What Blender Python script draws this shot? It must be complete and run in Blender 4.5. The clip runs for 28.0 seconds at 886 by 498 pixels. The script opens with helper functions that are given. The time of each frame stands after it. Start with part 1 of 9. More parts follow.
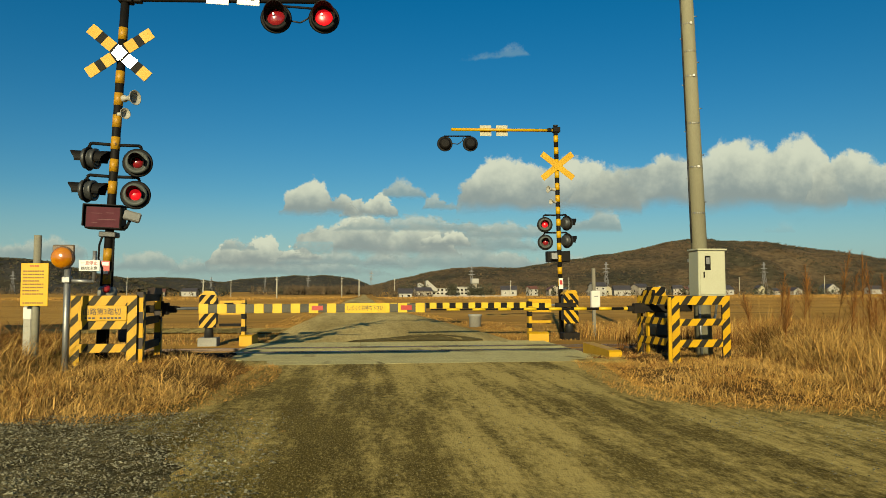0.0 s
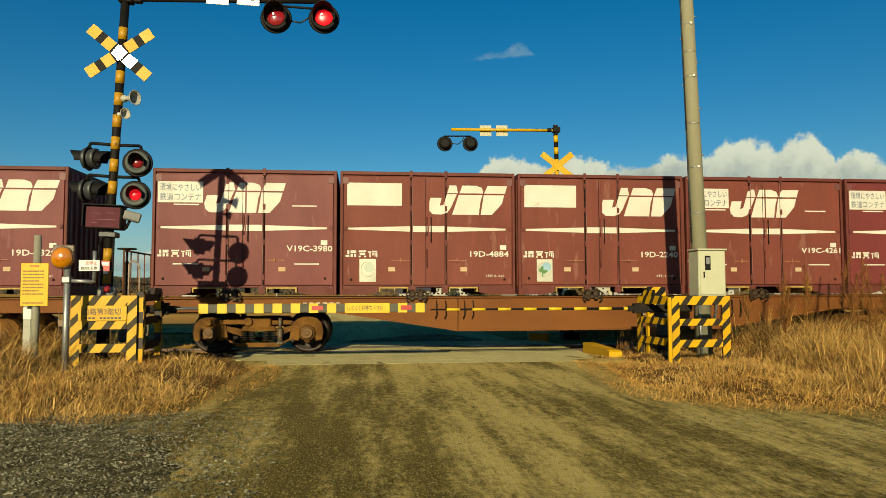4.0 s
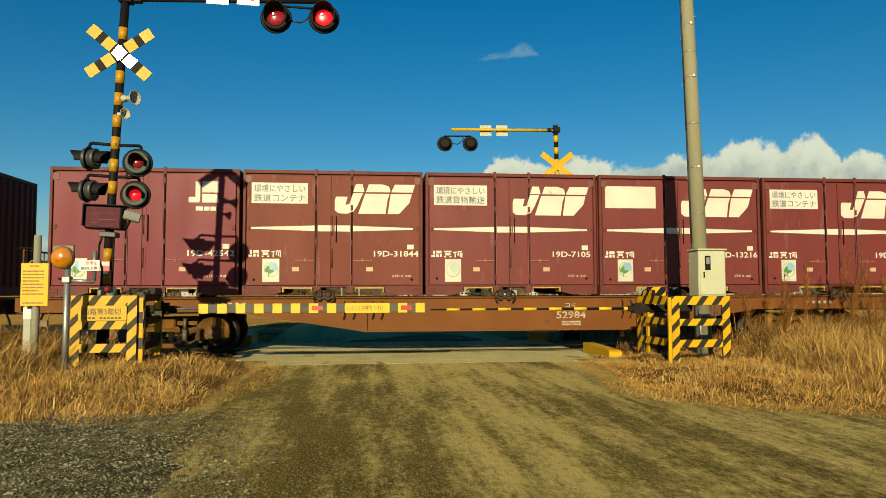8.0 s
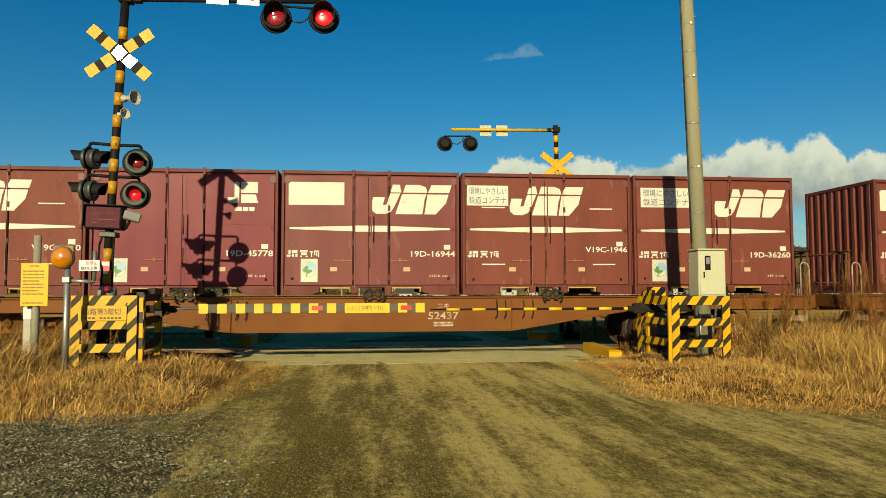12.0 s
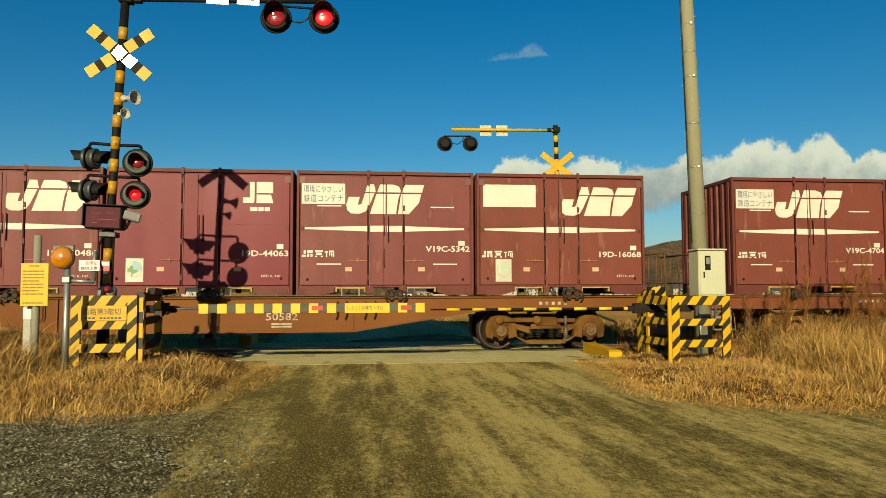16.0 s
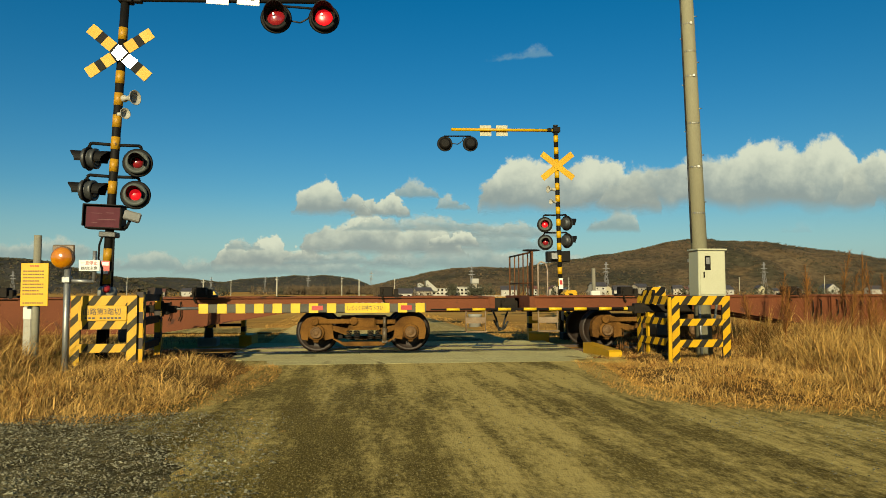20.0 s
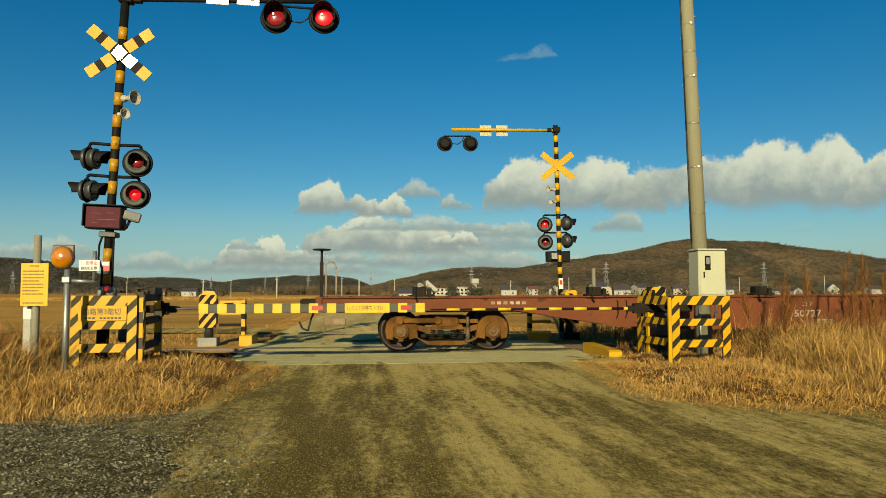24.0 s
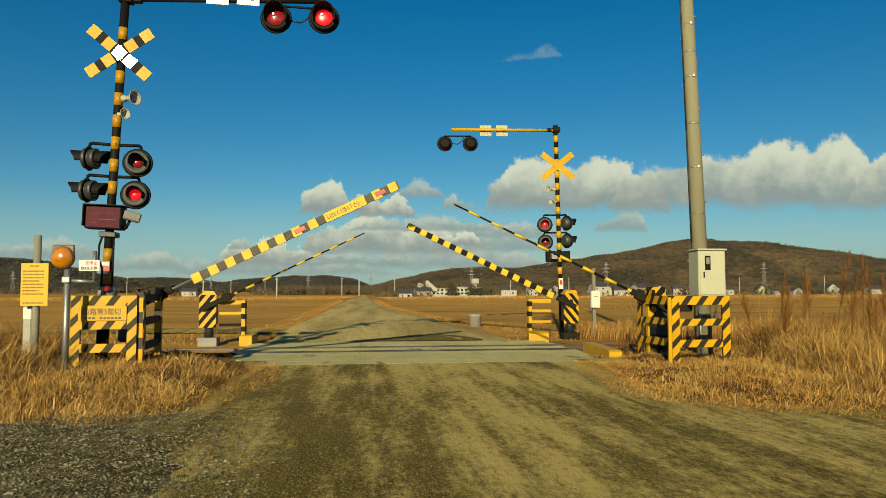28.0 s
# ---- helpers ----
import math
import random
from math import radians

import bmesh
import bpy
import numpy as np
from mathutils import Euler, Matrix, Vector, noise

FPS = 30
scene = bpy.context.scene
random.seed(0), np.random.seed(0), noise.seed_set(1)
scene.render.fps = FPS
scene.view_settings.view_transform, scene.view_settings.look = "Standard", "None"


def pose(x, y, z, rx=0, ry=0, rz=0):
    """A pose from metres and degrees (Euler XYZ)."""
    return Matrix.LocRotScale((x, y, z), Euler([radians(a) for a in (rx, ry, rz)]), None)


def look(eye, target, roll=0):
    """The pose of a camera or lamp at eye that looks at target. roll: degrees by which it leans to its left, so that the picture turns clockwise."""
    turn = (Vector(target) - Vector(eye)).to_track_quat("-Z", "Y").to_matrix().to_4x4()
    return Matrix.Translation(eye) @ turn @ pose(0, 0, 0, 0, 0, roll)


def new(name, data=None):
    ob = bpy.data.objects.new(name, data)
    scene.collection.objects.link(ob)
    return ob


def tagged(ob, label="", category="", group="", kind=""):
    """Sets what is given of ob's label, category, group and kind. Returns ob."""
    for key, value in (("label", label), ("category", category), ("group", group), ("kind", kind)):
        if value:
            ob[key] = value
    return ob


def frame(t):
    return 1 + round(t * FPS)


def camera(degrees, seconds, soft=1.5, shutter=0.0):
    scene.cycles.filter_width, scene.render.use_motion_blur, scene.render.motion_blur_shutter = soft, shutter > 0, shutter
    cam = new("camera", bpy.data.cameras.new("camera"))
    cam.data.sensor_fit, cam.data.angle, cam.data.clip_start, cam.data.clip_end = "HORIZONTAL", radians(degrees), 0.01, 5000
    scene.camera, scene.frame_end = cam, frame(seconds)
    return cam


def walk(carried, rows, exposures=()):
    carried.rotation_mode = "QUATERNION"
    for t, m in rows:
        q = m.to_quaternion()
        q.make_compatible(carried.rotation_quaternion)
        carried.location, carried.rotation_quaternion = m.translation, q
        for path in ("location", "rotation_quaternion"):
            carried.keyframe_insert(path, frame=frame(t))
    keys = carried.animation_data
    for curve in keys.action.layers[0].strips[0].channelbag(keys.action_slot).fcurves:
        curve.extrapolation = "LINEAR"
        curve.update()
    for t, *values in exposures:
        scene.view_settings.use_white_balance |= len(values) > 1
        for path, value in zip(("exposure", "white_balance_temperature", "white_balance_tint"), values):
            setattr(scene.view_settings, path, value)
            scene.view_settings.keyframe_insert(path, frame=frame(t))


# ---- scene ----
cam = camera(64.0, 28.0, soft=0.5)
EYE = (0.0, 0.0, 1.171)
AIM = look(EYE, (math.sin(0.1105) * 100, math.cos(0.1105) * 100, 1.171 + math.tan(0.0582) * 100), -0.15)
walk(cam, [(0.0, AIM), (28.0, AIM)], [(0.0, 0.66, 6830, -6), (0.7, 0.66, 6830, -6), (2.0, 0.62, 6830, -6), (3.5, 0.72, 6830, -6), (6.0, 0.73, 6830, -6), (7.0, 0.7, 6830, -6), (8.0, 0.79, 6830, -6), (16.0, 0.79, 6830, -6), (18.5, 0.74, 6830, -6), (26.0, 0.74, 6830, -6), (27.0, 0.68, 6830, -6), (28.0, 0.67, 6830, -6)])

# ---- light: low winter sun behind the viewer, clear sky ----
SUN_AZ, SUN_EL = radians(14.5), radians(18.0)
world = bpy.data.worlds.new("sky")
scene.world = world
world.use_nodes = True
wn = world.node_tree.nodes
sky = wn.new("ShaderNodeTexSky")
sky.sky_type = "NISHITA"
sky.sun_disc = False
sky.sun_elevation = SUN_EL
sky.sun_rotation = math.pi + SUN_AZ
sky.air_density, sky.dust_density, sky.ozone_density = 1.0, 0.6, 4.0
wn["Background"].inputs["Strength"].default_value = 0.0525
deep = wn.new("ShaderNodeHueSaturation")
deep.inputs["Saturation"].default_value = 1.33
world.node_tree.links.new(sky.outputs[0], deep.inputs["Color"])
world.node_tree.links.new(deep.outputs[0], wn["Background"].inputs["Color"])
sun_data = bpy.data.lights.new("sun", "SUN")
sun_data.energy, sun_data.angle, sun_data.color = 5.0, radians(0.55), (1.0, 0.82, 0.57)
sun = new("sun", sun_data)
toward = Vector((math.sin(SUN_AZ) * math.cos(SUN_EL), math.cos(SUN_AZ) * math.cos(SUN_EL), -math.sin(SUN_EL)))
sun.matrix_world = look((-40, -150, 60), Vector((-40, -150, 60)) + toward)


# ---- materials ----
ALBEDO = 0.63      # how much of the sunlight all the paints below give back, against their written colours


def mat(name, col, rough=0.6, metal=0.0, col2=None, scale=2.0, mix=0.6, fine=40.0, grain=0.25, bump=0.15, lo=0.35, hi=0.65,
        stretch=(1, 1, 1), emit=0.0, coat=0.0, spec=0.5, spots=None, spot_scale=6.0, spot_at=0.62, vary=0.0, island=0.0):
    m = bpy.data.materials.new(name)
    m.use_nodes = True
    n, l = m.node_tree.nodes, m.node_tree.links
    p = n["Principled BSDF"]
    col, col2, spots = (c and tuple(v * ALBEDO for v in c) for c in (col, col2, spots))
    tc = n.new("ShaderNodeTexCoord")
    mp = n.new("ShaderNodeMapping")
    mp.inputs["Scale"].default_value = stretch
    l.new(tc.outputs["Object"], mp.inputs[0])
    info = n.new("ShaderNodeObjectInfo")
    add = n.new("ShaderNodeVectorMath")
    mul = n.new("ShaderNodeMath")
    mul.operation = "MULTIPLY"
    mul.inputs[1].default_value = 37.0
    l.new(info.outputs["Random"], mul.inputs[0])
    l.new(mp.outputs[0], add.inputs[0])
    l.new(mul.outputs[0], add.inputs[1])

    def nz(s, detail=4.0):
        t = n.new("ShaderNodeTexNoise")
        t.inputs["Scale"].default_value, t.inputs["Detail"].default_value = s, detail
        l.new(add.outputs[0], t.inputs["Vector"])
        return t

    def mixc(fac, a, b, mode="MIX"):
        k = n.new("ShaderNodeMix")
        k.data_type, k.blend_type = "RGBA", mode
        for s, v in (("Factor", fac), ("A", a), ("B", b)):
            sock = [i for i in k.inputs if i.name == s and (i.type == "RGBA" if s != "Factor" else i.type == "VALUE")][0]
            if hasattr(v, "is_output"):
                l.new(v, sock)
            else:
                sock.default_value = v if s == "Factor" else (*v, 1)
        return [o for o in k.outputs if o.type == "RGBA"][0]

    def ramp(src, a, b, top=1.0):
        r = n.new("ShaderNodeMapRange")
        r.inputs[1].default_value, r.inputs[2].default_value, r.inputs[4].default_value = a, b, top
        l.new(src, r.inputs[0])
        return r.outputs[0]
    big, small = nz(scale), nz(fine, 3.0)
    c2 = col2 or tuple(c * 0.6 for c in col)
    out = mixc(ramp(big.outputs["Fac"], lo, hi, mix), col, c2)
    if spots:
        out = mixc(ramp(nz(spot_scale, 6.0).outputs["Fac"], spot_at, spot_at + 0.06, 0.9), out, spots)
    g = ramp(small.outputs["Fac"], 0.3, 0.7)
    out = mixc(g, out, mixc(grain, out, (0.0, 0.0, 0.0)))
    if vary:
        out = mixc(ramp(info.outputs["Random"], 0.0, 1.0, vary), out, (0.0, 0.0, 0.0))
    if island:
        geo = n.new("ShaderNodeNewGeometry")
        out = mixc(ramp(geo.outputs["Random Per Island"], 0.0, 1.0, island), out, (0.0, 0.0, 0.0))
    l.new(out, p.inputs["Base Color"])
    p.inputs["Metallic"].default_value = metal
    rr = n.new("ShaderNodeMapRange")
    rr.inputs[3].default_value, rr.inputs[4].default_value = max(0.02, rough - 0.1), min(1, rough + 0.1)
    l.new(big.outputs["Fac"], rr.inputs[0])
    l.new(rr.outputs[0], p.inputs["Roughness"])
    if bump:
        b = n.new("ShaderNodeBump")
        b.inputs["Strength"].default_value, b.inputs["Distance"].default_value = bump, 0.02
        l.new(small.outputs["Fac"], b.inputs["Height"])
        l.new(b.outputs[0], p.inputs["Normal"])
    p.inputs["Specular IOR Level"].default_value = spec
    if coat:
        p.inputs["Coat Weight"].default_value = coat
    if emit:
        l.new(out, p.inputs["Emission Color"])
        p.inputs["Emission Strength"].default_value = emit
    return m


YELLOW = mat("yellow_paint", (0.7, 0.4, 0.005), 0.5, spec=0.3, col2=(0.57, 0.3, 0.004), scale=3, grain=0.12, bump=0.03, spots=(0.2, 0.12, 0.03), spot_scale=9, spot_at=0.68)
BLACK = mat("black_paint", (0.008, 0.0075, 0.007), 0.65, spec=0.12, col2=(0.016, 0.013, 0.01), scale=4, grain=0.2, bump=0.03)
WHITE = mat("white_paint", (0.8, 0.78, 0.7), 0.5, col2=(0.68, 0.64, 0.54), scale=3, grain=0.06, bump=0.02)
SIGN_WHITE = mat("white_sign_board", (0.8, 0.79, 0.74), 0.4, col2=(0.7, 0.68, 0.6), grain=0.05, bump=0.0)
ARM_YELLOW = mat("lemon_yellow_arm_sheet", (0.8, 0.53, 0.02), 0.5, spec=0.3, col2=(0.66, 0.43, 0.02), scale=6, grain=0.1, bump=0.02, spots=(0.3, 0.2, 0.04), spot_scale=14, spot_at=0.7)
RED_SIGN = mat("red_reflective_band", (0.55, 0.03, 0.02), 0.35, grain=0.1, bump=0.0)
REFLECT = mat("reflective_yellow_sheet", (0.74, 0.39, 0.006), 0.5, spec=0.2, col2=(0.64, 0.33, 0.006), grain=0.05, bump=0.0)
GLARE_METAL = mat("sun_glare_mirror_metal", (0.9, 0.88, 0.8), 0.08, metal=1.0, grain=0.02, bump=0.0)
STEEL = mat("galvanised_steel", (0.42, 0.42, 0.4), 0.45, metal=0.7, col2=(0.3, 0.3, 0.29), scale=8, grain=0.15)
DARK_STEEL = mat("dark_grey_steel", (0.04, 0.04, 0.04), 0.5, metal=0.3, col2=(0.045, 0.045, 0.045), scale=6, grain=0.2)
HEAD_GREY = mat("dark_grey_signal_casing", (0.042, 0.046, 0.046), 0.5, col2=(0.024, 0.026, 0.026), scale=6, grain=0.15)
RED_LENS = mat("dim_red_lens", (0.3, 0.012, 0.02), 0.15, col2=(0.2, 0.008, 0.014), grain=0.1, bump=0.05, coat=0.6)
RED_LIT = mat("glowing_red_lens", (0.8, 0.006, 0.018), 0.3, col2=(0.7, 0.005, 0.015), grain=0.05, bump=0.0, emit=0.7)
GLINT = mat("bright_lamp_glint", (1.0, 0.85, 0.8), 0.1, grain=0.0, bump=0.0, emit=1.3)
AMBER = mat("amber_lens", (0.66, 0.25, 0.008), 0.16, col2=(0.46, 0.12, 0.006), scale=9, lo=0.35, hi=0.65, mix=0.8, fine=120, grain=0.12, bump=0.0, spec=0.9, coat=1.0)
SPEAKER = mat("cream_horn_plastic", (0.58, 0.56, 0.47), 0.5, grain=0.12)
DISPLAY = mat("dark_red_display_glass", (0.085, 0.016, 0.026), 0.6, col2=(0.13, 0.035, 0.05), scale=5, grain=0.1, bump=0.0, spec=0.08)
DISPLAY_INK = mat("faint_pink_characters", (0.16, 0.025, 0.035), 0.6, grain=0.1, bump=0.0)
CREAM_BOX = mat("cream_enamel_cabinet", (0.56, 0.55, 0.38), 0.45, col2=(0.5, 0.49, 0.33), scale=2, grain=0.08, bump=0.02)
CONCRETE = mat("grey_concrete", (0.4, 0.385, 0.33), 0.85, col2=(0.28, 0.27, 0.23), scale=2.5, grain=0.25, bump=0.2)
POLE_CONCRETE = mat("weathered_pole_concrete", (0.33, 0.31, 0.2), 0.9, spec=0.2, col2=(0.25, 0.235, 0.16), scale=1.2, stretch=(4, 4, 0.5), grain=0.2, bump=0.15)
WOOD_POST = mat("weathered_wood_post", (0.3, 0.27, 0.2), 0.85, col2=(0.18, 0.16, 0.12), scale=4, stretch=(8, 8, 0.7), grain=0.3, bump=0.3)
INK = mat("dark_sign_lettering", (0.05, 0.04, 0.03), 0.6, grain=0.1, bump=0.0)
RED_INK = mat("red_sign_lettering", (0.5, 0.03, 0.02), 0.6, grain=0.1, bump=0.0)
RUST = mat("rusty_brown_frame", (0.2, 0.085, 0.035), 0.75, col2=(0.1, 0.045, 0.025), scale=2.5, grain=0.35, bump=0.25, spots=(0.06, 0.03, 0.02), spot_scale=5, spec=0.1)
WAGON = mat("brown_wagon_paint", (0.2, 0.069, 0.012), 0.65, spec=0.15, col2=(0.138, 0.045, 0.011), scale=0.9, grain=0.12, bump=0.03, spots=(0.1, 0.045, 0.022), spot_scale=3, spot_at=0.69)
WAGON_OLD = mat("dull_maroon_brown_wagon_paint", (0.2, 0.062, 0.024), 0.7, spec=0.12, col2=(0.13, 0.043, 0.022), scale=0.9, grain=0.15, bump=0.03, spots=(0.06, 0.028, 0.02), spot_scale=3, spot_at=0.62)
BOGIE = mat("dusty_brown_cast_steel", (0.205, 0.094, 0.02), 0.85, spec=0.1, col2=(0.06, 0.027, 0.009), lo=0.4, hi=0.65, mix=0.8, scale=2.5, grain=0.25, bump=0.15)
WHEEL = mat("rusty_wheel_steel", (0.034, 0.017, 0.009), 0.6, metal=0.2, col2=(0.016, 0.01, 0.007), scale=5, grain=0.3)
GREASE = mat("black_greasy_steel", (0.013, 0.011, 0.009), 0.7, spec=0.12, col2=(0.04, 0.028, 0.016), scale=5, grain=0.3, bump=0.2)
LOCO_RED = mat("vermilion_locomotive_paint", (0.47, 0.0165, 0.002), 0.55, spec=0.05, col2=(0.38, 0.0125, 0.002), scale=0.8, grain=0.1, bump=0.02, spots=(0.28, 0.012, 0.003), spot_scale=2.0, spot_at=0.64)
LOCO_GREY = mat("grey_locomotive_paint", (0.27, 0.25, 0.195), 0.6, spec=0.15, col2=(0.2, 0.185, 0.145), scale=1.2, grain=0.12, bump=0.03)
LOCO_CREAM = mat("cream_white_stripe_paint", (0.68, 0.62, 0.46), 0.55, spec=0.3, col2=(0.56, 0.5, 0.36), scale=1.5, grain=0.06, bump=0.02)
GRILLE = mat("brown_radiator_mesh", (0.26, 0.05, 0.032), 0.75, spec=0.1, col2=(0.16, 0.036, 0.026), scale=6, fine=90, grain=0.6, bump=0.6)
WIRE = mat("dusty_brown_wire", (0.42, 0.16, 0.085), 0.75, spec=0.1, grain=0.3)
GLASS = mat("dark_window_glass", (0.008, 0.009, 0.01), 0.06, grain=0.0, bump=0.0, spec=0.4)
RUBBER = mat("black_rubber", (0.015, 0.015, 0.015), 0.7, grain=0.2)
BOX_RED = mat("maroon_container_paint", (0.186, 0.032, 0.029), 0.55, spec=0.25, col2=(0.122, 0.024, 0.022), scale=1.1, lo=0.3, hi=0.7, grain=0.16, fine=26, bump=0.04, spots=(0.21, 0.062, 0.058), spot_scale=2.2, spot_at=0.63, stretch=(2.4, 2.4, 0.55))
BOX_FADED = mat("faded_maroon_container_paint", (0.205, 0.051, 0.034), 0.65, spec=0.2, col2=(0.135, 0.035, 0.023), scale=1.1, lo=0.3, hi=0.7, grain=0.18, fine=26, bump=0.05, spots=(0.25, 0.095, 0.068), spot_scale=2.2, spot_at=0.62, stretch=(2.4, 2.4, 0.55))
BOX_CRIMSON = mat("fresh_crimson_container_paint", (0.175, 0.01, 0.024), 0.5, spec=0.2, col2=(0.145, 0.01, 0.02), scale=0.8, grain=0.06, bump=0.02, stretch=(2.4, 2.4, 0.55))
BOX_TRIM = mat("dark_maroon_rail_paint", (0.15, 0.034, 0.026), 0.6, spec=0.2, col2=(0.095, 0.024, 0.016), scale=3, grain=0.15, bump=0.1)
FAINT = mat("worn_white_stencil", (0.5, 0.42, 0.33), 0.7, col2=(0.3, 0.2, 0.13), scale=9, lo=0.45, hi=0.6, mix=0.9, grain=0.2, bump=0.0)
MARK_WHITE = mat("white_painted_marking", (0.7, 0.67, 0.58), 0.6, spec=0.3, col2=(0.58, 0.54, 0.45), scale=2, grain=0.06, bump=0.0, spots=(0.5, 0.4, 0.33), spot_scale=5, spot_at=0.7)
BLUE_INK = mat("blue_grey_lettering", (0.1, 0.14, 0.22), 0.6, grain=0.1, bump=0.0)
GREEN_INK = mat("green_sticker_print", (0.12, 0.3, 0.08), 0.5, grain=0.1, bump=0.0)
SKY_INK = mat("pale_blue_sticker_print", (0.3, 0.5, 0.62), 0.5, grain=0.1, bump=0.0)
RAIL = mat("worn_rail_steel", (0.22, 0.16, 0.12), 0.35, metal=0.6, col2=(0.14, 0.08, 0.05), scale=5, grain=0.2)
STRAW = mat("dry_straw_grass", (0.8, 0.46, 0.12), 0.7, island=0.6, col2=(0.46, 0.23, 0.05), scale=1.5, grain=0.2, bump=0.0, spec=0.1)
STRAW_PALE = mat("pale_dry_reed_grass", (0.94, 0.59, 0.19), 0.7, island=0.6, col2=(0.58, 0.31, 0.07), scale=1.5, grain=0.2, bump=0.0, spec=0.1)
WEED = mat("brown_dry_weed", (0.36, 0.16, 0.04), 0.8, island=0.6, col2=(0.22, 0.095, 0.03), scale=2, grain=0.2, bump=0.0, spec=0.1)
WEED_DARK = mat("dark_olive_dead_weed", (0.3, 0.165, 0.05), 0.8, island=0.7, col2=(0.13, 0.085, 0.03), scale=2, grain=0.2, bump=0.0, spec=0.1)
PLUME = mat("rust_brown_seed_plume", (0.42, 0.185, 0.05), 0.8, island=0.5, col2=(0.3, 0.12, 0.035), scale=2, grain=0.2, bump=0.0, spec=0.1)
STONE = mat("grey_gravel_stone", (0.43, 0.4, 0.265), 0.9, spec=0.1, island=0.6, col2=(0.19, 0.168, 0.1), scale=9, lo=0.4, hi=0.6, mix=1.0, grain=0.25, bump=0.2)
BALLAST = mat("rust_dusted_ballast", (0.2, 0.15, 0.1), 0.9, col2=(0.09, 0.065, 0.045), scale=10, lo=0.4, hi=0.6, mix=1.0, grain=0.4, bump=0.4, spec=0.1)
DARK_BALLAST = mat("blackened_ballast_stone", (0.035, 0.028, 0.02), 0.9, col2=(0.015, 0.012, 0.01), scale=10, grain=0.4, bump=0.3, spec=0.1)
SLEEPER = mat("weathered_timber_sleeper", (0.11, 0.08, 0.055), 0.85, scale=3, stretch=(1, 6, 1), grain=0.4, bump=0.4, spec=0.1)
# both tree colours are greyed: distance haze is put into them
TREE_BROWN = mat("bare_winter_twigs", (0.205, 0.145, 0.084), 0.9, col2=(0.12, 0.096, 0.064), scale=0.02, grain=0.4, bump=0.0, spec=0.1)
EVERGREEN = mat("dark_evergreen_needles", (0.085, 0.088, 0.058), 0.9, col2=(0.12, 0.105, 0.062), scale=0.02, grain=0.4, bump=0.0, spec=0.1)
HOUSE_WHITE = mat("white_house_wall", (0.46, 0.44, 0.385), 0.8, spec=0.2, col2=(0.46, 0.44, 0.38), scale=0.3, fine=4, grain=0.08, bump=0.0)
HOUSE_BEIGE = mat("beige_house_wall", (0.4, 0.35, 0.27), 0.7, scale=0.3, fine=4, grain=0.1, bump=0.0)
ROOF_DARK = mat("dark_house_roof", (0.09, 0.08, 0.085), 0.6, scale=0.4, fine=5, grain=0.2, bump=0.0)
ROOF_RED = mat("rust_red_house_roof", (0.22, 0.09, 0.06), 0.6, scale=0.4, fine=5, grain=0.2, bump=0.0)
PYLON = mat("pale_grey_pylon_steel", (0.34, 0.34, 0.35), 0.6, metal=0.3, grain=0.1, bump=0.0)
# hill colours carry the haze of distance as added grey and blue
HILL_DARK = mat("hazed_evergreen_hillside", (0.115, 0.105, 0.085), 0.95, col2=(0.08, 0.078, 0.066), scale=0.008, lo=0.42, hi=0.58, mix=0.95, fine=0.07, grain=0.5, bump=0.0, spots=(0.12, 0.1, 0.06), spot_scale=0.012, spot_at=0.6, spec=0.05)
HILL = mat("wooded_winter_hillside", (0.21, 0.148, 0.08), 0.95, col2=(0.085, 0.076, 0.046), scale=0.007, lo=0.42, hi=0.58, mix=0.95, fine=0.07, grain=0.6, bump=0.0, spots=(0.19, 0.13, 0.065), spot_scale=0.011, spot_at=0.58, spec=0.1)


# ---- shaping helpers ----
def box(bm, x0, x1, y0, y1, z0, z1, bevel=0.0):
    if bevel:
        r = bmesh.ops.create_cube(bm, size=1.0, matrix=Matrix.LocRotScale(((x0 + x1) / 2, (y0 + y1) / 2, (z0 + z1) / 2), None, (abs(x1 - x0), abs(y1 - y0), abs(z1 - z0))))
        es = {e for v in r["verts"] for e in v.link_edges}
        bmesh.ops.bevel(bm, geom=list(es), offset=bevel, segments=1, affect="EDGES")
        return
    v = [bm.verts.new((x, y, z)) for x in (x0, x1) for y in (y0, y1) for z in (z0, z1)]
    for f in ((0, 1, 3, 2), (4, 6, 7, 5), (0, 4, 5, 1), (2, 3, 7, 6), (0, 2, 6, 4), (1, 5, 7, 3)):
        bm.faces.new([v[i] for i in f])


def tube(bm, p0, p1, r, seg=8, r1=None, caps=True):
    p0, p1 = Vector(p0), Vector(p1)
    d = p1 - p0
    u = d.orthogonal().normalized()
    w = d.normalized().cross(u)
    rings = []
    for p, rad in ((p0, r), (p1, r if r1 is None else r1)):
        rings.append([bm.verts.new(p + (u * math.cos(k * math.tau / seg) + w * math.sin(k * math.tau / seg)) * rad) for k in range(seg)])
    for k in range(seg):
        f = bm.faces.new((rings[0][k], rings[0][(k + 1) % seg], rings[1][(k + 1) % seg], rings[1][k]))
        f.smooth = True
    if caps:
        bm.faces.new(rings[0][::-1])
        bm.faces.new(rings[1])


def run(bm, pts, r, seg=6):
    for a, b in zip(pts, pts[1:]):
        tube(bm, a, b, r, seg)


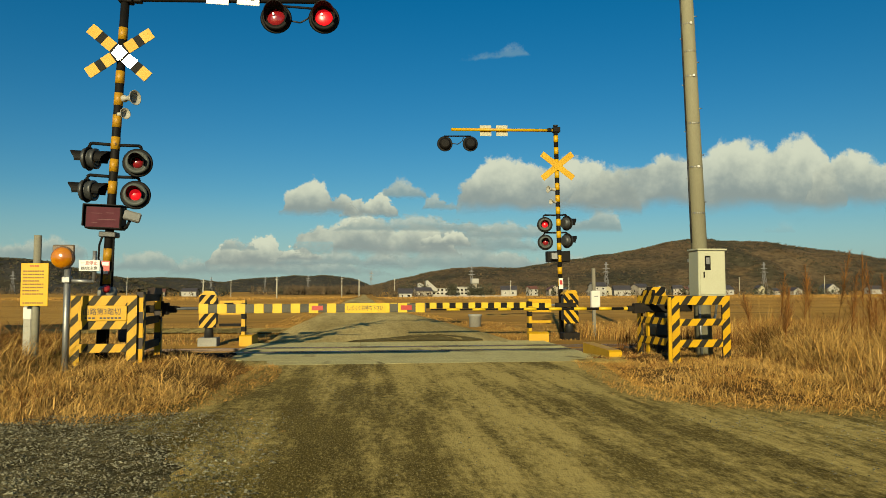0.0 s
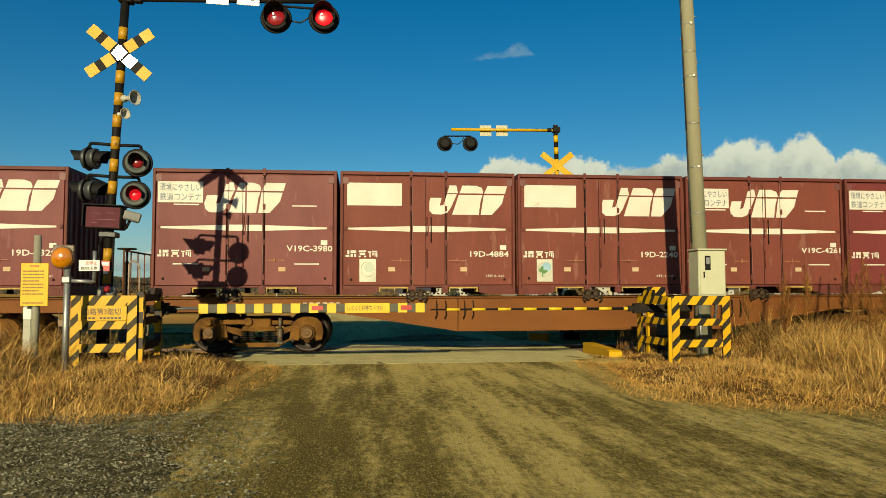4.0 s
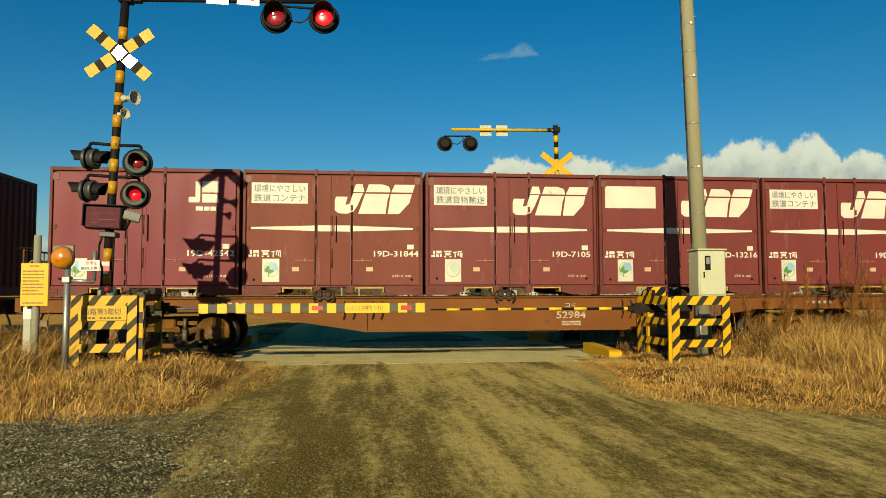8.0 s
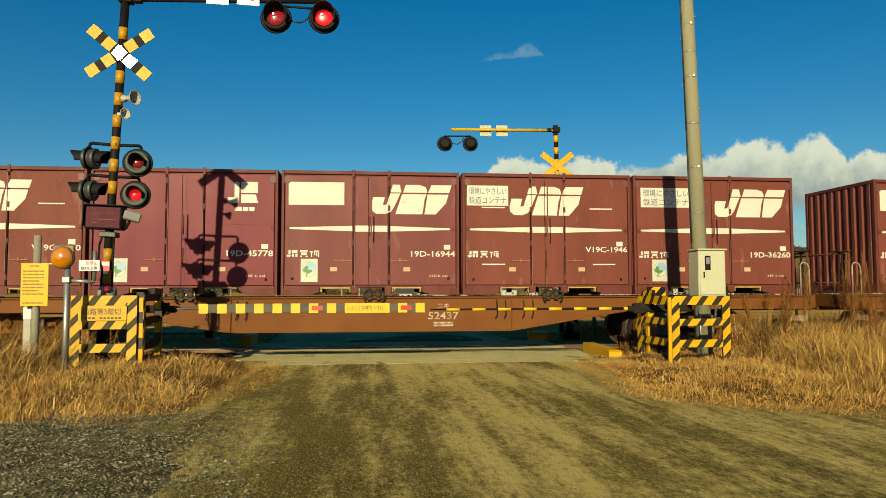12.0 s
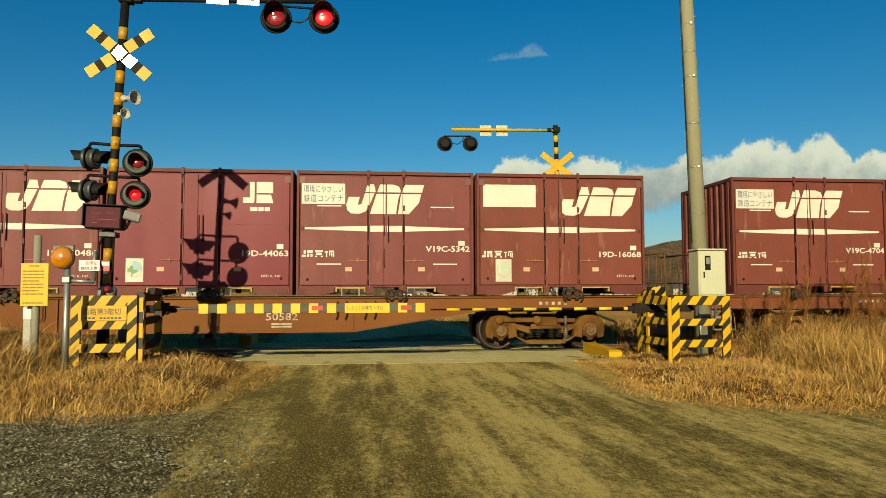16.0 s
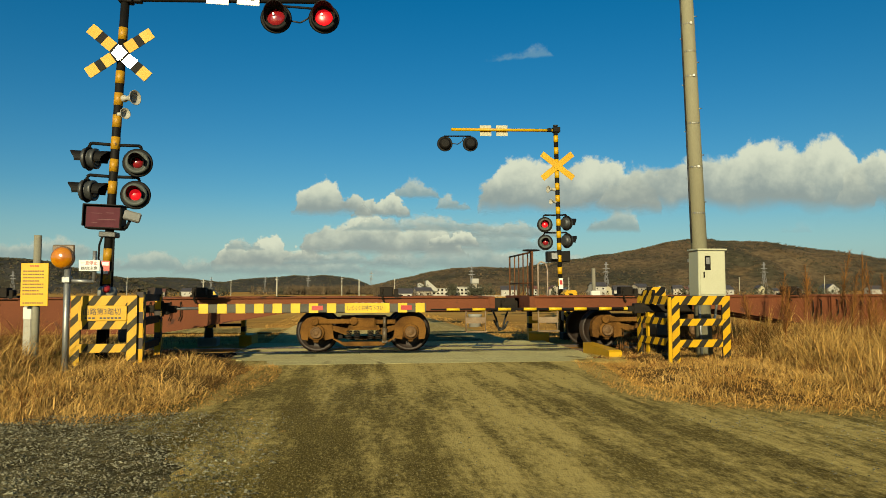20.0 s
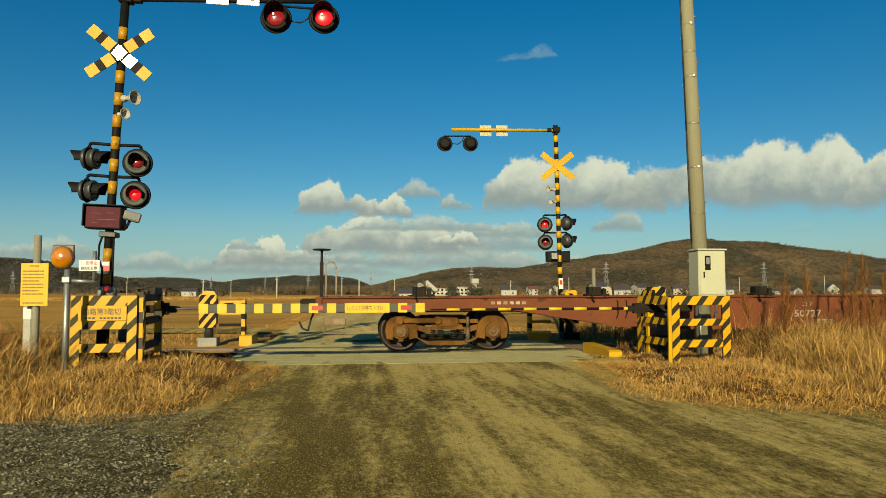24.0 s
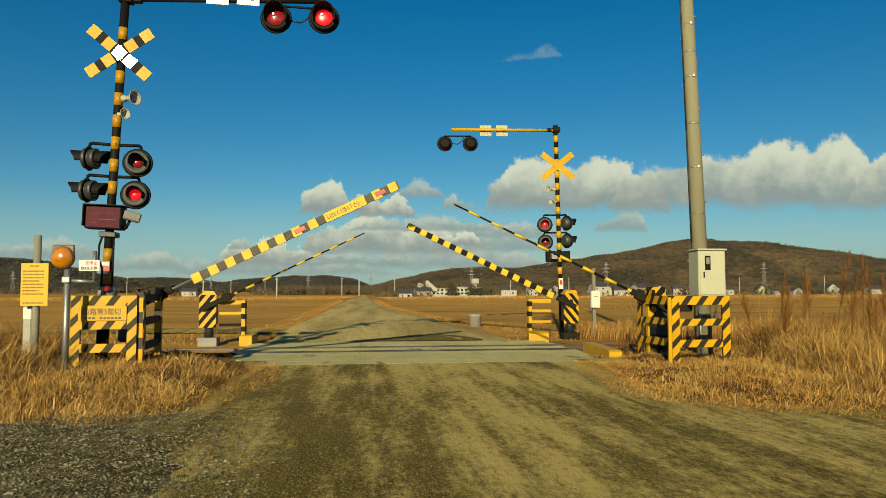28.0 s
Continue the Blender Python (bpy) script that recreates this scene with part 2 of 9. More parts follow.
def slab(bm, pts, y0, y1):
    """A plate with an outline in x and z, from y0 to y1."""
    a = [bm.verts.new((x, y0, z)) for x, z in pts]
    b = [bm.verts.new((x, y1, z)) for x, z in pts]
    bm.faces.new(a)
    bm.faces.new(b[::-1])
    for k in range(len(pts)):
        q = (k + 1) % len(pts)
        bm.faces.new((a[q], a[k], b[k], b[q]))


def slab_x(bm, pts, x0, x1):
    a = [bm.verts.new((x0, y, z)) for y, z in pts]
    b = [bm.verts.new((x1, y, z)) for y, z in pts]
    bm.faces.new(a)
    bm.faces.new(b[::-1])
    for k in range(len(pts)):
        q = (k + 1) % len(pts)
        bm.faces.new((a[q], a[k], b[k], b[q]))


def lathe(bm, profile, m, seg=16):
    """Rings of (radius, height) round the local z of m."""
    rings = []
    for r, z in profile:
        rings.append([bm.verts.new(m @ Vector((r * math.cos(k * math.tau / seg), r * math.sin(k * math.tau / seg), z))) for k in range(seg)])
    for a, b in zip(rings, rings[1:]):
        for k in range(seg):
            f = bm.faces.new((a[k], a[(k + 1) % seg], b[(k + 1) % seg], b[k]))
            f.smooth = True
    bm.faces.new(rings[0][::-1])
    bm.faces.new(rings[-1])


def clip_poly(pts, x0, x1, z0, z1):
    for axis, lim, sgn in ((0, x0, 1), (0, x1, -1), (1, z0, 1), (1, z1, -1)):
        res = []
        for k, p in enumerate(pts):
            q = pts[(k + 1) % len(pts)]
            a, b = (p[axis] - lim) * sgn, (q[axis] - lim) * sgn
            if a >= 0:
                res.append(p)
            if a * b < 0:
                t = a / (a - b)
                res.append((p[0] + (q[0] - p[0]) * t, p[1] + (q[1] - p[1]) * t))
        pts = res
        if len(pts) < 3:
            return []
    return pts


def hazard(bm, x0, x1, z0, z1, y, width=0.09, lean=1.0, thick=0.004, shift=0.0, wide=1.0):
    """Slanted stripes inside an upright rectangle, on its side towards -y."""
    w = width * 2
    k0 = math.floor((x0 - (z1 - z0) * abs(lean)) / w) - 1
    k1 = math.ceil((x1 + (z1 - z0) * abs(lean)) / w) + 1
    for k in range(k0, k1):
        a = k * w + shift
        top = (z1 - z0) * lean
        p = clip_poly([(a, z0), (a + width * wide, z0), (a + width * wide + top, z1), (a + top, z1)], x0, x1, z0, z1)
        if len(p) > 2:
            slab(bm, p, y - thick, y)


def build(fill, *args, **kw):
    bm = bmesh.new()
    fill(bm, *args, **kw)
    return bm


def mesh_of(name, bm, material):
    me = bpy.data.meshes.new(name)
    bmesh.ops.recalc_face_normals(bm, faces=bm.faces[:])
    bm.to_mesh(me)
    bm.free()
    me.materials.append(material)
    return me


def put(name, me, parent=None, m=None, label=""):
    ob = new(name, me)
    if parent is not None:
        ob.parent = parent
    if m is not None:
        ob.matrix_basis = m
    return tagged(ob, label=label)


def part(name, bm, material, parent, label="", m=None):
    return put(name, mesh_of(name, bm, material), parent, m, label)


def boxes(rows, bevel=0.0):
    bm = bmesh.new()
    for r in rows:
        box(bm, *r, bevel=bevel)
    return bm


def tubes(rows, r, seg=8):
    bm = bmesh.new()
    for pts in rows:
        run(bm, pts, r, seg)
    return bm


def root(name, m, label, category, group="", kind=""):
    ob = new(name)
    ob.empty_display_size = 0.2
    ob.matrix_basis = m
    return tagged(ob, label, category, group, kind)


def stand_alone(name, bm, material, label, category, group="", kind="", m=None):
    ob = put(name, mesh_of(name, bm, material), None, m)
    return tagged(ob, label, category, group, kind)


# ---- lettering, made once ----
LETTERS = {}


def prepare_letters(words):
    made = []
    for w in words:
        c = bpy.data.curves.new("lettering", "FONT")
        c.body, c.align_x, c.align_y, c.resolution_u = w, "CENTER", "CENTER", 2
        c.offset = 0.016 if w[-1].isascii() else 0.004
        made.append((w, new("lettering", c)))
    dg = bpy.context.evaluated_depsgraph_get()
    for w, o in made:
        LETTERS[w] = bpy.data.meshes.new_from_object(o.evaluated_get(dg))
    for w, o in made:
        c = o.data
        bpy.data.objects.remove(o)
        bpy.data.curves.remove(c)


def letters(name, word, width, height, material, parent, x, y, z, label=""):
    """Words of that width and height, upright, facing -y, centred on x and z."""
    me = LETTERS[word].copy()
    xs = [v.co.x for v in me.vertices]
    ys = [v.co.y for v in me.vertices]
    cx, cy = (min(xs) + max(xs)) / 2, (min(ys) + max(ys)) / 2
    fx, fy = width / (max(xs) - min(xs)), height / (max(ys) - min(ys))
    me.transform(Matrix(((fx, 0, 0, -cx * fx), (0, 0, 1, 0), (0, fy, 0, -cy * fy), (0, 0, 0, 1))))
    me.materials.clear()
    me.materials.append(material)
    return put(name, me, parent, pose(x, y, z), label)


CODES = (("V19C-4524", "V19C-4261", "19D-2240", "19D-4884", "V19C-3980"), ("19D-23285", "19D-5648", "19D-46113", "19D-22520", "19D-33807"),
         ("19D-80345", "19D-13216", "19D-7105", "19D-31844", "19D-42542"), ("19D-8022R", "19D-20283", "19D-31500", "19D-31366", "19D-10348"),
         ("19D-36260", "V19C-1946", "19D-16944", "19D-45778", "V19C-1870"), ("V19C-1830", "19D-34074", "19D-45212", "19D-6714", "V19C-4704"),
         ("19D-16068", "V19C-5342", "19D-44063", "19D-80486", "19D-25311"))
# what each carries: s slogan with "container", t slogan with "freight", b blank white panel, p plain with a small mark, r blank panel and small mark
LOOKS = ("ssbbs", "btpss", "sbtsp", "rsssb", "ssbps", "sspbs", "bspss")
TONES = ("01110", "00211", "00012", "11111", "11021", "02211", "10201")
NUMBERS = ("53723", "53108", "52984", "50874", "52437", "50835", "50582", "51612", "52287", "50727")
prepare_letters([c for w in CODES for c in w] + list(NUMBERS) + ["コキ", "環境にやさしい", "鉄道コンテナ", "鉄道貨物輸送", "しばらくお待ち下さい", "曲路第3踏切", "踏", "切", "一旦停止", "踏切注意"])


# ---- ground, fields, road, track ----
FIELD = mat("stubble_field_earth", (0.74, 0.42, 0.1), 0.95, col2=(0.58, 0.32, 0.075), scale=0.12, stretch=(0.25, 1.0, 1), lo=0.4, hi=0.6, mix=1.0, fine=1.6, grain=0.35, bump=0.2, spots=(0.44, 0.255, 0.07), spot_scale=0.35, spot_at=0.57, spec=0.03)
def road_material():
    """Packed dirt: dark damp olive ground with khaki dust worn along the wheel tracks, gritty all over."""
    m = mat("packed_dirt_and_gravel", (0.25, 0.185, 0.047), 0.95, col2=(0.16, 0.116, 0.028), scale=0.7, stretch=(1, 0.5, 1), lo=0.35, hi=0.65, mix=0.9, fine=55, grain=0.5, bump=0.6, spec=0.05)
    n, l = m.node_tree.nodes, m.node_tree.links
    p = n["Principled BSDF"]
    old = p.inputs["Base Color"].links[0].from_socket
    tc = n.new("ShaderNodeTexCoord")

    def noise_of(stretch, scale, detail, rough):
        mp = n.new("ShaderNodeMapping")
        mp.inputs["Scale"].default_value = stretch
        l.new(tc.outputs["Object"], mp.inputs[0])
        t = n.new("ShaderNodeTexNoise")
        t.inputs["Scale"].default_value, t.inputs["Detail"].default_value, t.inputs["Roughness"].default_value = scale, detail, rough
        l.new(mp.outputs[0], t.inputs["Vector"])
        return t.outputs["Fac"]

    def between(src, a, b):
        r = n.new("ShaderNodeMapRange")
        r.interpolation_type = "SMOOTHSTEP"
        r.inputs[1].default_value, r.inputs[2].default_value = a, b
        l.new(src, r.inputs[0])
        return r.outputs[0]

    def calc(op, a, b, c=None):
        k = n.new("ShaderNodeMath")
        k.operation = op
        for i, v in enumerate((a, b, c)):
            if v is None:
                continue
            if hasattr(v, "is_output"):
                l.new(v, k.inputs[i])
            else:
                k.inputs[i].default_value = v
        return k.outputs[0]

    def blend(fac, a, col):
        k = n.new("ShaderNodeMix")
        k.data_type = "RGBA"
        l.new(fac, k.inputs[0])
        l.new(a, k.inputs[6])
        k.inputs[7].default_value = (*(c * ALBEDO for c in col), 1)
        return k.outputs[2]
    sep = n.new("ShaderNodeSeparateXYZ")
    l.new(tc.outputs["Object"], sep.inputs[0])
    # wheel tracks across the road, wandering a little
    across = calc("MULTIPLY_ADD", noise_of((1, 0.3, 1), 0.7, 3, 0.5), 0.9, calc("SUBTRACT", sep.outputs[0], 0.45))
    ramp = n.new("ShaderNodeValToRGB")
    # past x 3 the falling stops also paint in a lens vignette
    tracks = ((-3.0, 0.28), (-1.5, 0.3), (-0.9, 0.26), (0.0, 0.3), (0.7, 0.53), (1.35, 0.58), (1.8, 0.5), (2.2, 0.44), (2.7, 0.46), (3.0, 0.48), (3.6, 0.36), (5.0, 0.26))
    while len(ramp.color_ramp.elements) < len(tracks):
        ramp.color_ramp.elements.new(0.5)
    for e, (x, v) in zip(ramp.color_ramp.elements, tracks):
        e.position, e.color = (x + 3.0) / 8.0, (v, v, v, 1)
    l.new(calc("MULTIPLY_ADD", across, 0.125, 0.375), ramp.inputs[0])
    # the darker hollows end towards the deck
    far_end = between(sep.outputs[1], 8.0, 9.6)
    worn = calc("MULTIPLY_ADD", far_end, 0.16, ramp.outputs[0])
    worn = calc("MULTIPLY_ADD", calc("SUBTRACT", noise_of((1.0, 0.11, 1), 2.6, 7, 0.65), 0.5), 2.4, worn)
    worn = calc("MULTIPLY_ADD", calc("SUBTRACT", noise_of((1.0, 0.45, 1), 1.1, 6, 0.65), 0.5), 1.5, worn)
    worn = calc("MULTIPLY_ADD", calc("SUBTRACT", noise_of((1.0, 0.5, 1), 15, 6, 0.8), 0.5), 1.7, worn)
    dust = between(worn, 0.12, 0.86)
    out = blend(calc("MULTIPLY", dust, 0.92), old, (0.7, 0.53, 0.17))
    out = blend(calc("MULTIPLY", between(noise_of((1, 0.3, 1), 9, 6, 0.8), 0.52, 0.62), 0.3), out, (0.11, 0.08, 0.02))
    out = blend(calc("MULTIPLY", between(noise_of((1, 0.4, 1), 60, 3, 0.7), 0.54, 0.62), 0.5), out, (0.58, 0.46, 0.17))
    out = blend(calc("MULTIPLY", between(noise_of((1, 0.35, 1), 30, 4, 0.75), 0.55, 0.63), 0.32), out, (0.055, 0.042, 0.013))
    l.new(out, p.inputs["Base Color"])
    return m


ROAD = road_material()
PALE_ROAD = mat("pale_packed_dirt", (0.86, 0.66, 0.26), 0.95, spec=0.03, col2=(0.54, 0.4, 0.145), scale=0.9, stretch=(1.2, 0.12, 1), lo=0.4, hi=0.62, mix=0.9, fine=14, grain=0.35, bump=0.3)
PANEL = mat("worn_grey_green_crossing_deck", (0.84, 0.74, 0.34), 0.9, col2=(0.62, 0.54, 0.24), scale=1.6, stretch=(1.0, 0.12, 1), fine=40, grain=0.3, bump=0.15, spec=0.08, spots=(0.28, 0.23, 0.1), spot_scale=1.2, spot_at=0.62)
GRAVEL_BED = mat("loose_grey_gravel_bed", (0.26, 0.215, 0.098), 0.95, spec=0.05, col2=(0.12, 0.098, 0.042), scale=7, lo=0.42, hi=0.58, mix=1.0, fine=40, grain=0.5, bump=0.6)


RAIL_Z = -0.09     # the rail heads lie a little below the road


def dip(y):
    """How far the road sinks towards the track."""
    a, b = (y - 11.2) / 3.2, (22.0 - y) / 4.6
    k = max(0.0, min(1.0, a, b))
    return -RAIL_Z * k * k * (3 - 2 * k)


def ground_sheet():
    xs = sorted({-4600, -1500, -500, -200, -100, *range(-60, 61, 4), 100, 200, 500, 1500, 4600})
    ys = sorted({-300, -100, -40, *range(-20, 81, 4), *range(9, 24), 90, 140, 200, 270, 340, 600, 900, 2000, 4700})
    bm = bmesh.new()
    g = [[bm.verts.new((x, y, -0.045 + 0.015 * noise.noise((x * 0.2, y * 0.2, 0)) - 1.9 * max(0.0, min(1.0, (y - 90) / 250)) - dip(y) - (0.02 if 12 <= y <= 17 else 0.0))) for y in ys] for x in xs]
    for i in range(len(xs) - 1):
        for j in range(len(ys) - 1):
            bm.faces.new((g[i][j], g[i + 1][j], g[i + 1][j + 1], g[i][j + 1]))
    stand_alone("ground", bm, FIELD, "brown stubble fields with dry grass to the horizon", "ground", kind="structure")


def fall(y):
    return 1.9 * max(0.0, min(1.0, (y - 90) / 250)) + dip(y)


def strip(pairs, z, drop=0.06, steps=6):
    """A band of land given by its two edges, with sides that go down into the ground."""
    bm = bmesh.new()
    rows = []
    for xl, xr, y in pairs:
        rows.append([bm.verts.new((xl - 0.12, y, z - drop - fall(y)))] + [bm.verts.new((xl + (xr - xl) * k / steps, y, z - fall(y) + (0.012 * math.sin(k * 2.1 + y * 0.7) if abs(y - 14.5) > 3.2 else 0.0))) for k in range(steps + 1)] + [bm.verts.new((xr + 0.12, y, z - drop - fall(y)))])
    for a, b in zip(rows, rows[1:]):
        for k in range(len(a) - 1):
            f = bm.faces.new((a[k], a[k + 1], b[k + 1], b[k]))
            f.smooth = True
    return bm


def roads():
    near = [(-9.0, 8.0, -6.0), (-7.0, 7.0, 0.0), (-5.0, 8.5, 4.0), (-3.4, 8.0, 6.2), (-2.15, 3.7, 7.4), (-1.95, 3.35, 8.6), (-1.75, 3.55, 10.0), (-1.6, 3.85, 11.545)]
    road = stand_alone("road", strip(near, -0.004), ROAD, "packed dirt and gravel farm road with tyre tracks", "road", kind="structure")
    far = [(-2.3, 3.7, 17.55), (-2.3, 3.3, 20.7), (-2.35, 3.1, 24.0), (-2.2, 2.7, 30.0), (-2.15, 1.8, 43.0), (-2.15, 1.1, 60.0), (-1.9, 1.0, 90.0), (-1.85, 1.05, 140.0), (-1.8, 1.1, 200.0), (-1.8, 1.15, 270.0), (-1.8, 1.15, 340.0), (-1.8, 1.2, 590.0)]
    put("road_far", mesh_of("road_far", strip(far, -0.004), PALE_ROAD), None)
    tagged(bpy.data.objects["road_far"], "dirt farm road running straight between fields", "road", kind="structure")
    # damp and tree-shadow streaks beyond the deck, painted as one dark strip
    apron = [(-0.4, 2.9, 17.66), (-0.2, 3.0, 18.1), (0.6, 2.8, 18.6), (1.1, 2.4, 19.1), (1.5, 2.0, 19.5)]
    stand_alone("road_apron", strip(apron, 0.012, 0.03), mat("damp_and_shadow_dirt", (0.26, 0.195, 0.06), 0.95, spec=0.05, col2=(0.15, 0.11, 0.035), scale=1.1, stretch=(1, 0.5, 1), lo=0.35, hi=0.6, mix=0.9, fine=18, grain=0.4, bump=0.4, spots=(0.36, 0.27, 0.09), spot_scale=3.0, spot_at=0.57), "dark strip beyond the deck, damp dirt and painted tree shadow", "road", kind="structure")
    lane = [(-40.0, 21.6, 24.6), (-20.0, 21.4, 24.0), (-8.0, 21.2, 23.6), (-3.0, 20.8, 23.2), (-1.9, 20.6, 22.8)]
    bm = bmesh.new()
    a = [[bm.verts.new((x, y0, -0.012 - dip(y0))), bm.verts.new((x, y1, -0.012 - dip(y1)))] for x, y0, y1 in lane]
    for p, q in zip(a, a[1:]):
        bm.faces.new((p[0], q[0], q[1], p[1]))
    stand_alone("side_lane", bm, ROAD, "narrow dirt lane beside the field", "lane", kind="structure")
    bm = bmesh.new()
    pts = [(-9.5, 3.0), (-3.5, 3.0), (-1.2, 3.6), (-0.9, 4.6), (-1.2, 5.8), (-1.9, 6.7), (-3.3, 7.0), (-6.0, 7.3), (-9.5, 7.5)]
    ring_pts = []
    for (xa, ya), (xb, yb) in zip(pts, pts[1:] + pts[:1]):
        for k in range(14):
            x, y = xa + (xb - xa) * k / 14, ya + (yb - ya) * k / 14
            j = 0.28 * noise.noise((x * 2.3, y * 2.3, 4)) + 0.12 * noise.noise((x * 8, y * 8, 5))
            ring_pts.append((x + j, y + j * 0.7))
    c = bm.verts.new((-4.5, 5.0, 0.008))
    inner = [bm.verts.new((-4.5 + (x + 4.5) * 0.9, 5.0 + (y - 5.0) * 0.88, 0.006)) for x, y in ring_pts]
    outer = [bm.verts.new((x, y, -0.03)) for x, y in ring_pts]
    for k in range(len(inner)):
        q = (k + 1) % len(inner)
        bm.faces.new((c, inner[k], inner[q]))
        bm.faces.new((inner[k], outer[k], outer[q], inner[q]))
    stand_alone("gravel_verge", bm, GRAVEL_BED, "loose grey gravel verge beside the road", "gravel", kind="structure")
    return road


def in_gap(x, y, x0=-2.75, x1=4.62):
    return x0 < x < x1


TRACK_Y = 15.53
GAUGE = 0.5335


def track():
    # rails of real section, sleepers, ballast bed outside the crossing
    sec = [(-0.06, -0.15), (0.06, -0.15), (0.06, -0.135), (0.012, -0.115), (0.012, -0.04), (0.034, -0.03), (0.034, 0.0), (-0.034, 0.0), (-0.034, -0.03), (-0.012, -0.04), (-0.012, -0.115), (-0.06, -0.135)]
    for s in (-1, 1):
        bm = bmesh.new()
        slab_x(bm, [(TRACK_Y + s * GAUGE + y + s * 0.034, z + RAIL_Z) for y, z in sec], -260, 330)
        stand_alone("rail", bm, RAIL, "worn steel rail with rusty sides", "rail", "rails of the track", "structure")
    for x0, x1 in ((-260.0, -2.9), (4.75, 330.0)):
        bm = bmesh.new()
        slab_x(bm, [(TRACK_Y + y_, z + RAIL_Z) for y_, z in ((-2.2, -0.05), (-1.5, -0.11), (1.5, -0.11), (2.2, -0.05), (2.2, -0.3), (-2.2, -0.3))], x0, x1)
        stand_alone("ballast_bed", bm, BALLAST, "rust-dusted stone ballast under the track", "ballast", kind="structure")
    me = mesh_of("sleeper", boxes([(-0.1, 0.1, -1.05, 1.05, -0.11, -0.075)], 0.008), SLEEPER)
    for k in range(-36, 60):
        x = k * 0.62
        if not in_gap(x, 0, -2.9, 4.75):
            tagged(put("sleeper", me, None, pose(x, TRACK_Y, -0.035 + RAIL_Z)), "weathered timber sleeper in ballast", "sleeper", "sleepers under the rails", "structure")


def crossing_deck():
    # deck of long planks with a gap at each rail
    deck = root("crossing_deck", pose(0, 0, 0), "worn grey-green level crossing deck of long panels", "crossing deck", kind="structure")
    near, beyond = TRACK_Y - GAUGE, TRACK_Y + GAUGE
    bands = [(11.55, 12.3), (12.303, 13.05), (13.053, 13.75), (13.753, 14.42), (14.423, near - 0.21), (near - 0.205, near - 0.085), (near + 0.075, near + 0.185), (near + 0.19, TRACK_Y - 0.004), (TRACK_Y + 0.004, beyond - 0.19), (beyond - 0.185, beyond - 0.075),
             (beyond + 0.085, beyond + 0.205), (beyond + 0.21, 16.75), (16.753, 17.2), (17.203, 17.62)]
    # black strips thicken the dark line of each rail's groove
    edging = mat("black_rail_edging", (0.035, 0.033, 0.026), 0.85, spec=0.1, col2=(0.07, 0.062, 0.04), scale=4, grain=0.3, bump=0.1)
    for k, (a, b) in enumerate(bands):
        def ends(y):
            return -1.62 - (min(y, 14.0) - 11.55) * 0.42, 3.85 + (min(y, 14.0) - 11.55) * 0.25
        (la, ra), (lb, rb) = ends(a), ends(b)
        strip_ = k in (5, 6, 9, 10)
        lift = 0.0006 * ((k * 7) % 3 - 1) - 0.002
        for u0, u1 in ((0.0, 0.36), (0.36, 0.68), (0.68, 1.0)):
            bm = bmesh.new()
            lo_, hi_ = [], []
            for x, y in ((la + (ra - la) * u0 + 0.004, a), (la + (ra - la) * u1 - 0.004, a), (lb + (rb - lb) * u1 - 0.004, b), (lb + (rb - lb) * u0 + 0.004, b)):
                lo_.append(bm.verts.new((x, y, -0.24)))
                hi_.append(bm.verts.new((x, y, lift - dip(y))))
            bm.faces.new(hi_)
            bm.faces.new(lo_[::-1])
            for i in range(4):
                bm.faces.new((lo_[i], lo_[(i + 1) % 4], hi_[(i + 1) % 4], hi_[i]))
            part("edge_strip" if strip_ else "panel", bm, edging if strip_ else PANEL, deck)


def stones(name, area, count, size, seed, label, material, z=0.0):
    """Loose stones strewn over a polygon."""
    rnd = random.Random(seed)
    verts, faces = [], []
    base = [(1, 0, 0), (-1, 0, 0), (0, 1, 0), (0, -1, 0), (0, 0, 1), (0, 0, -1)]
    tri = [(0, 2, 4), (2, 1, 4), (1, 3, 4), (3, 0, 4), (2, 0, 5), (1, 2, 5), (3, 1, 5), (0, 3, 5)]
    n = 0
    while n < count:
        x, y = area(rnd)
        s = size * (0.4 + rnd.random() ** 3 * 1.5)
        a = rnd.random() * math.tau
        o = len(verts)
        sx, sy, sz = s * rnd.uniform(0.7, 1.3), s * rnd.uniform(0.6, 1.1), s * rnd.uniform(0.4, 0.7)
        for bx_, by_, bz_ in base:
            px_, py_ = bx_ * sx + rnd.uniform(-.2, .2) * s, by_ * sy + rnd.uniform(-.2, .2) * s
            verts.append((x + px_ * math.cos(a) - py_ * math.sin(a), y + px_ * math.sin(a) + py_ * math.cos(a), z + sz * 0.5 + bz_ * sz))
        faces += [tuple(o + i for i in f) for f in tri]
        n += 1
    me = bpy.data.meshes.new(name)
    me.from_pydata(verts, [], faces)
    me.materials.append(material)
    tagged(put(name, me), label, "gravel", kind="stuff")


ground_sheet()
roads()
track()
crossing_deck()


# ---- the train ----
SX = 0.96          # length scale along the track


def train_x(t, behind):
    """Place along the track of a point that lies so many metres behind the locomotive's rear coupling."""
    u = t - 14.0
    return 106.371 + 8.989 * u - 0.0174 * u * u - behind


def along(ob, behind, y):
    walk(ob, [(t, pose(train_x(t, behind), y, 0)) for t in range(0, 29)])


CL, CW, CH = 3.715 * SX, 2.45, 2.5
CONTAINER_Z = 1.08


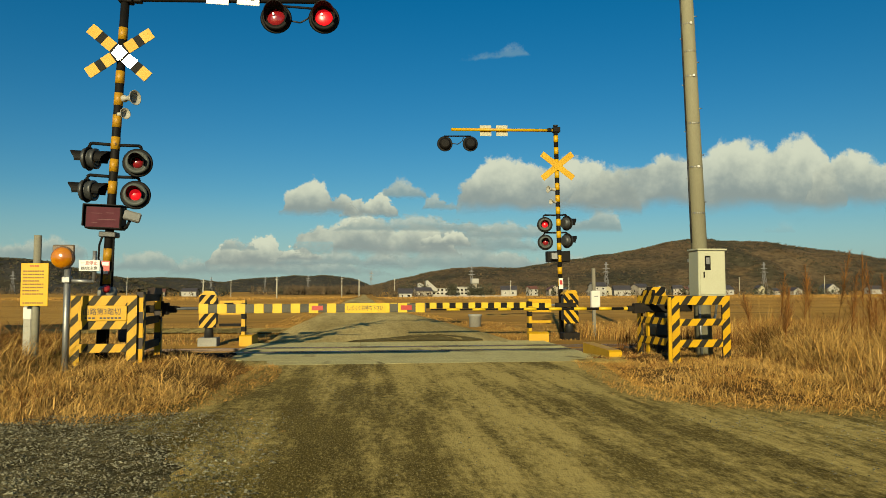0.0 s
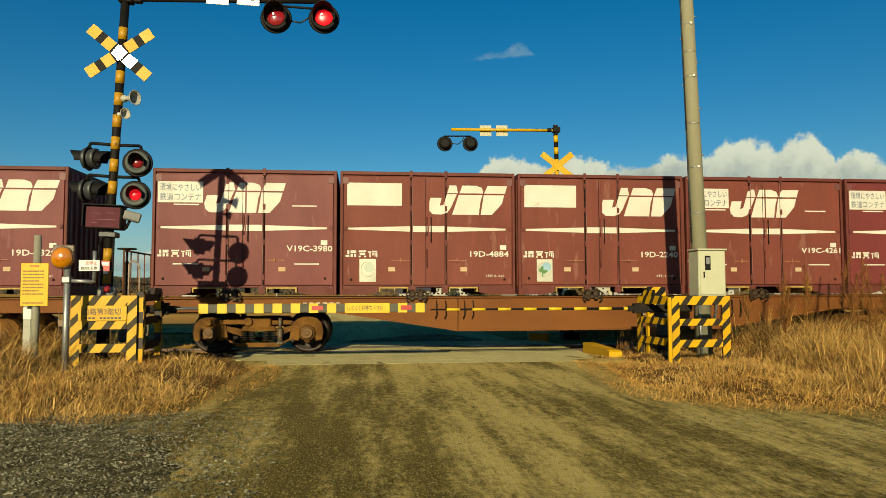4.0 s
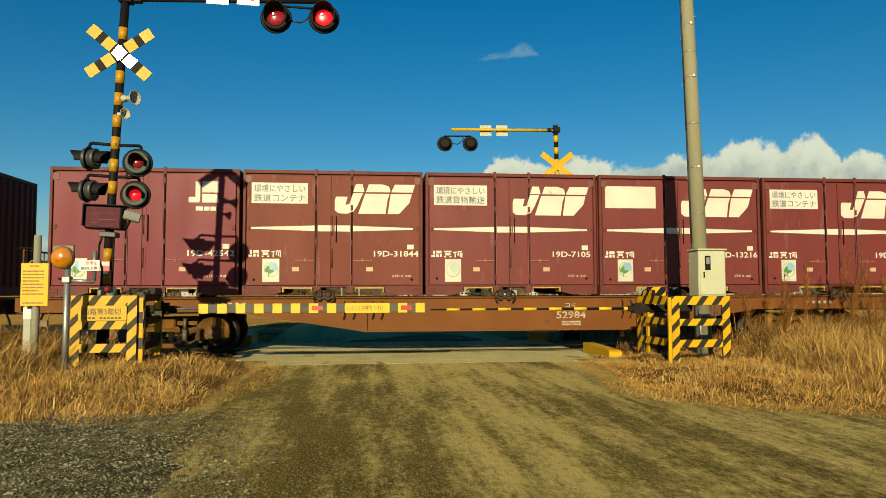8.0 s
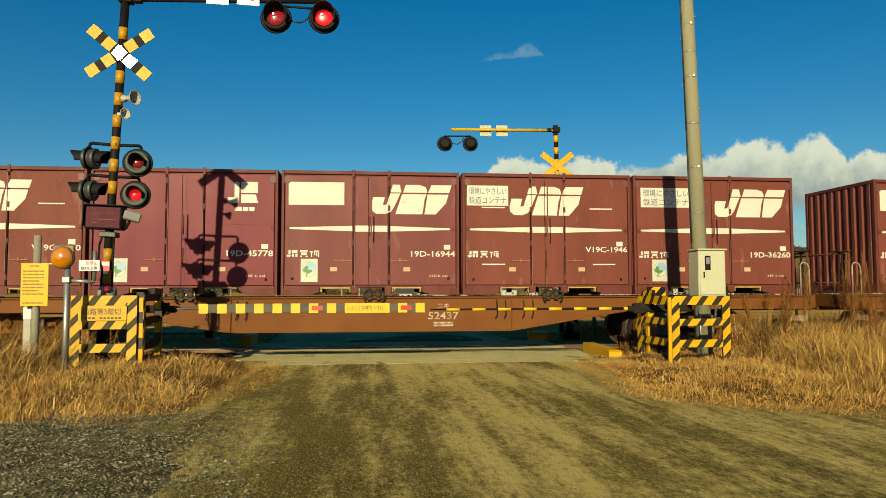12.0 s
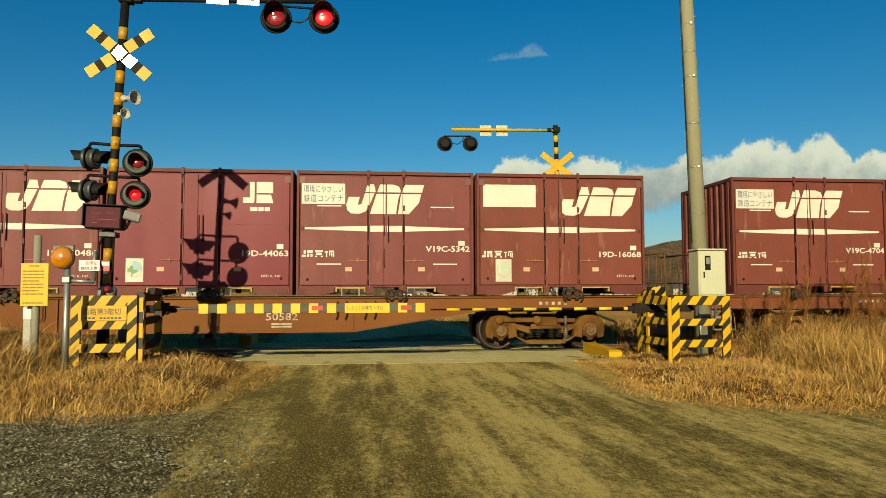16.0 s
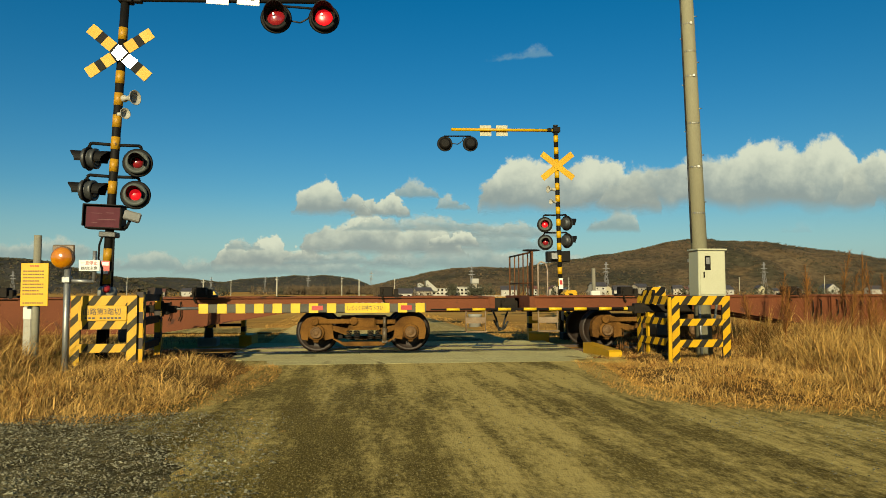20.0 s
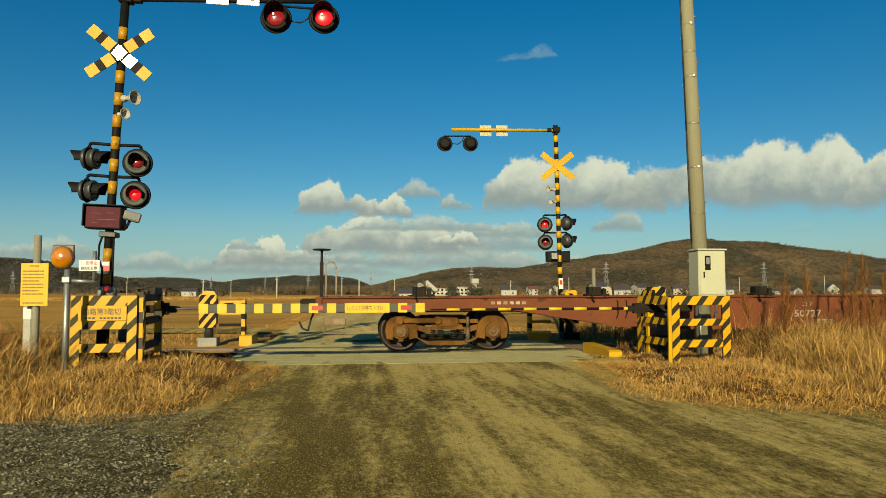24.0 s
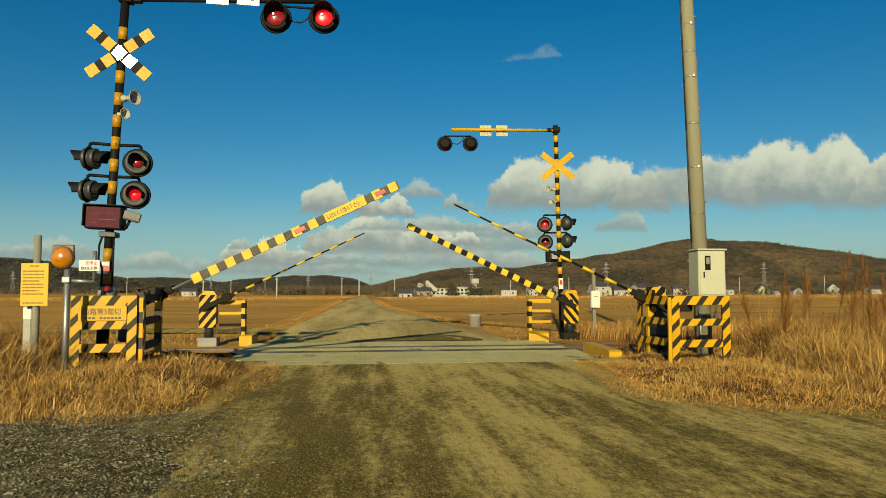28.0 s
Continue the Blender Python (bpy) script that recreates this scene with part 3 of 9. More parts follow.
def container_meshes():
    """Shared pieces of a 12-foot container; its origin is at the middle of its base."""
    d = {}
    hl, hw = CL / 2, CW / 2
    material_plate = mat("dull_maroon_corner_plate", (0.165, 0.038, 0.031), 0.6, grain=0.2)
    def fx(f):
        return -hl + CL * f
    for key, material in (("0", BOX_RED), ("1", BOX_FADED), ("2", BOX_CRIMSON)):
        # side walls with three panels, ribbed ends
        bm = bmesh.new()
        box(bm, -hl + 0.03, hl - 0.03, -hw + 0.05, hw - 0.05, 0.17, CH - 0.04)
        d["core" + key] = mesh_of("body", bm, material)
        for nm, a, b in (("left_panel", 0.02, 0.395), ("middle_door", 0.408, 0.592), ("right_panel", 0.605, 0.98)):
            bm = bmesh.new()
            box(bm, fx(a), fx(b), -hw + 0.012, -hw + 0.052, 0.2, CH - 0.1, 0.008)
            if nm != "middle_door":
                w = fx(b) - fx(a)
                box(bm, fx(a) + 0.04, fx(b) - 0.04, -hw + 0.007, -hw + 0.02, 1.40, 1.45)
            else:
                box(bm, fx(0.496), fx(0.504), -hw + 0.006, -hw + 0.02, 0.2, CH - 0.14)
            d[nm + key] = mesh_of(nm, bm, material)
        pts = [(-hw + 0.1, 0.0)]
        for k in range(9):
            y = -hw + 0.2 + k * (CW - 0.4) / 8
            pts += [(y - 0.07, 0.0), (y - 0.045, 0.03), (y + 0.045, 0.03), (y + 0.07, 0.0)]
        pts.append((hw - 0.1, 0.0))
        bm = bmesh.new()
        rows = [[bm.verts.new((px_, py_, z)) for py_, px_ in pts] for z in (0.19, CH - 0.09)]
        for k in range(len(pts) - 1):
            bm.faces.new((rows[0][k], rows[0][k + 1], rows[1][k + 1], rows[1][k]))
        d["ribs" + key] = mesh_of("end_wall", bm, material)
    d["post"] = mesh_of("corner_post", boxes([(-0.0275, 0.0275, -0.045, 0.045, 0.0, CH)], 0.006), BOX_TRIM)
    d["side_rail"] = mesh_of("top_rail", boxes([(-hl + 0.056, hl - 0.056, -0.025, 0.025, CH - 0.07, CH - 0.002)], 0.004), BOX_TRIM)
    bm = boxes([(-0.025, 0.025, -hw + 0.091, hw - 0.091, CH - 0.08, CH - 0.003)], 0.004)
    d["end_rail"] = mesh_of("end_rail", bm, BOX_TRIM)
    d["end_sill"] = mesh_of("end_sill", boxes([(-0.025, 0.025, -hw + 0.091, hw - 0.091, 0.0, 0.185)], 0.004), BOX_TRIM)
    d["bracket"] = mesh_of("door_bracket", boxes([(-0.03, 0.03, -hw - 0.012, -hw + 0.01, CH - 0.12, CH + 0.025)], 0.004), BOX_TRIM)
    bm = bmesh.new()
    # cut out for the fork pockets and, between them, for the lock on the wagon
    low = [(0.017, 0.0), (0.15, 0.0), (0.212, 0.055), (0.212, 0.15), (0.39, 0.15), (0.39, 0.035), (0.425, 0.035), (0.425, 0.155)]
    low += [(1 - f, z) for f, z in low[::-1]]
    slab(bm, [(fx(f), z) for f, z in low] + [(fx(0.983), 0.19), (fx(0.017), 0.19)], -0.028, 0.028)
    d["bottom_rail"] = mesh_of("bottom_rail", bm, BOX_TRIM)
    wpk = CL * 0.165
    bm = boxes([(0, 0.03, -hw - 0.002, -hw + 0.3, 0.06, 0.145), (wpk - 0.016, wpk, -hw + 0.004, -hw + 0.3, 0.06, 0.145), (0, wpk, -hw - 0.006, -hw + 0.3, 0.13, 0.158)])
    d["pocket"] = mesh_of("fork_pocket", bm, mat("dull_ochre_pocket_paint", (0.52, 0.34, 0.05), 0.7, col2=(0.3, 0.17, 0.05), scale=9, grain=0.3))
    d["line"] = mesh_of("data_bar", boxes([(-0.24, 0.24, -hw + 0.0075, -hw + 0.012, -0.012, 0.012)]), MARK_WHITE)
    d["bar"] = mesh_of("locking_bar", tubes([[(0, -hw + 0.004, 0.0), (0, -hw + 0.004, 0.38)]], 0.013, 6), BOX_TRIM)
    # dark strips make up for the weak shade in the door gaps
    GAP_BROWN = mat("dark_brown_door_gap", (0.03, 0.014, 0.011), 0.8, spec=0.1, grain=0.2)
    d["gap_strip"] = mesh_of("door_seal", boxes([(-0.010, 0.010, -hw + 0.009, -hw + 0.05, 0.15, CH - 0.09)]), GAP_BROWN)
    d["gap_strip_thin"] = mesh_of("door_seal", boxes([(-0.005, 0.005, -hw + 0.004, -hw + 0.02, 0.17, CH - 0.12)]), GAP_BROWN)
    d["door_edge"] = mesh_of("door_edge", boxes([(-0.005, 0.005, -hw - 0.004, -hw + 0.012, 0.16, CH - 0.1)], 0.0015), mat("pale_maroon_door_edge", (0.27, 0.09, 0.07), 0.6, grain=0.2))
    d["short_rod"] = mesh_of("lock_rod", tubes([[(0, -hw - 0.012, 0.0), (0, -hw - 0.012, 0.52)]], 0.011, 6), GAP_BROWN)
    d["corner_plate"] = mesh_of("corner_plate", boxes([(-0.06, 0.06, -hw + 0.004, -hw + 0.014, -0.07, 0.07)], 0.003), material_plate)
    d["plug"] = mesh_of("drain_plug", build(lathe, [(0.028, 0.0), (0.026, 0.01), (0.016, 0.014)], pose(0, -hw + 0.012, 0) @ Matrix.Rotation(radians(90), 4, "X"), 10), GAP_BROWN)
    d["side_lug"] = mesh_of("side_lug", boxes([(-0.03, 0.03, -hw - 0.006, -hw + 0.012, -0.04, 0.04)], 0.004), BOX_TRIM)
    rp = random.Random(4)
    touch_up = mat("pale_pink_touch_up_paint", (0.27, 0.13, 0.095), 0.7, spec=0.2, col2=(0.2, 0.08, 0.055), scale=5, grain=0.15, bump=0.02)
    d["patches"] = []
    for cx, cz, w, h in ((0.455, 0.95, 0.075, 0.3), (0.42, 1.62, 0.04, 0.14), (0.7, 2.32, 0.13, 0.035), (0.2, 2.34, 0.16, 0.03), (0.73, 1.52, 0.1, 0.03), (0.1, 0.62, 0.05, 0.09), (0.62, 1.6, 0.03, 0.12), (0.78, 0.72, 0.05, 0.12)):
        bm = bmesh.new()
        n_ = 9
        slab(bm, [(fx(cx) + w * 2.0 * (0.8 + 0.3 * rp.random()) * math.copysign(abs(math.cos(k * math.tau / n_)) ** 0.6, math.cos(k * math.tau / n_)), cz + h * (0.8 + 0.3 * rp.random()) * math.copysign(abs(math.sin(k * math.tau / n_)) ** 0.6, math.sin(k * math.tau / n_))) for k in range(n_)], -hw + 0.0105, -hw + 0.012)
        d["patches"].append(mesh_of("touch_up_patch", bm, touch_up))
    bm = bmesh.new()
    box(bm, -0.185, 0.185, -hw - 0.008, -hw + 0.012, 0.686, 0.704)
    box(bm, -0.016, 0.016, -hw - 0.014, -hw + 0.012, 0.662, 0.735)
    d["handle"] = mesh_of("door_handle", bm, mat("rust_stained_handle", (0.4, 0.15, 0.045), 0.7, col2=(0.2, 0.06, 0.03), scale=14, mix=0.8, grain=0.3))
    d["hinge"] = mesh_of("hinge", boxes([(-0.022, 0.022, -hw - 0.008, -hw + 0.012, 0.0, 0.11)], 0.004), BOX_TRIM)
    bm = boxes([(-0.075, 0.075, -hw - 0.004, -hw + 0.02, 0.0, 0.13)], 0.006)
    lathe(bm, [(0.035, 0.0), (0.03, 0.004)], pose(0, -hw - 0.004, 0.065) @ Matrix.Rotation(radians(90), 4, "X"), 10)
    d["fitting"] = mesh_of("corner_fitting", bm, BOX_TRIM)
    d["tag"] = mesh_of("small_plate", boxes([(-0.065, 0.065, -hw + 0.004, -hw + 0.012, 0, 0.095)]), MARK_WHITE)
    d["old_tag"] = mesh_of("small_plate", boxes([(-0.068, 0.068, -hw + 0.004, -hw + 0.012, 0, 0.085)]), mat("yellowed_pink_plate", (0.56, 0.36, 0.2), 0.6, spec=0.2, col2=(0.62, 0.5, 0.32), scale=0.7, grain=0.1, bump=0.0))
    d["tag_thin"] = mesh_of("data_bar", boxes([(-0.12, 0.12, -hw + 0.0075, -hw + 0.012, 0, 0.028)]), MARK_WHITE)
    # the long tapered stripe across the three panels
    bm = bmesh.new()
    y = -hw + 0.012
    for a, b, ta, tb in ((0.046, 0.393, 0.035, 0.11), (0.41, 0.59, 0.122, 0.122), (0.607, 0.945, 0.11, 0.035)):
        slab(bm, [(fx(a), 1.335 - ta * 0.5), (fx(b), 1.335 - tb * 0.5), (fx(b), 1.335 + tb * 0.5), (fx(a), 1.335 + ta * 0.5)], y - 0.004, y)
    d["stripe"] = mesh_of("white_stripe", bm, MARK_WHITE)
    # the slanted company mark, as plain blocks: a round-footed bar, a block with a soft corner, a stepped block
    def blocks(w, h):
        bm = bmesh.new()
        def sl(pts):
            slab(bm, [((px_ - 0.5) * w, pz_ * h) for px_, pz_ in pts], y - 0.004, y)
        sl([(0.03, 0.57), (0.17, 0.57), (0.145, 0.3), (0.19, 0.32), (0.235, 0.68), (0.235, 0.7), (0.36, 0.7), (0.29, 0.27), (0.245, 0.08), (0.17, 0.0), (0.06, 0.01), (0.012, 0.12), (0.0, 0.3)])
        sl([(0.24, 0.735), (0.27, 1.0), (0.355, 1.0), (0.375, 0.735)])
        sl([(0.395, 0.735), (0.43, 1.0), (0.6, 1.0), (0.675, 0.93), (0.695, 0.8), (0.69, 0.735)])
        sl([(0.3, 0.0), (0.385, 0.68), (0.685, 0.68), (0.66, 0.48), (0.635, 0.0)])
        sl([(0.705, 0.735), (0.75, 1.0), (1.0, 1.0), (0.97, 0.735)])
        sl([(0.66, 0.0), (0.7, 0.68), (0.96, 0.68), (0.93, 0.38), (0.8, 0.0)])
        return bm
    d["mark"] = mesh_of("white_slanted_mark", blocks(1.64, 0.6), MARK_WHITE)
    d["mark_small"] = mesh_of("white_slanted_mark", blocks(0.8, 0.27), MARK_WHITE)
    bm = bmesh.new()
    for p in ([(-0.3, 0.0), (-0.1, 0.0), (-0.08, 0.05), (-0.08, 0.42), (-0.17, 0.42), (-0.17, 0.11), (-0.3, 0.11)], [(-0.04, 0.2), (0.28, 0.2), (0.28, 0.42), (-0.04, 0.42)],
              [(-0.04, 0.0), (0.29, 0.0), (0.24, 0.17), (-0.04, 0.17)], [(-0.16, -0.16), (-0.02, -0.16), (-0.02, -0.08), (-0.16, -0.08)], [(0.0, -0.16), (0.1, -0.16), (0.1, -0.08), (0.0, -0.08)], [(0.12, -0.16), (0.22, -0.16), (0.22, -0.08), (0.12, -0.08)]):
        slab(bm, p, y - 0.004, y)
    d["mark_plain"] = mesh_of("white_company_mark", bm, MARK_WHITE)
    bm = bmesh.new()
    for a, b, lo_, hi_ in ((-0.31, -0.235, 0.0, 0.04), (-0.275, -0.235, 0.055, 0.13), (-0.21, -0.1, 0.075, 0.13), (-0.21, -0.165, 0.0, 0.06), (-0.14, -0.1, 0.0, 0.06),
                           (-0.05, 0.1, 0.098, 0.13), (-0.03, 0.08, 0.035, 0.085), (-0.05, -0.01, -0.005, 0.022), (0.06, 0.1, -0.005, 0.022),
                           (0.14, 0.205, 0.085, 0.112), (0.165, 0.188, -0.005, 0.08), (0.225, 0.32, 0.1, 0.125), (0.225, 0.25, 0.03, 0.09), (0.268, 0.29, 0.01, 0.09), (0.302, 0.325, -0.005, 0.09)):
        slab(bm, [(a, lo_), (b, lo_), (b, hi_), (a, hi_)], y - 0.004, y)
    d["company"] = mesh_of("white_lettering_bars", bm, MARK_WHITE)
    bm = bmesh.new()
    for k, (w, h) in enumerate(((0.03, 0.045), (0.035, 0.05), (0.035, 0.05), (0.012, 0.045), (0.035, 0.045), (0.012, 0.012), (0.032, 0.045), (0.045, 0.035), (0.02, 0.05))):
        slab(bm, [(-0.2 + k * 0.044, 0.0), (-0.2 + k * 0.044 + w * 0.8, 0.0), (-0.2 + k * 0.044 + w * 0.8, h), (-0.2 + k * 0.044, h)], y - 0.003, y)
    d["volume"] = mesh_of("white_lettering_bars", bm, FAINT)
    d["plate"] = mesh_of("white_panel", boxes([(-0.55, 0.55, y - 0.004, y, -0.23, 0.23)]), MARK_WHITE)
    d["sticker"] = mesh_of("sticker", boxes([(-0.165, 0.165, y - 0.004, y, 0, 0.46)]), mat("cream_sticker", (0.62, 0.62, 0.5), 0.5, grain=0.08, bump=0.0))
    def leaf(cx, cz, r):
        bm = bmesh.new()
        slab(bm, [(cx + r * math.cos(k * math.tau / 14), cz + r * math.sin(k * math.tau / 14)) for k in range(14)], y - 0.008, y - 0.004)
        return bm
    d["globe"] = mesh_of("sticker_print", leaf(0.035, 0.3, 0.1), SKY_INK)
    d["globe_old"] = mesh_of("sticker_print", leaf(0.03, 0.29, 0.1), mat("bleached_grey_green_print", (0.42, 0.5, 0.42), 0.5, col2=(0.5, 0.54, 0.42), scale=16, mix=0.9, grain=0.1, bump=0.0))
    bm = bmesh.new()
    for cx, cz, r in ((-0.075, 0.235, 0.05), (-0.02, 0.205, 0.045), (-0.055, 0.285, 0.035), (0.03, 0.215, 0.03)):
        slab(bm, [(cx + r * math.cos(k * math.tau / 10), cz + r * math.sin(k * math.tau / 10)) for k in range(10)], y - 0.011, y - 0.008)
    box(bm, -0.055, -0.035, y - 0.0105, y - 0.004, 0.1, 0.22)
    d["leaf"] = mesh_of("sticker_print", bm, GREEN_INK)
    bm = bmesh.new()
    for k in range(20):
        a, b = k * math.tau / 20, (k + 1) * math.tau / 20
        slab(bm, [(r * math.cos(c), 0.25 + 1.12 * r * math.sin(c)) for r, c in ((0.128, a), (0.138, a), (0.138, b), (0.128, b))], y - 0.007, y - 0.004)
    d["ring"] = mesh_of("sticker_ring", bm, FAINT)
    return d


def container(d, code, style, tone, number):
    hw = CW / 2
    def fx(f):
        return -CL / 2 + CL * f
    y = -hw + 0.012
    tones = {"0": "maroon", "1": "faded reddish-maroon", "2": "fresh crimson"}
    styles = {"s": "white slogan panel and slanted mark", "t": "white slogan panel and slanted mark", "b": "blank white panel and slanted mark",
              "p": "only a small white mark", "r": "blank white panel and small mark"}
    ob = root("freight_container", pose(0, 0, 0), tones[tone] + " freight container with " + styles[style], "container", "containers on the train")
    van = code.startswith("V")
    for key in ("core", "left_panel", "middle_door", "right_panel"):
        put({"core": "body"}.get(key, key), d[key + tone], ob)
    for s in (-1, 1):
        put("end_wall", d["ribs" + tone], ob, pose(s * (CL / 2 - 0.0295), 0, 0, 0, 0, 0 if s > 0 else 180))
        put("top_rail", d["side_rail"], ob, pose(0, s * (hw - 0.025), 0))
        put("bottom_rail", d["bottom_rail"], ob, pose(0, s * (hw - 0.032), 0))
        put("end_rail", d["end_rail"], ob, pose(s * (CL / 2 - 0.025), 0, 0))
        put("end_sill", d["end_sill"], ob, pose(s * (CL / 2 - 0.025), 0, 0))
        for q in (-1, 1):
            put("corner_post", d["post"], ob, pose(s * (CL / 2 - 0.0275), q * (hw - 0.045), 0))
    for f in (0.4, 0.6):
        put("door_bracket", d["bracket"], ob, pose(fx(f), 0, 0))
        for z in (0.3, 1.0, 1.7, 2.2):
            put("hinge", d["hinge"], ob, pose(fx(f), 0, z))
    for f in (0.4015, 0.5985):
        put("door_seal", d["gap_strip"], ob, pose(fx(f), 0, 0))
        put("door_edge", d["door_edge"], ob, pose(fx(f + (0.005 if f < 0.5 else -0.005)), 0, 0))
    put("door_seal", d["gap_strip_thin"], ob, pose(fx(0.483), 0, 0))
    put("lock_rod", d["short_rod"], ob, pose(fx(0.513), 0, 1.06))
    for f in (0.03, 0.97):
        put("corner_plate", d["corner_plate"], ob, pose(fx(f), 0, CH - 0.19))
        put("drain_plug", d["plug"], ob, pose(fx(0.5 + (f - 0.5) * 0.93), 0, 0.33 - 0.02 * (number % 2)))
        put("side_lug", d["side_lug"], ob, pose(fx(f), 0, 1.335))
    if number in (8, 9):
        for me in d["patches"]:
            put("touch_up_patch", me, ob, None, "pale patch of touch-up paint")
    for f in (0.035, 0.965):
        put("corner_fitting", d["fitting"], ob, pose(fx(f), 0, 0.0))
    put("fork_pocket", d["pocket"], ob, pose(fx(0.218), 0, 0))
    put("fork_pocket", d["pocket"], ob, pose(fx(0.782), 0, 0) @ Matrix.Diagonal((-1, 1, 1, 1)))
    for z in (0.55, 1.2):
        put("locking_bar", d["bar"], ob, pose(fx(0.49), 0, z))
    for f in (0.34, 0.66):
        put("door_handle", d["handle"], ob, pose(fx(f), 0, 0))
        put("small_plate", d["old_tag"], ob, pose(fx(0.29 if f < 0.5 else 0.7), 0, 0.475))
    put("small_plate", d["tag"], ob, pose(fx(0.93), 0, 0.92 if not van else 1.0))
    if not van:
        put("lettering_bars", d["volume"], ob, pose(fx(0.885), 0, 0.36))
    big = van and style == "s"
    if style != "p":
        put("lettering_bars", d["company"], ob, pose(fx(0.118), 0, 0.765))
    if style in "stb":
        put("white_stripe", d["stripe"], ob)
        put("slanted_mark", d["mark"], ob, pose(fx(0.496 if big else 0.727), 0, 1.635) @ Matrix.Diagonal((0.96 if big else 1, 1, 1, 1)))
        if style == "b":
            put("white_panel", d["plate"], ob, pose(fx(0.193), 0, 2.035))
        else:
            k = 0.78 if big else 1.0
            panel = put("slogan_panel", d["plate"], ob, pose(fx(0.148 if big else 0.2), 0, 2.035) @ Matrix.Diagonal((k, 1, 0.9, 1)))
            letters("slogan", "環境にやさしい", 1.0, 0.17, BLUE_INK, panel, 0, y - 0.007, 0.105)
            letters("slogan", "鉄道コンテナ" if style == "s" else "鉄道貨物輸送", 1.0, 0.17, BLUE_INK, panel, 0, y - 0.007, -0.105)
        if big:
            for f, z in ((0.18, 1.79), (0.82, 1.78), (0.18, 0.62), (0.835, 0.62)):
                put("data_bar", d["line"], ob, pose(fx(f), 0, z))
    elif style == "p":
        put("company_mark", d["mark_plain"], ob, pose(fx(0.81), 0, 1.83))
    else:
        put("white_panel", d["plate"], ob, pose(fx(0.19), 0, 2.0))
        put("slanted_mark", d["mark_small"], ob, pose(fx(0.82), 0, 1.92))
    if not van:
        st = put("sticker", d["sticker"], ob, pose(fx(0.155), 0, 0.265))
        old = (number * 5) % 3 == 0
        put("print", d["globe_old" if old else "globe"], st)
        put("print_ring", d["ring"], st)
        if not old:
            put("print", d["leaf"], st)
    letters("container_code", code, 0.9 if len(code) > 8 else 0.8, 0.12, MARK_WHITE, ob, fx(0.85), y - 0.004, 0.93 if van else 0.83)
    return ob


# a bogie flat wagon; its origin is at its middle on rail level, y = 0 at the track's middle
WL = 20.4 * SX
BOGIE_AT = 7.06 * SX


def wheelset(material, r=0.42):
    bm = bmesh.new()
    for s in (-1, 1):
        m = Matrix.Translation((0, s * GAUGE * 1.05, 0)) @ Matrix.Rotation(radians(-90 * s), 4, "X")
        lathe(bm, [(0.06, -0.1), (0.1, -0.07), (0.12, -0.05), (r - 0.06, -0.035), (r - 0.05, -0.065), (r + 0.025, -0.065), (r + 0.02, -0.035), (r, -0.03), (r - 0.008, 0.065), (r - 0.06, 0.065), (r - 0.07, 0.03), (0.13, 0.045), (0.1, 0.09)], m, 24)
        for k in range(5):
            a = k * math.tau / 5
            box(bm, math.cos(a) * 0.22 - 0.025, math.cos(a) * 0.22 + 0.025, s * 0.585, s * 0.6, math.sin(a) * 0.22 - 0.025, math.sin(a) * 0.22 + 0.025)
    tube(bm, (0, -0.9, 0), (0, 0.9, 0), 0.065, 10)
    return mesh_of("wheelset", bm, material)


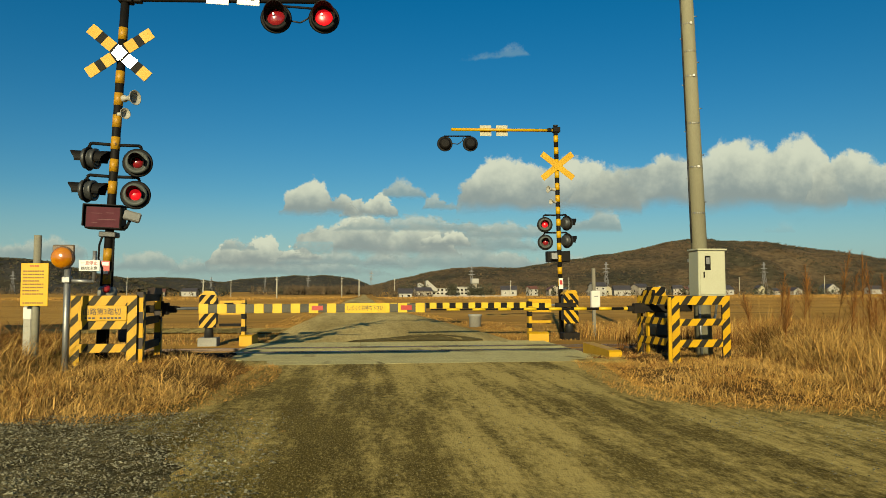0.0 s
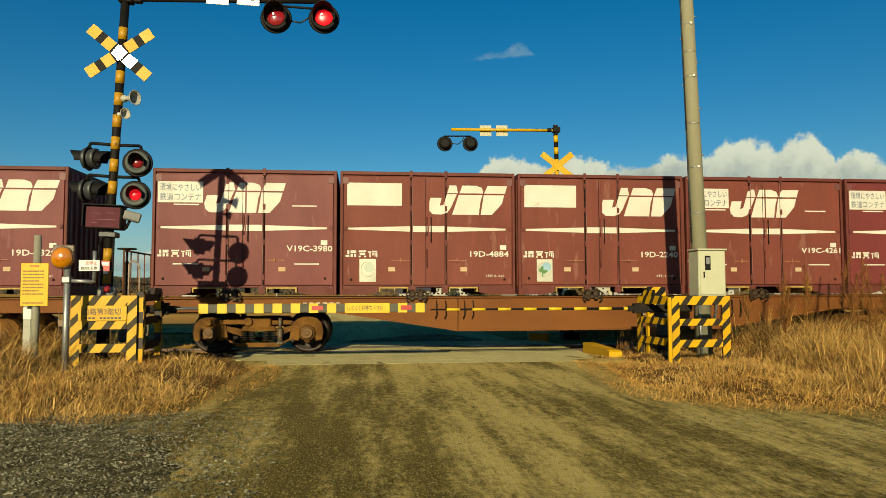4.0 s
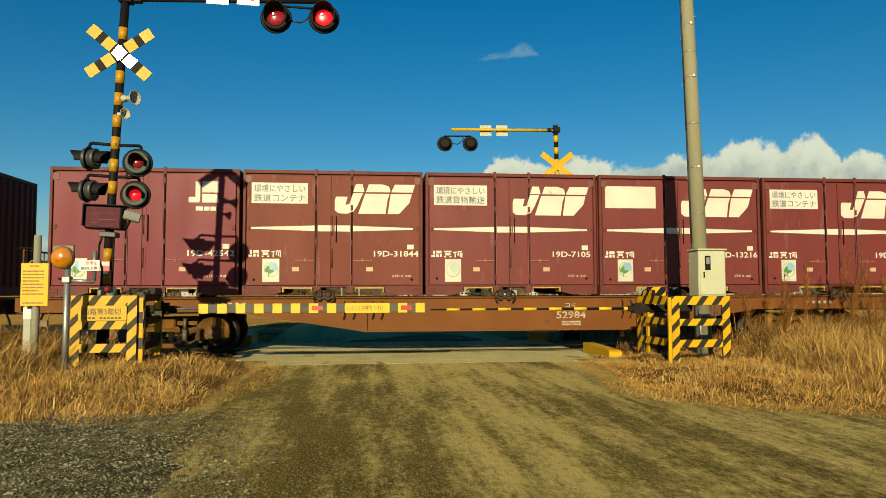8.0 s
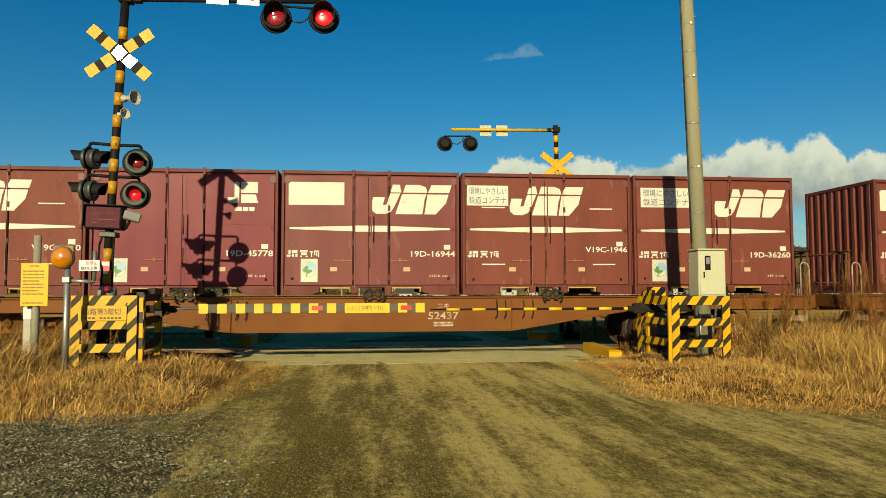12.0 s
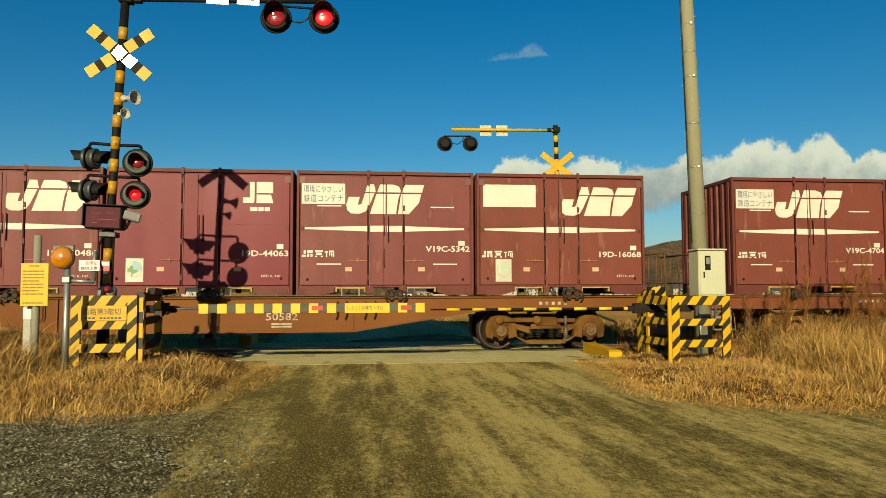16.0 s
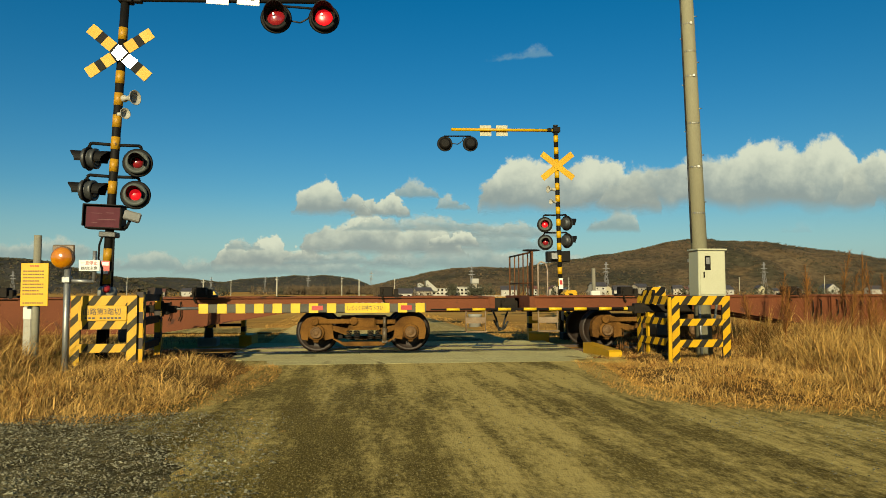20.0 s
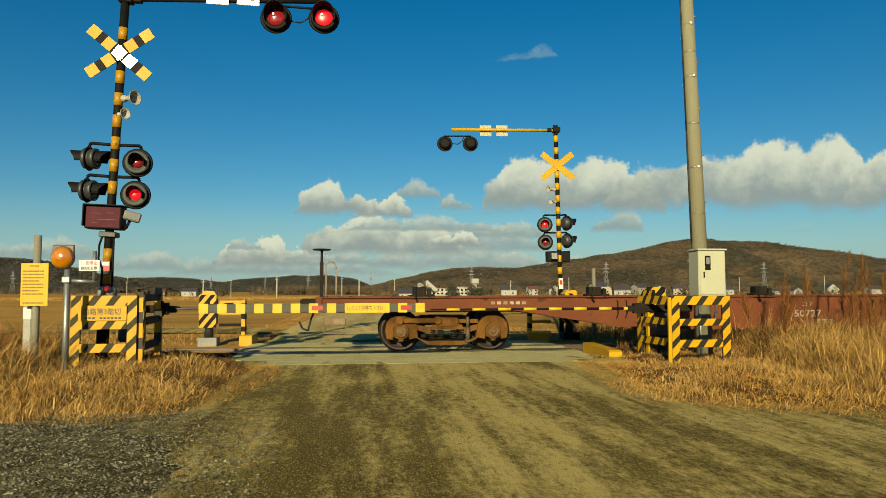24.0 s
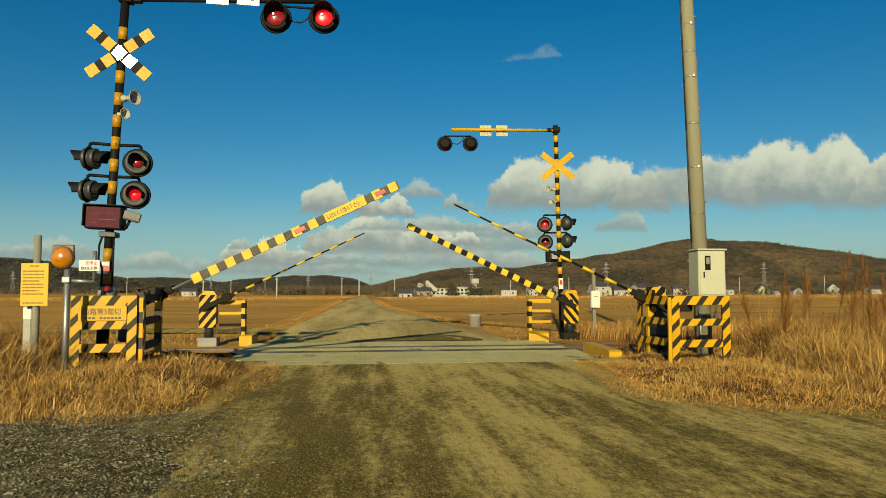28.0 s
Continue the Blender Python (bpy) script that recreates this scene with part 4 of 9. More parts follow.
def wagon_meshes():
    d = {"wheelset": wheelset(WHEEL)}
    for key, material in (("0", WAGON), ("1", WAGON_OLD)):
        h = WL / 2 - 0.45
        # fish-bellied side sill: flange, web, flange
        bm = bmesh.new()
        prof = [(-h, 0.76), (-5.45, 0.76), (-2.8, 0.345), (2.8, 0.345), (5.45, 0.76), (h, 0.76), (h, 1.03), (-h, 1.03)]
        slab(bm, prof, -1.20, -1.185)
        d["upper" + key] = mesh_of("top_flange", boxes([(-h, h, -1.255, -1.13, 1.018, 1.045)], 0.003), material)
        d["lower" + key] = mesh_of("bottom_flange", build(slab, prof[:6] + [(x, z + 0.025) for x, z in prof[5::-1]], -1.255, -1.13), material)
        d["rib" + key] = mesh_of("sill_rib", boxes([(-0.008, 0.008, -1.245, -1.2, 0.366, 1.015)]), material)
        d["sill" + key] = mesh_of("side_sill", bm, material)
        bm = bmesh.new()
        slab(bm, [(-h, 0.7), (-5.2, 0.7), (-2.8, 0.4), (2.8, 0.4), (5.2, 0.7), (h, 0.7), (h, 0.98), (-h, 0.98)], -0.2, 0.2)
        d["centre" + key] = mesh_of("centre_sill", bm, material)
        d["cross" + key] = mesh_of("cross_beam", boxes([(-0.07, 0.07, -1.18, 1.18, 0.84, 1.035)], 0.004), material)
        bm = bmesh.new()
        box(bm, -0.06, 0.06, -1.25, 1.25, 0.78, 1.045, 0.006)
        box(bm, -0.1, 0.06, -0.25, 0.25, 0.72, 1.0)
        d["end" + key] = mesh_of("end_beam", bm, material)
    bm = bmesh.new()
    # cast side frame: an ear round each axle box, an upper chord, a bowed lower chord and windows between them
    for q in (-1, 1):
        ear = [(0.6, 0.3), (0.64, 0.58), (0.76, 0.7), (0.88, 0.735), (1.03, 0.735), (1.15, 0.7), (1.24, 0.6), (1.27, 0.44), (1.24, 0.28), (1.12, 0.26), (1.1, 0.5), (0.8, 0.5), (0.78, 0.26)]
        slab(bm, [(q * x, z) for x, z in (ear if q > 0 else ear[::-1])], 0.83, 0.99)
        strut = [(0.62, 0.28), (0.7, 0.34), (0.42, 0.22), (0.3, 0.22), (0.3, 0.15), (0.4, 0.15)]
        slab(bm, [(q * x, z) for x, z in (strut if q < 0 else strut[::-1])], 0.85, 1.0)
        brace = [(0.64, 0.56), (0.64, 0.46), (0.36, 0.36), (0.3, 0.36), (0.3, 0.5), (0.36, 0.5)]
        slab(bm, [(q * x, z) for x, z in (brace if q < 0 else brace[::-1])], 0.85, 0.965)
    slab(bm, [(-0.64, 0.585), (0.64, 0.585), (0.64, 0.665), (-0.64, 0.665)], 0.85, 0.96)
    slab(bm, [(-0.32, 0.14), (0.32, 0.14), (0.32, 0.225), (-0.32, 0.225)], 0.85, 1.01)
    slab(bm, [(-0.34, 0.46), (0.34, 0.46), (0.3, 0.56), (-0.3, 0.56)], 0.96, 1.03)
    d["frame"] = mesh_of("side_frame", bm, BOGIE)
    bm = bmesh.new()
    box(bm, -0.24, 0.24, -1.04, 1.04, 0.5, 0.7, 0.03)
    box(bm, -0.5, 0.5, -0.3, 0.3, 0.55, 0.72, 0.02)
    d["bolster"] = mesh_of("bolster", bm, BOGIE)
    bm = bmesh.new()
    for k in range(5):
        m = Matrix.Translation((0, 0, 0.28 + k * 0.035))
        lathe(bm, [(0.05, 0.0), (0.07, 0.006), (0.07, 0.02), (0.05, 0.026)], m, 10)
    d["spring"] = mesh_of("coil_spring", bm, GREASE)
    bm = bmesh.new()
    box(bm, -0.165, 0.165, -1.01, -0.85, 0.3, 0.53, 0.025)
    lathe(bm, [(0.165, 0.0), (0.16, 0.03), (0.14, 0.035)], Matrix.Translation((0, -1.005, 0.42)) @ Matrix.Rotation(radians(90), 4, "X"), 18)
    box(bm, -0.05, 0.05, -1.03, -0.9, 0.22, 0.3, 0.01)
    d["axle_box"] = mesh_of("axle_box", bm, BOGIE)
    bm = bmesh.new()
    lathe(bm, [(0.118, 0.0), (0.118, 0.045), (0.1, 0.062), (0.085, 0.04), (0.06, 0.045), (0.045, 0.062), (0.02, 0.066)], Matrix.Translation((0, -1.04, 0.42)) @ Matrix.Rotation(radians(90), 4, "X"), 16)
    d["cap"] = mesh_of("axle_cap", bm, mat("scuffed_axle_cap_steel", (0.2, 0.11, 0.045), 0.7, spec=0.2, col2=(0.09, 0.05, 0.022), scale=12, grain=0.3))
    bm = bmesh.new()
    slab(bm, [(-0.98, 0.6), (-0.2, 0.6), (-0.2, 0.69), (-0.98, 0.69)], -1.06, -1.02)
    for x in (-0.98, -0.2):
        lathe(bm, [(0.085, 0.0), (0.085, 0.05), (0.05, 0.06), (0.04, 0.04), (0.02, 0.05)], Matrix.Translation((x, -1.03, 0.645)) @ Matrix.Rotation(radians(90), 4, "X"), 14)
    d["link"] = mesh_of("anchor_link", bm, BOGIE)
    bm = bmesh.new()
    tube(bm, (0.42, -1.03, 0.24), (0.42, -1.03, 0.5), 0.05, 10)
    tube(bm, (0.42, -1.03, 0.5), (0.42, -1.03, 0.72), 0.035, 10)
    box(bm, 0.36, 0.48, -1.06, -0.98, 0.2, 0.26, 0.01)
    d["damper"] = mesh_of("damper", bm, mat("worn_grey_damper", (0.12, 0.085, 0.05), 0.6, grain=0.3))
    bm = bmesh.new()
    box(bm, -0.05, 0.05, -0.85, 0.85, 0.28, 0.36, 0.01)
    d["brake_beam"] = mesh_of("brake_beam", bm, GREASE)
    bm = bmesh.new()
    box(bm, -0.3, 0.06, -0.09, 0.09, 0.76, 0.94, 0.02)
    slab_x(bm, [(-0.16, 0.7), (0.16, 0.7), (0.18, 0.85), (0.1, 1.0), (-0.16, 1.0)], 0.06, 0.36)
    box(bm, 0.3, 0.42, -0.16, -0.04, 0.7, 0.98, 0.02)
    d["coupler"] = mesh_of("coupler", bm, GREASE)
    d["hose"] = mesh_of("brake_hose", tubes([[(0, -0.3, 0.85), (0.14, -0.3, 0.8), (0.24, -0.3, 0.55), (0.3, -0.3, 0.3), (0.42, -0.3, 0.34), (0.5, -0.3, 0.5)]], 0.022), RUBBER)
    bm = bmesh.new()
    run(bm, [(0, -1.0, 1.04), (0, -1.0, 1.98)], 0.025, 8)
    box(bm, -0.035, 0.035, -1.04, -0.96, 1.04, 1.75, 0.01)
    lathe(bm, [(0.05, 0.0), (0.06, 0.04), (0.03, 0.05)], Matrix.Translation((0, -1.0, 1.97)), 10)
    for k in range(14):
        a, b = k * math.tau / 14, (k + 1) * math.tau / 14
        tube(bm, (0.17 * math.cos(a), -1.0 + 0.17 * math.sin(a), 2.0), (0.17 * math.cos(b), -1.0 + 0.17 * math.sin(b), 2.0), 0.016, 5)
    for k in range(4):
        a = k * math.tau / 4
        tube(bm, (0, -1.0, 1.99), (0.17 * math.cos(a), -1.0 + 0.17 * math.sin(a), 2.0), 0.011, 5)
    d["handwheel"] = mesh_of("handbrake_wheel", bm, GREASE)
    d["loop"] = mesh_of("grab_loop", tubes([[(0.14, -1.18, 1.04), (0.14, -1.18, 1.7), (0.2, -1.18, 1.76), (0.3, -1.18, 1.72), (0.34, -1.18, 1.6), (0.34, -1.18, 1.04)]], 0.017, 6), mat("worn_pale_rail_paint", (0.45, 0.36, 0.28), 0.6, spec=0.2, col2=(0.26, 0.15, 0.09), scale=6, grain=0.2))
    bm = bmesh.new()
    run(bm, [(0.0, -1.15, 1.04), (0.0, -1.15, 1.96), (0.0, 1.15, 1.96), (0.0, 1.15, 1.04)], 0.02, 6)
    d["rail"] = mesh_of("handrail", bm, RUST)
    d["rail_bar"] = mesh_of("bar", build(tube, (0, 0, 1.04), (0, 0, 1.96), 0.014, 6), RUST)
    d["rail_cross"] = mesh_of("cross_bar", build(tube, (0, -1.15, 1.32), (0, 1.15, 1.32), 0.014, 6), RUST)
    bm = bmesh.new()
    run(bm, [(-0.2, -1.2, 0.8), (-0.2, -1.22, 0.32), (0.2, -1.22, 0.32), (0.2, -1.2, 0.8)], 0.015, 6)
    box(bm, -0.22, 0.22, -1.3, -1.12, 0.32, 0.345)
    box(bm, -0.2, 0.2, -1.25, -1.2, 0.5, 0.62)
    d["step"] = mesh_of("step", bm, mat("worn_pale_step_paint", (0.34, 0.25, 0.16), 0.7, spec=0.15, col2=(0.16, 0.085, 0.045), scale=5, grain=0.25))
    bm = bmesh.new()
    box(bm, -0.2, 0.2, -1.26, -0.95, 1.0, 1.075, 0.012)
    for q in (-1, 1):
        slab_x(bm, [(-1.28, 0.98), (-1.22, 0.95), (-1.1, 1.02), (-1.1, 1.18), (-1.2, 1.205), (-1.27, 1.15)], q * 0.085 - 0.035, q * 0.085 + 0.035)
        lathe(bm, [(0.06, -0.03), (0.07, 0.0), (0.06, 0.03), (0.03, 0.035)], pose(q * 0.085, -1.25, 1.09) @ Matrix.Rotation(radians(90), 4, "X"), 10)
        run(bm, [(q * 0.14, -1.25, 1.16), (q * 0.2, -1.28, 1.12), (q * 0.2, -1.3, 1.0), (q * 0.155, -1.28, 0.93)], 0.018, 6)
    tube(bm, (-0.17, -1.2, 1.15), (0.17, -1.2, 1.15), 0.03, 8)
    d["lock"] = mesh_of("container_lock", bm, mat("oily_dark_brown_lock_steel", (0.065, 0.036, 0.016), 0.65, spec=0.2, col2=(0.016, 0.01, 0.007), scale=14, grain=0.3, bump=0.1))
    bm = boxes([(-0.24, 0.24, -1.24, -0.95, 1.0, 1.09), (-0.2, 0.06, -1.262, -1.02, 1.05, 1.24), (0.09, 0.17, -1.258, -1.1, 1.02, 1.2)], 0.012)
    run(bm, [(-0.14, -1.26, 1.2), (-0.16, -1.29, 1.12), (-0.14, -1.29, 0.98), (-0.1, -1.28, 0.93)], 0.018, 6)
    d["lock_open"] = mesh_of("container_lock", bm, GREASE)
    d["rod"] = mesh_of("release_rod", tubes([[(0, -1.2, 0.96), (0, -1.262, 0.92), (0.004, -1.266, 0.68), (-0.03, -1.262, 0.6)]], 0.011, 6), GREASE)
    bm = bmesh.new()
    lathe(bm, [(0.16, 0.0), (0.18, 0.05), (0.18, 0.9), (0.16, 0.95)], Matrix.Translation((-0.5, -0.55, 0.55)) @ Matrix.Rotation(radians(90), 4, "Y"), 12)
    d["tank"] = mesh_of("air_reservoir", bm, GREASE)
    return d


def wagon(d, index, tone, empty):
    ob = root("flat_wagon", pose(0, 0, 0), ("empty " if empty else "loaded ") + ("dull maroon-brown" if tone == "1" else "rusty brown") + " container flat wagon on two bogies", "freight wagon", "wagons of the train")
    sill = put("side_sill", d["sill" + tone], ob)
    for web in (sill, put("side_sill", d["sill" + tone], ob, Matrix.Rotation(math.pi, 4, "Z"))):
        put("top_flange", d["upper" + tone], web)
        put("bottom_flange", d["lower" + tone], web)
    for x in (-2.8, 2.8):
        put("sill_rib", d["rib" + tone], sill, pose(x, 0, 0))
    put("centre_sill", d["centre" + tone], ob)
    for k in range(-7, 8):
        put("cross_beam", d["cross" + tone], ob, pose(k * 1.3, 0, 0))
    for s in (-1, 1):
        turn = Matrix.Rotation(0 if s > 0 else math.pi, 4, "Z")
        put("end_beam", d["end" + tone], ob, pose(s * (WL / 2 - 0.42), 0, 0) @ turn)
        put("coupler", d["coupler"], ob, pose(s * (WL / 2 - 0.36), 0, 0) @ turn)
        put("brake_hose", d["hose"], ob, pose(s * (WL / 2 - 0.4), 0, 0) @ turn)
        put("step", d["step"], ob, pose(s * (WL / 2 - 0.75), 0, 0))
    put("handbrake_wheel", d["handwheel"], ob, pose(-(WL / 2 - 0.46), 0, 0))
    put("grab_loop", d["loop"], ob, pose(-(WL / 2 - 0.42), 0, 0))
    def railing(x):
        rail = put("handrail", d["rail"], ob, pose(x, 0, 0))
        put("cross_bar", d["rail_cross"], rail)
        for y in (-0.72, -0.28, 0.16, 0.6):
            put("bar", d["rail_bar"], rail, pose(0, y, 0))
    if index < 9:
        railing(-(WL / 2 - 0.45))
    if index == 4:
        put("handbrake_wheel", d["handwheel"], ob, pose(WL / 2 - 0.5, 0, 0))
        put("grab_loop", d["loop"], ob, pose(WL / 2 - 0.78, 0, 0))
    if index in (4, 6):
        railing(WL / 2 - 0.46)
    put("air_reservoir", d["tank"], ob, pose(-1.5, 0, 0))
    for k in range(5):
        x = (2 - k) * 3.80 * SX
        put("container_lock", d["lock_open" if empty else "lock"], ob, pose(x, 0, 0))
    for s in (-1, 1):
        for x in (-0.44, -0.25, 0.13, 0.31):
            put("release_rod", d["rod"], ob, pose(s * 2.8 + (x if s < 0 else -x), 0, 0))
    wheels = []
    for s in (-1, 1):
        bogie = put("bogie", d["bolster"], ob, pose(s * BOGIE_AT, 0, RAIL_Z), "dusty brown cast steel bogie")
        put("side_frame", d["frame"], bogie)
        put("side_frame", d["frame"], bogie, Matrix.Rotation(math.pi, 4, "Z"))
        for a in (-0.95, 0.95):
            w = put("wheelset", d["wheelset"], bogie, pose(a, 0, 0.42))
            wheels.append((w, a, s * BOGIE_AT))
            put("axle_cap", d["cap"], put("axle_box", d["axle_box"], bogie, pose(a, 0, 0)))
            put("axle_box", d["axle_box"], bogie, pose(a, 0, 0) @ Matrix.Rotation(math.pi, 4, "Z"))
            put("brake_beam", d["brake_beam"], bogie, pose(a * 0.5, 0, 0))
        put("anchor_link", d["link"], bogie)
        put("damper", d["damper"], bogie)
        for a in (-0.3, -0.14, 0.14, 0.3):
            put("coil_spring", d["spring"], bogie, pose(a, -0.92, 0))
    letters("wagon_code", NUMBERS[index], 0.62, 0.15, FAINT, sill, 1.0 if index == 9 else 1.4, -1.204, 0.66)
    letters("wagon_code", "コキ", 0.24, 0.1, FAINT, sill, 1.0 if index == 9 else 1.4, -1.204, 0.86)
    for z in (0.445, 0.5):
        part("data_bar", boxes([(1.2, 1.6, -1.204, -1.2, z, z + 0.035)]), FAINT, sill)
    bar_near = mesh_of("data_bar", boxes([(0, 0.08, -1.204, -1.2, 0.88, 0.94)]), FAINT)
    bar_far = mesh_of("data_bar", boxes([(0, 0.06, -1.204, -1.2, 0.87, 0.93)]), FAINT)
    for k in range(6):
        put("data_bar", bar_near, sill, pose(-5.9 + k * 0.13, 0, 0))
    for k in range(5):
        put("data_bar", bar_far, sill, pose(6.6 + k * 0.13, 0, 0))
    return ob, wheels


# ---- the diesel locomotive; its origin is at its rear coupling on rail level, the short hood leads ----
STENCIL = mat("grey_stencil_ink", (0.3, 0.28, 0.22), 0.7)


def locomotive():
    ob = root("diesel_locomotive", pose(0, 0, 0), "red and grey centre-cab diesel locomotive with cream stripes", "locomotive")
    k = SX
    W = 1.33
    def prism(pts, z0, z1):
        bm = bmesh.new()
        lo_ = [bm.verts.new((x, y, z0)) for x, y in pts]
        hi_ = [bm.verts.new((x, y, z1)) for x, y in pts]
        bm.faces.new(hi_)
        bm.faces.new(lo_[::-1])
        for i in range(len(pts)):
            bm.faces.new((lo_[i], lo_[(i + 1) % len(pts)], hi_[(i + 1) % len(pts)], hi_[i]))
        return bm
    def hood(x0, x1, name, rear, lead):
        """A hood whose free end has slanted corners."""
        def plan(g):
            a, b = x0 * k - g, x1 * k + g
            return [(a, -W + rear - g), (a + rear, -W - g), (b - lead, -W - g), (b, -W + lead - g), (b, W - lead + g), (b - lead, W + g), (a + rear, W + g), (a, W - rear + g)]
        part(name, prism(plan(0.0), 1.28, 2.44), LOCO_RED, ob)
        part("cream_stripe", prism(plan(0.003), 2.44, 2.63), LOCO_CREAM, ob)
        bm = prism(plan(0.0), 2.63, 2.95)
        bmesh.ops.bevel(bm, geom=[e for e in bm.edges if min(e.verts[0].co.z, e.verts[1].co.z) > 2.9], offset=0.09, segments=3, affect="EDGES")
        part("hood_roof", bm, LOCO_GREY, ob)
    hood(0.62, 8.45, "long_hood", 0.3, 0.02)
    hood(10.87, 13.0, "short_hood", 0.02, 0.3)
    # rails along the hood roofs
    for a, b in ((1.0, 3.0), (3.3, 6.0), (6.3, 7.7), (11.0, 12.6)):
        part("roof_rail", boxes([(a * k, b * k, -W - 0.035, -W + 0.01, 2.80, 2.825)]), WHITE, ob)
    # radiator grilles
    panes = ((0.99, 1.63), (1.66, 2.29), (2.32, 2.96))
    part("grille_frame", boxes([(0.95 * k, 3.0 * k, -W - 0.018, -W + 0.01, 1.36, 1.41), (0.95 * k, 3.0 * k, -W - 0.018, -W + 0.01, 2.7, 2.73)] + [(x * k, (x + 0.03) * k, -W - 0.016, -W, 1.41, 2.7) for x in (0.96, 1.63, 2.29, 2.96)], 0.003), LOCO_RED, ob)
    dusty = mat("grey_cream_radiator_mesh", (0.3, 0.24, 0.14), 0.75, spec=0.1, col2=(0.2, 0.15, 0.085), scale=6, fine=90, grain=0.5, bump=0.5)
    for a, b in panes:
        part("radiator_grille", boxes([(a * k, b * k, -W - 0.007, -W + 0.002, 1.41, 2.44)]), GRILLE, ob)
        part("radiator_grille", boxes([(a * k, b * k, -W - 0.0075, -W + 0.002, 2.44, 2.7)]), dusty, ob, "cream-grey top of the radiator mesh")
        bm = bmesh.new()
        x0, x1, step = a * k, b * k, 0.055
        tall = 1.29
        n = int((x1 - x0 + tall) / step)
        for i in range(1, n):
            c = x0 - tall + i * step
            for up in (1, -1):
                p0, p1 = max(x0, c), min(x1, c + tall)
                z0, z1 = (1.41 + p0 - c, 1.41 + p1 - c) if up > 0 else (2.7 - (p0 - c), 2.7 - (p1 - c))
                q = 0.004
                slab(bm, [(p0 - q, z0), (p0 + q, z0), (p1 + q, z1), (p1 - q, z1)], -W - 0.014, -W - 0.007)
        part("grille_mesh", bm, WIRE, ob, "brown diamond wire mesh")
    # panel seams and louvres
    for x in (3.1, 6.08, 7.78):
        part("seam_strip", boxes([(x * k - 0.02, x * k + 0.02, -W - 0.012, -W, 1.28, 2.9)]), LOCO_GREY, ob)
    part("side_box", boxes([(4.14 * k, 7.85 * k, -W - 0.08, -W, 1.29, 1.72)], 0.01), LOCO_RED, ob)
    part("side_box_edge", boxes([(4.12 * k, 7.87 * k, -W - 0.09, -W, 1.72, 1.745), (4.13 * k, 4.145 * k, -W - 0.085, -W, 1.3, 1.72), (5.42 * k - 0.006, 5.42 * k + 0.006, -W - 0.084, -W, 1.3, 1.72), (6.63 * k - 0.006, 6.63 * k + 0.006, -W - 0.084, -W, 1.3, 1.72)]), GREASE, ob)
    vent = part("vent_panel", boxes([(6.3 * k, 7.25 * k, -W - 0.02, -W, 2.4, 2.54)], 0.004), LOCO_CREAM, ob, "cream louvred vent panel")
    part("slot", boxes([(6.34 * k, 7.21 * k, -W - 0.023, -W - 0.02, 2.425 + i * 0.035, 2.435 + i * 0.035) for i in range(3)]), LOCO_GREY, vent)
    part("roof_louvre", boxes([(6.35 * k, 7.25 * k, -W - 0.016, -W, 2.68 + i * 0.045, 2.7 + i * 0.045) for i in range(3)]), GREASE, ob)
    for x0, z0, x1 in ((3.5, 2.05, 3.75), (5.0, 2.2, 5.15), (6.25, 2.1, 6.4), (8.9, 1.95, 9.05)):
        part("latch_plate", boxes([(x0 * k, x1 * k, -W - 0.1 if x0 > 8 else -W - 0.012, -W, z0, z0 + 0.03)]), GREASE, ob)
    for i, x in enumerate((3.55, 4.05, 4.6, 5.1, 5.6)):
        bm = bmesh.new()
        for j in range(7):
            box(bm, x * k - 0.14 * (1 if i < 5 else 1.4), x * k + 0.14 * (1 if i < 5 else 1.4), -W - 0.009, -W, 2.46 + j * 0.045, 2.478 + j * 0.045)
        part("louvre", bm, LOCO_CREAM, ob)
    part("hood_door", boxes([(12.55 * k, 12.95 * k, -W - 0.012, -W, 1.35, 2.1)], 0.008), LOCO_RED, ob)
    part("door_seal", tubes([[(12.55 * k, -W - 0.006, 1.35), (12.55 * k, -W - 0.006, 2.0), (12.62 * k, -W - 0.006, 2.1), (12.95 * k, -W - 0.006, 2.1), (12.95 * k, -W - 0.006, 1.35)]], 0.009, 6), RUBBER, ob)
    # cab: lower red, stripe, window band, roof
    C0, C1, CWD = 8.12, 10.85, 1.42
    def cab_plan(grow, z0, z1, deep_=1.0):
        bm = bmesh.new()
        pts = [(C0 * k - grow, -0.95), (C0 * k + 0.3, -CWD - grow), (C1 * k - 0.45, -CWD - grow), (C1 * k - 0.45 * (1 - deep_) + grow, -0.95 + 0.25 * deep_), (C1 * k - 0.45 * (1 - deep_) + grow, 0.95), (C1 * k - 0.45, CWD + grow), (C0 * k + 0.3, CWD + grow), (C0 * k - grow, 0.95)]
        lo_ = [bm.verts.new((x, y, z0)) for x, y in pts]
        hi_ = [bm.verts.new((x, y, z1)) for x, y in pts]
        bm.faces.new(hi_)
        bm.faces.new(lo_[::-1])
        for i in range(8):
            bm.faces.new((lo_[i], lo_[(i + 1) % 8], hi_[(i + 1) % 8], hi_[i]))
        return bm
    part("cab", cab_plan(0.0, 1.29, 2.43, 0.02), LOCO_RED, ob)
    part("cream_stripe", cab_plan(0.004, 2.43, 2.63, 0.02), LOCO_CREAM, ob)
    part("cab_upper", cab_plan(0.0, 2.63, 3.56, 0.45), LOCO_RED, ob)
    bm = bmesh.new()
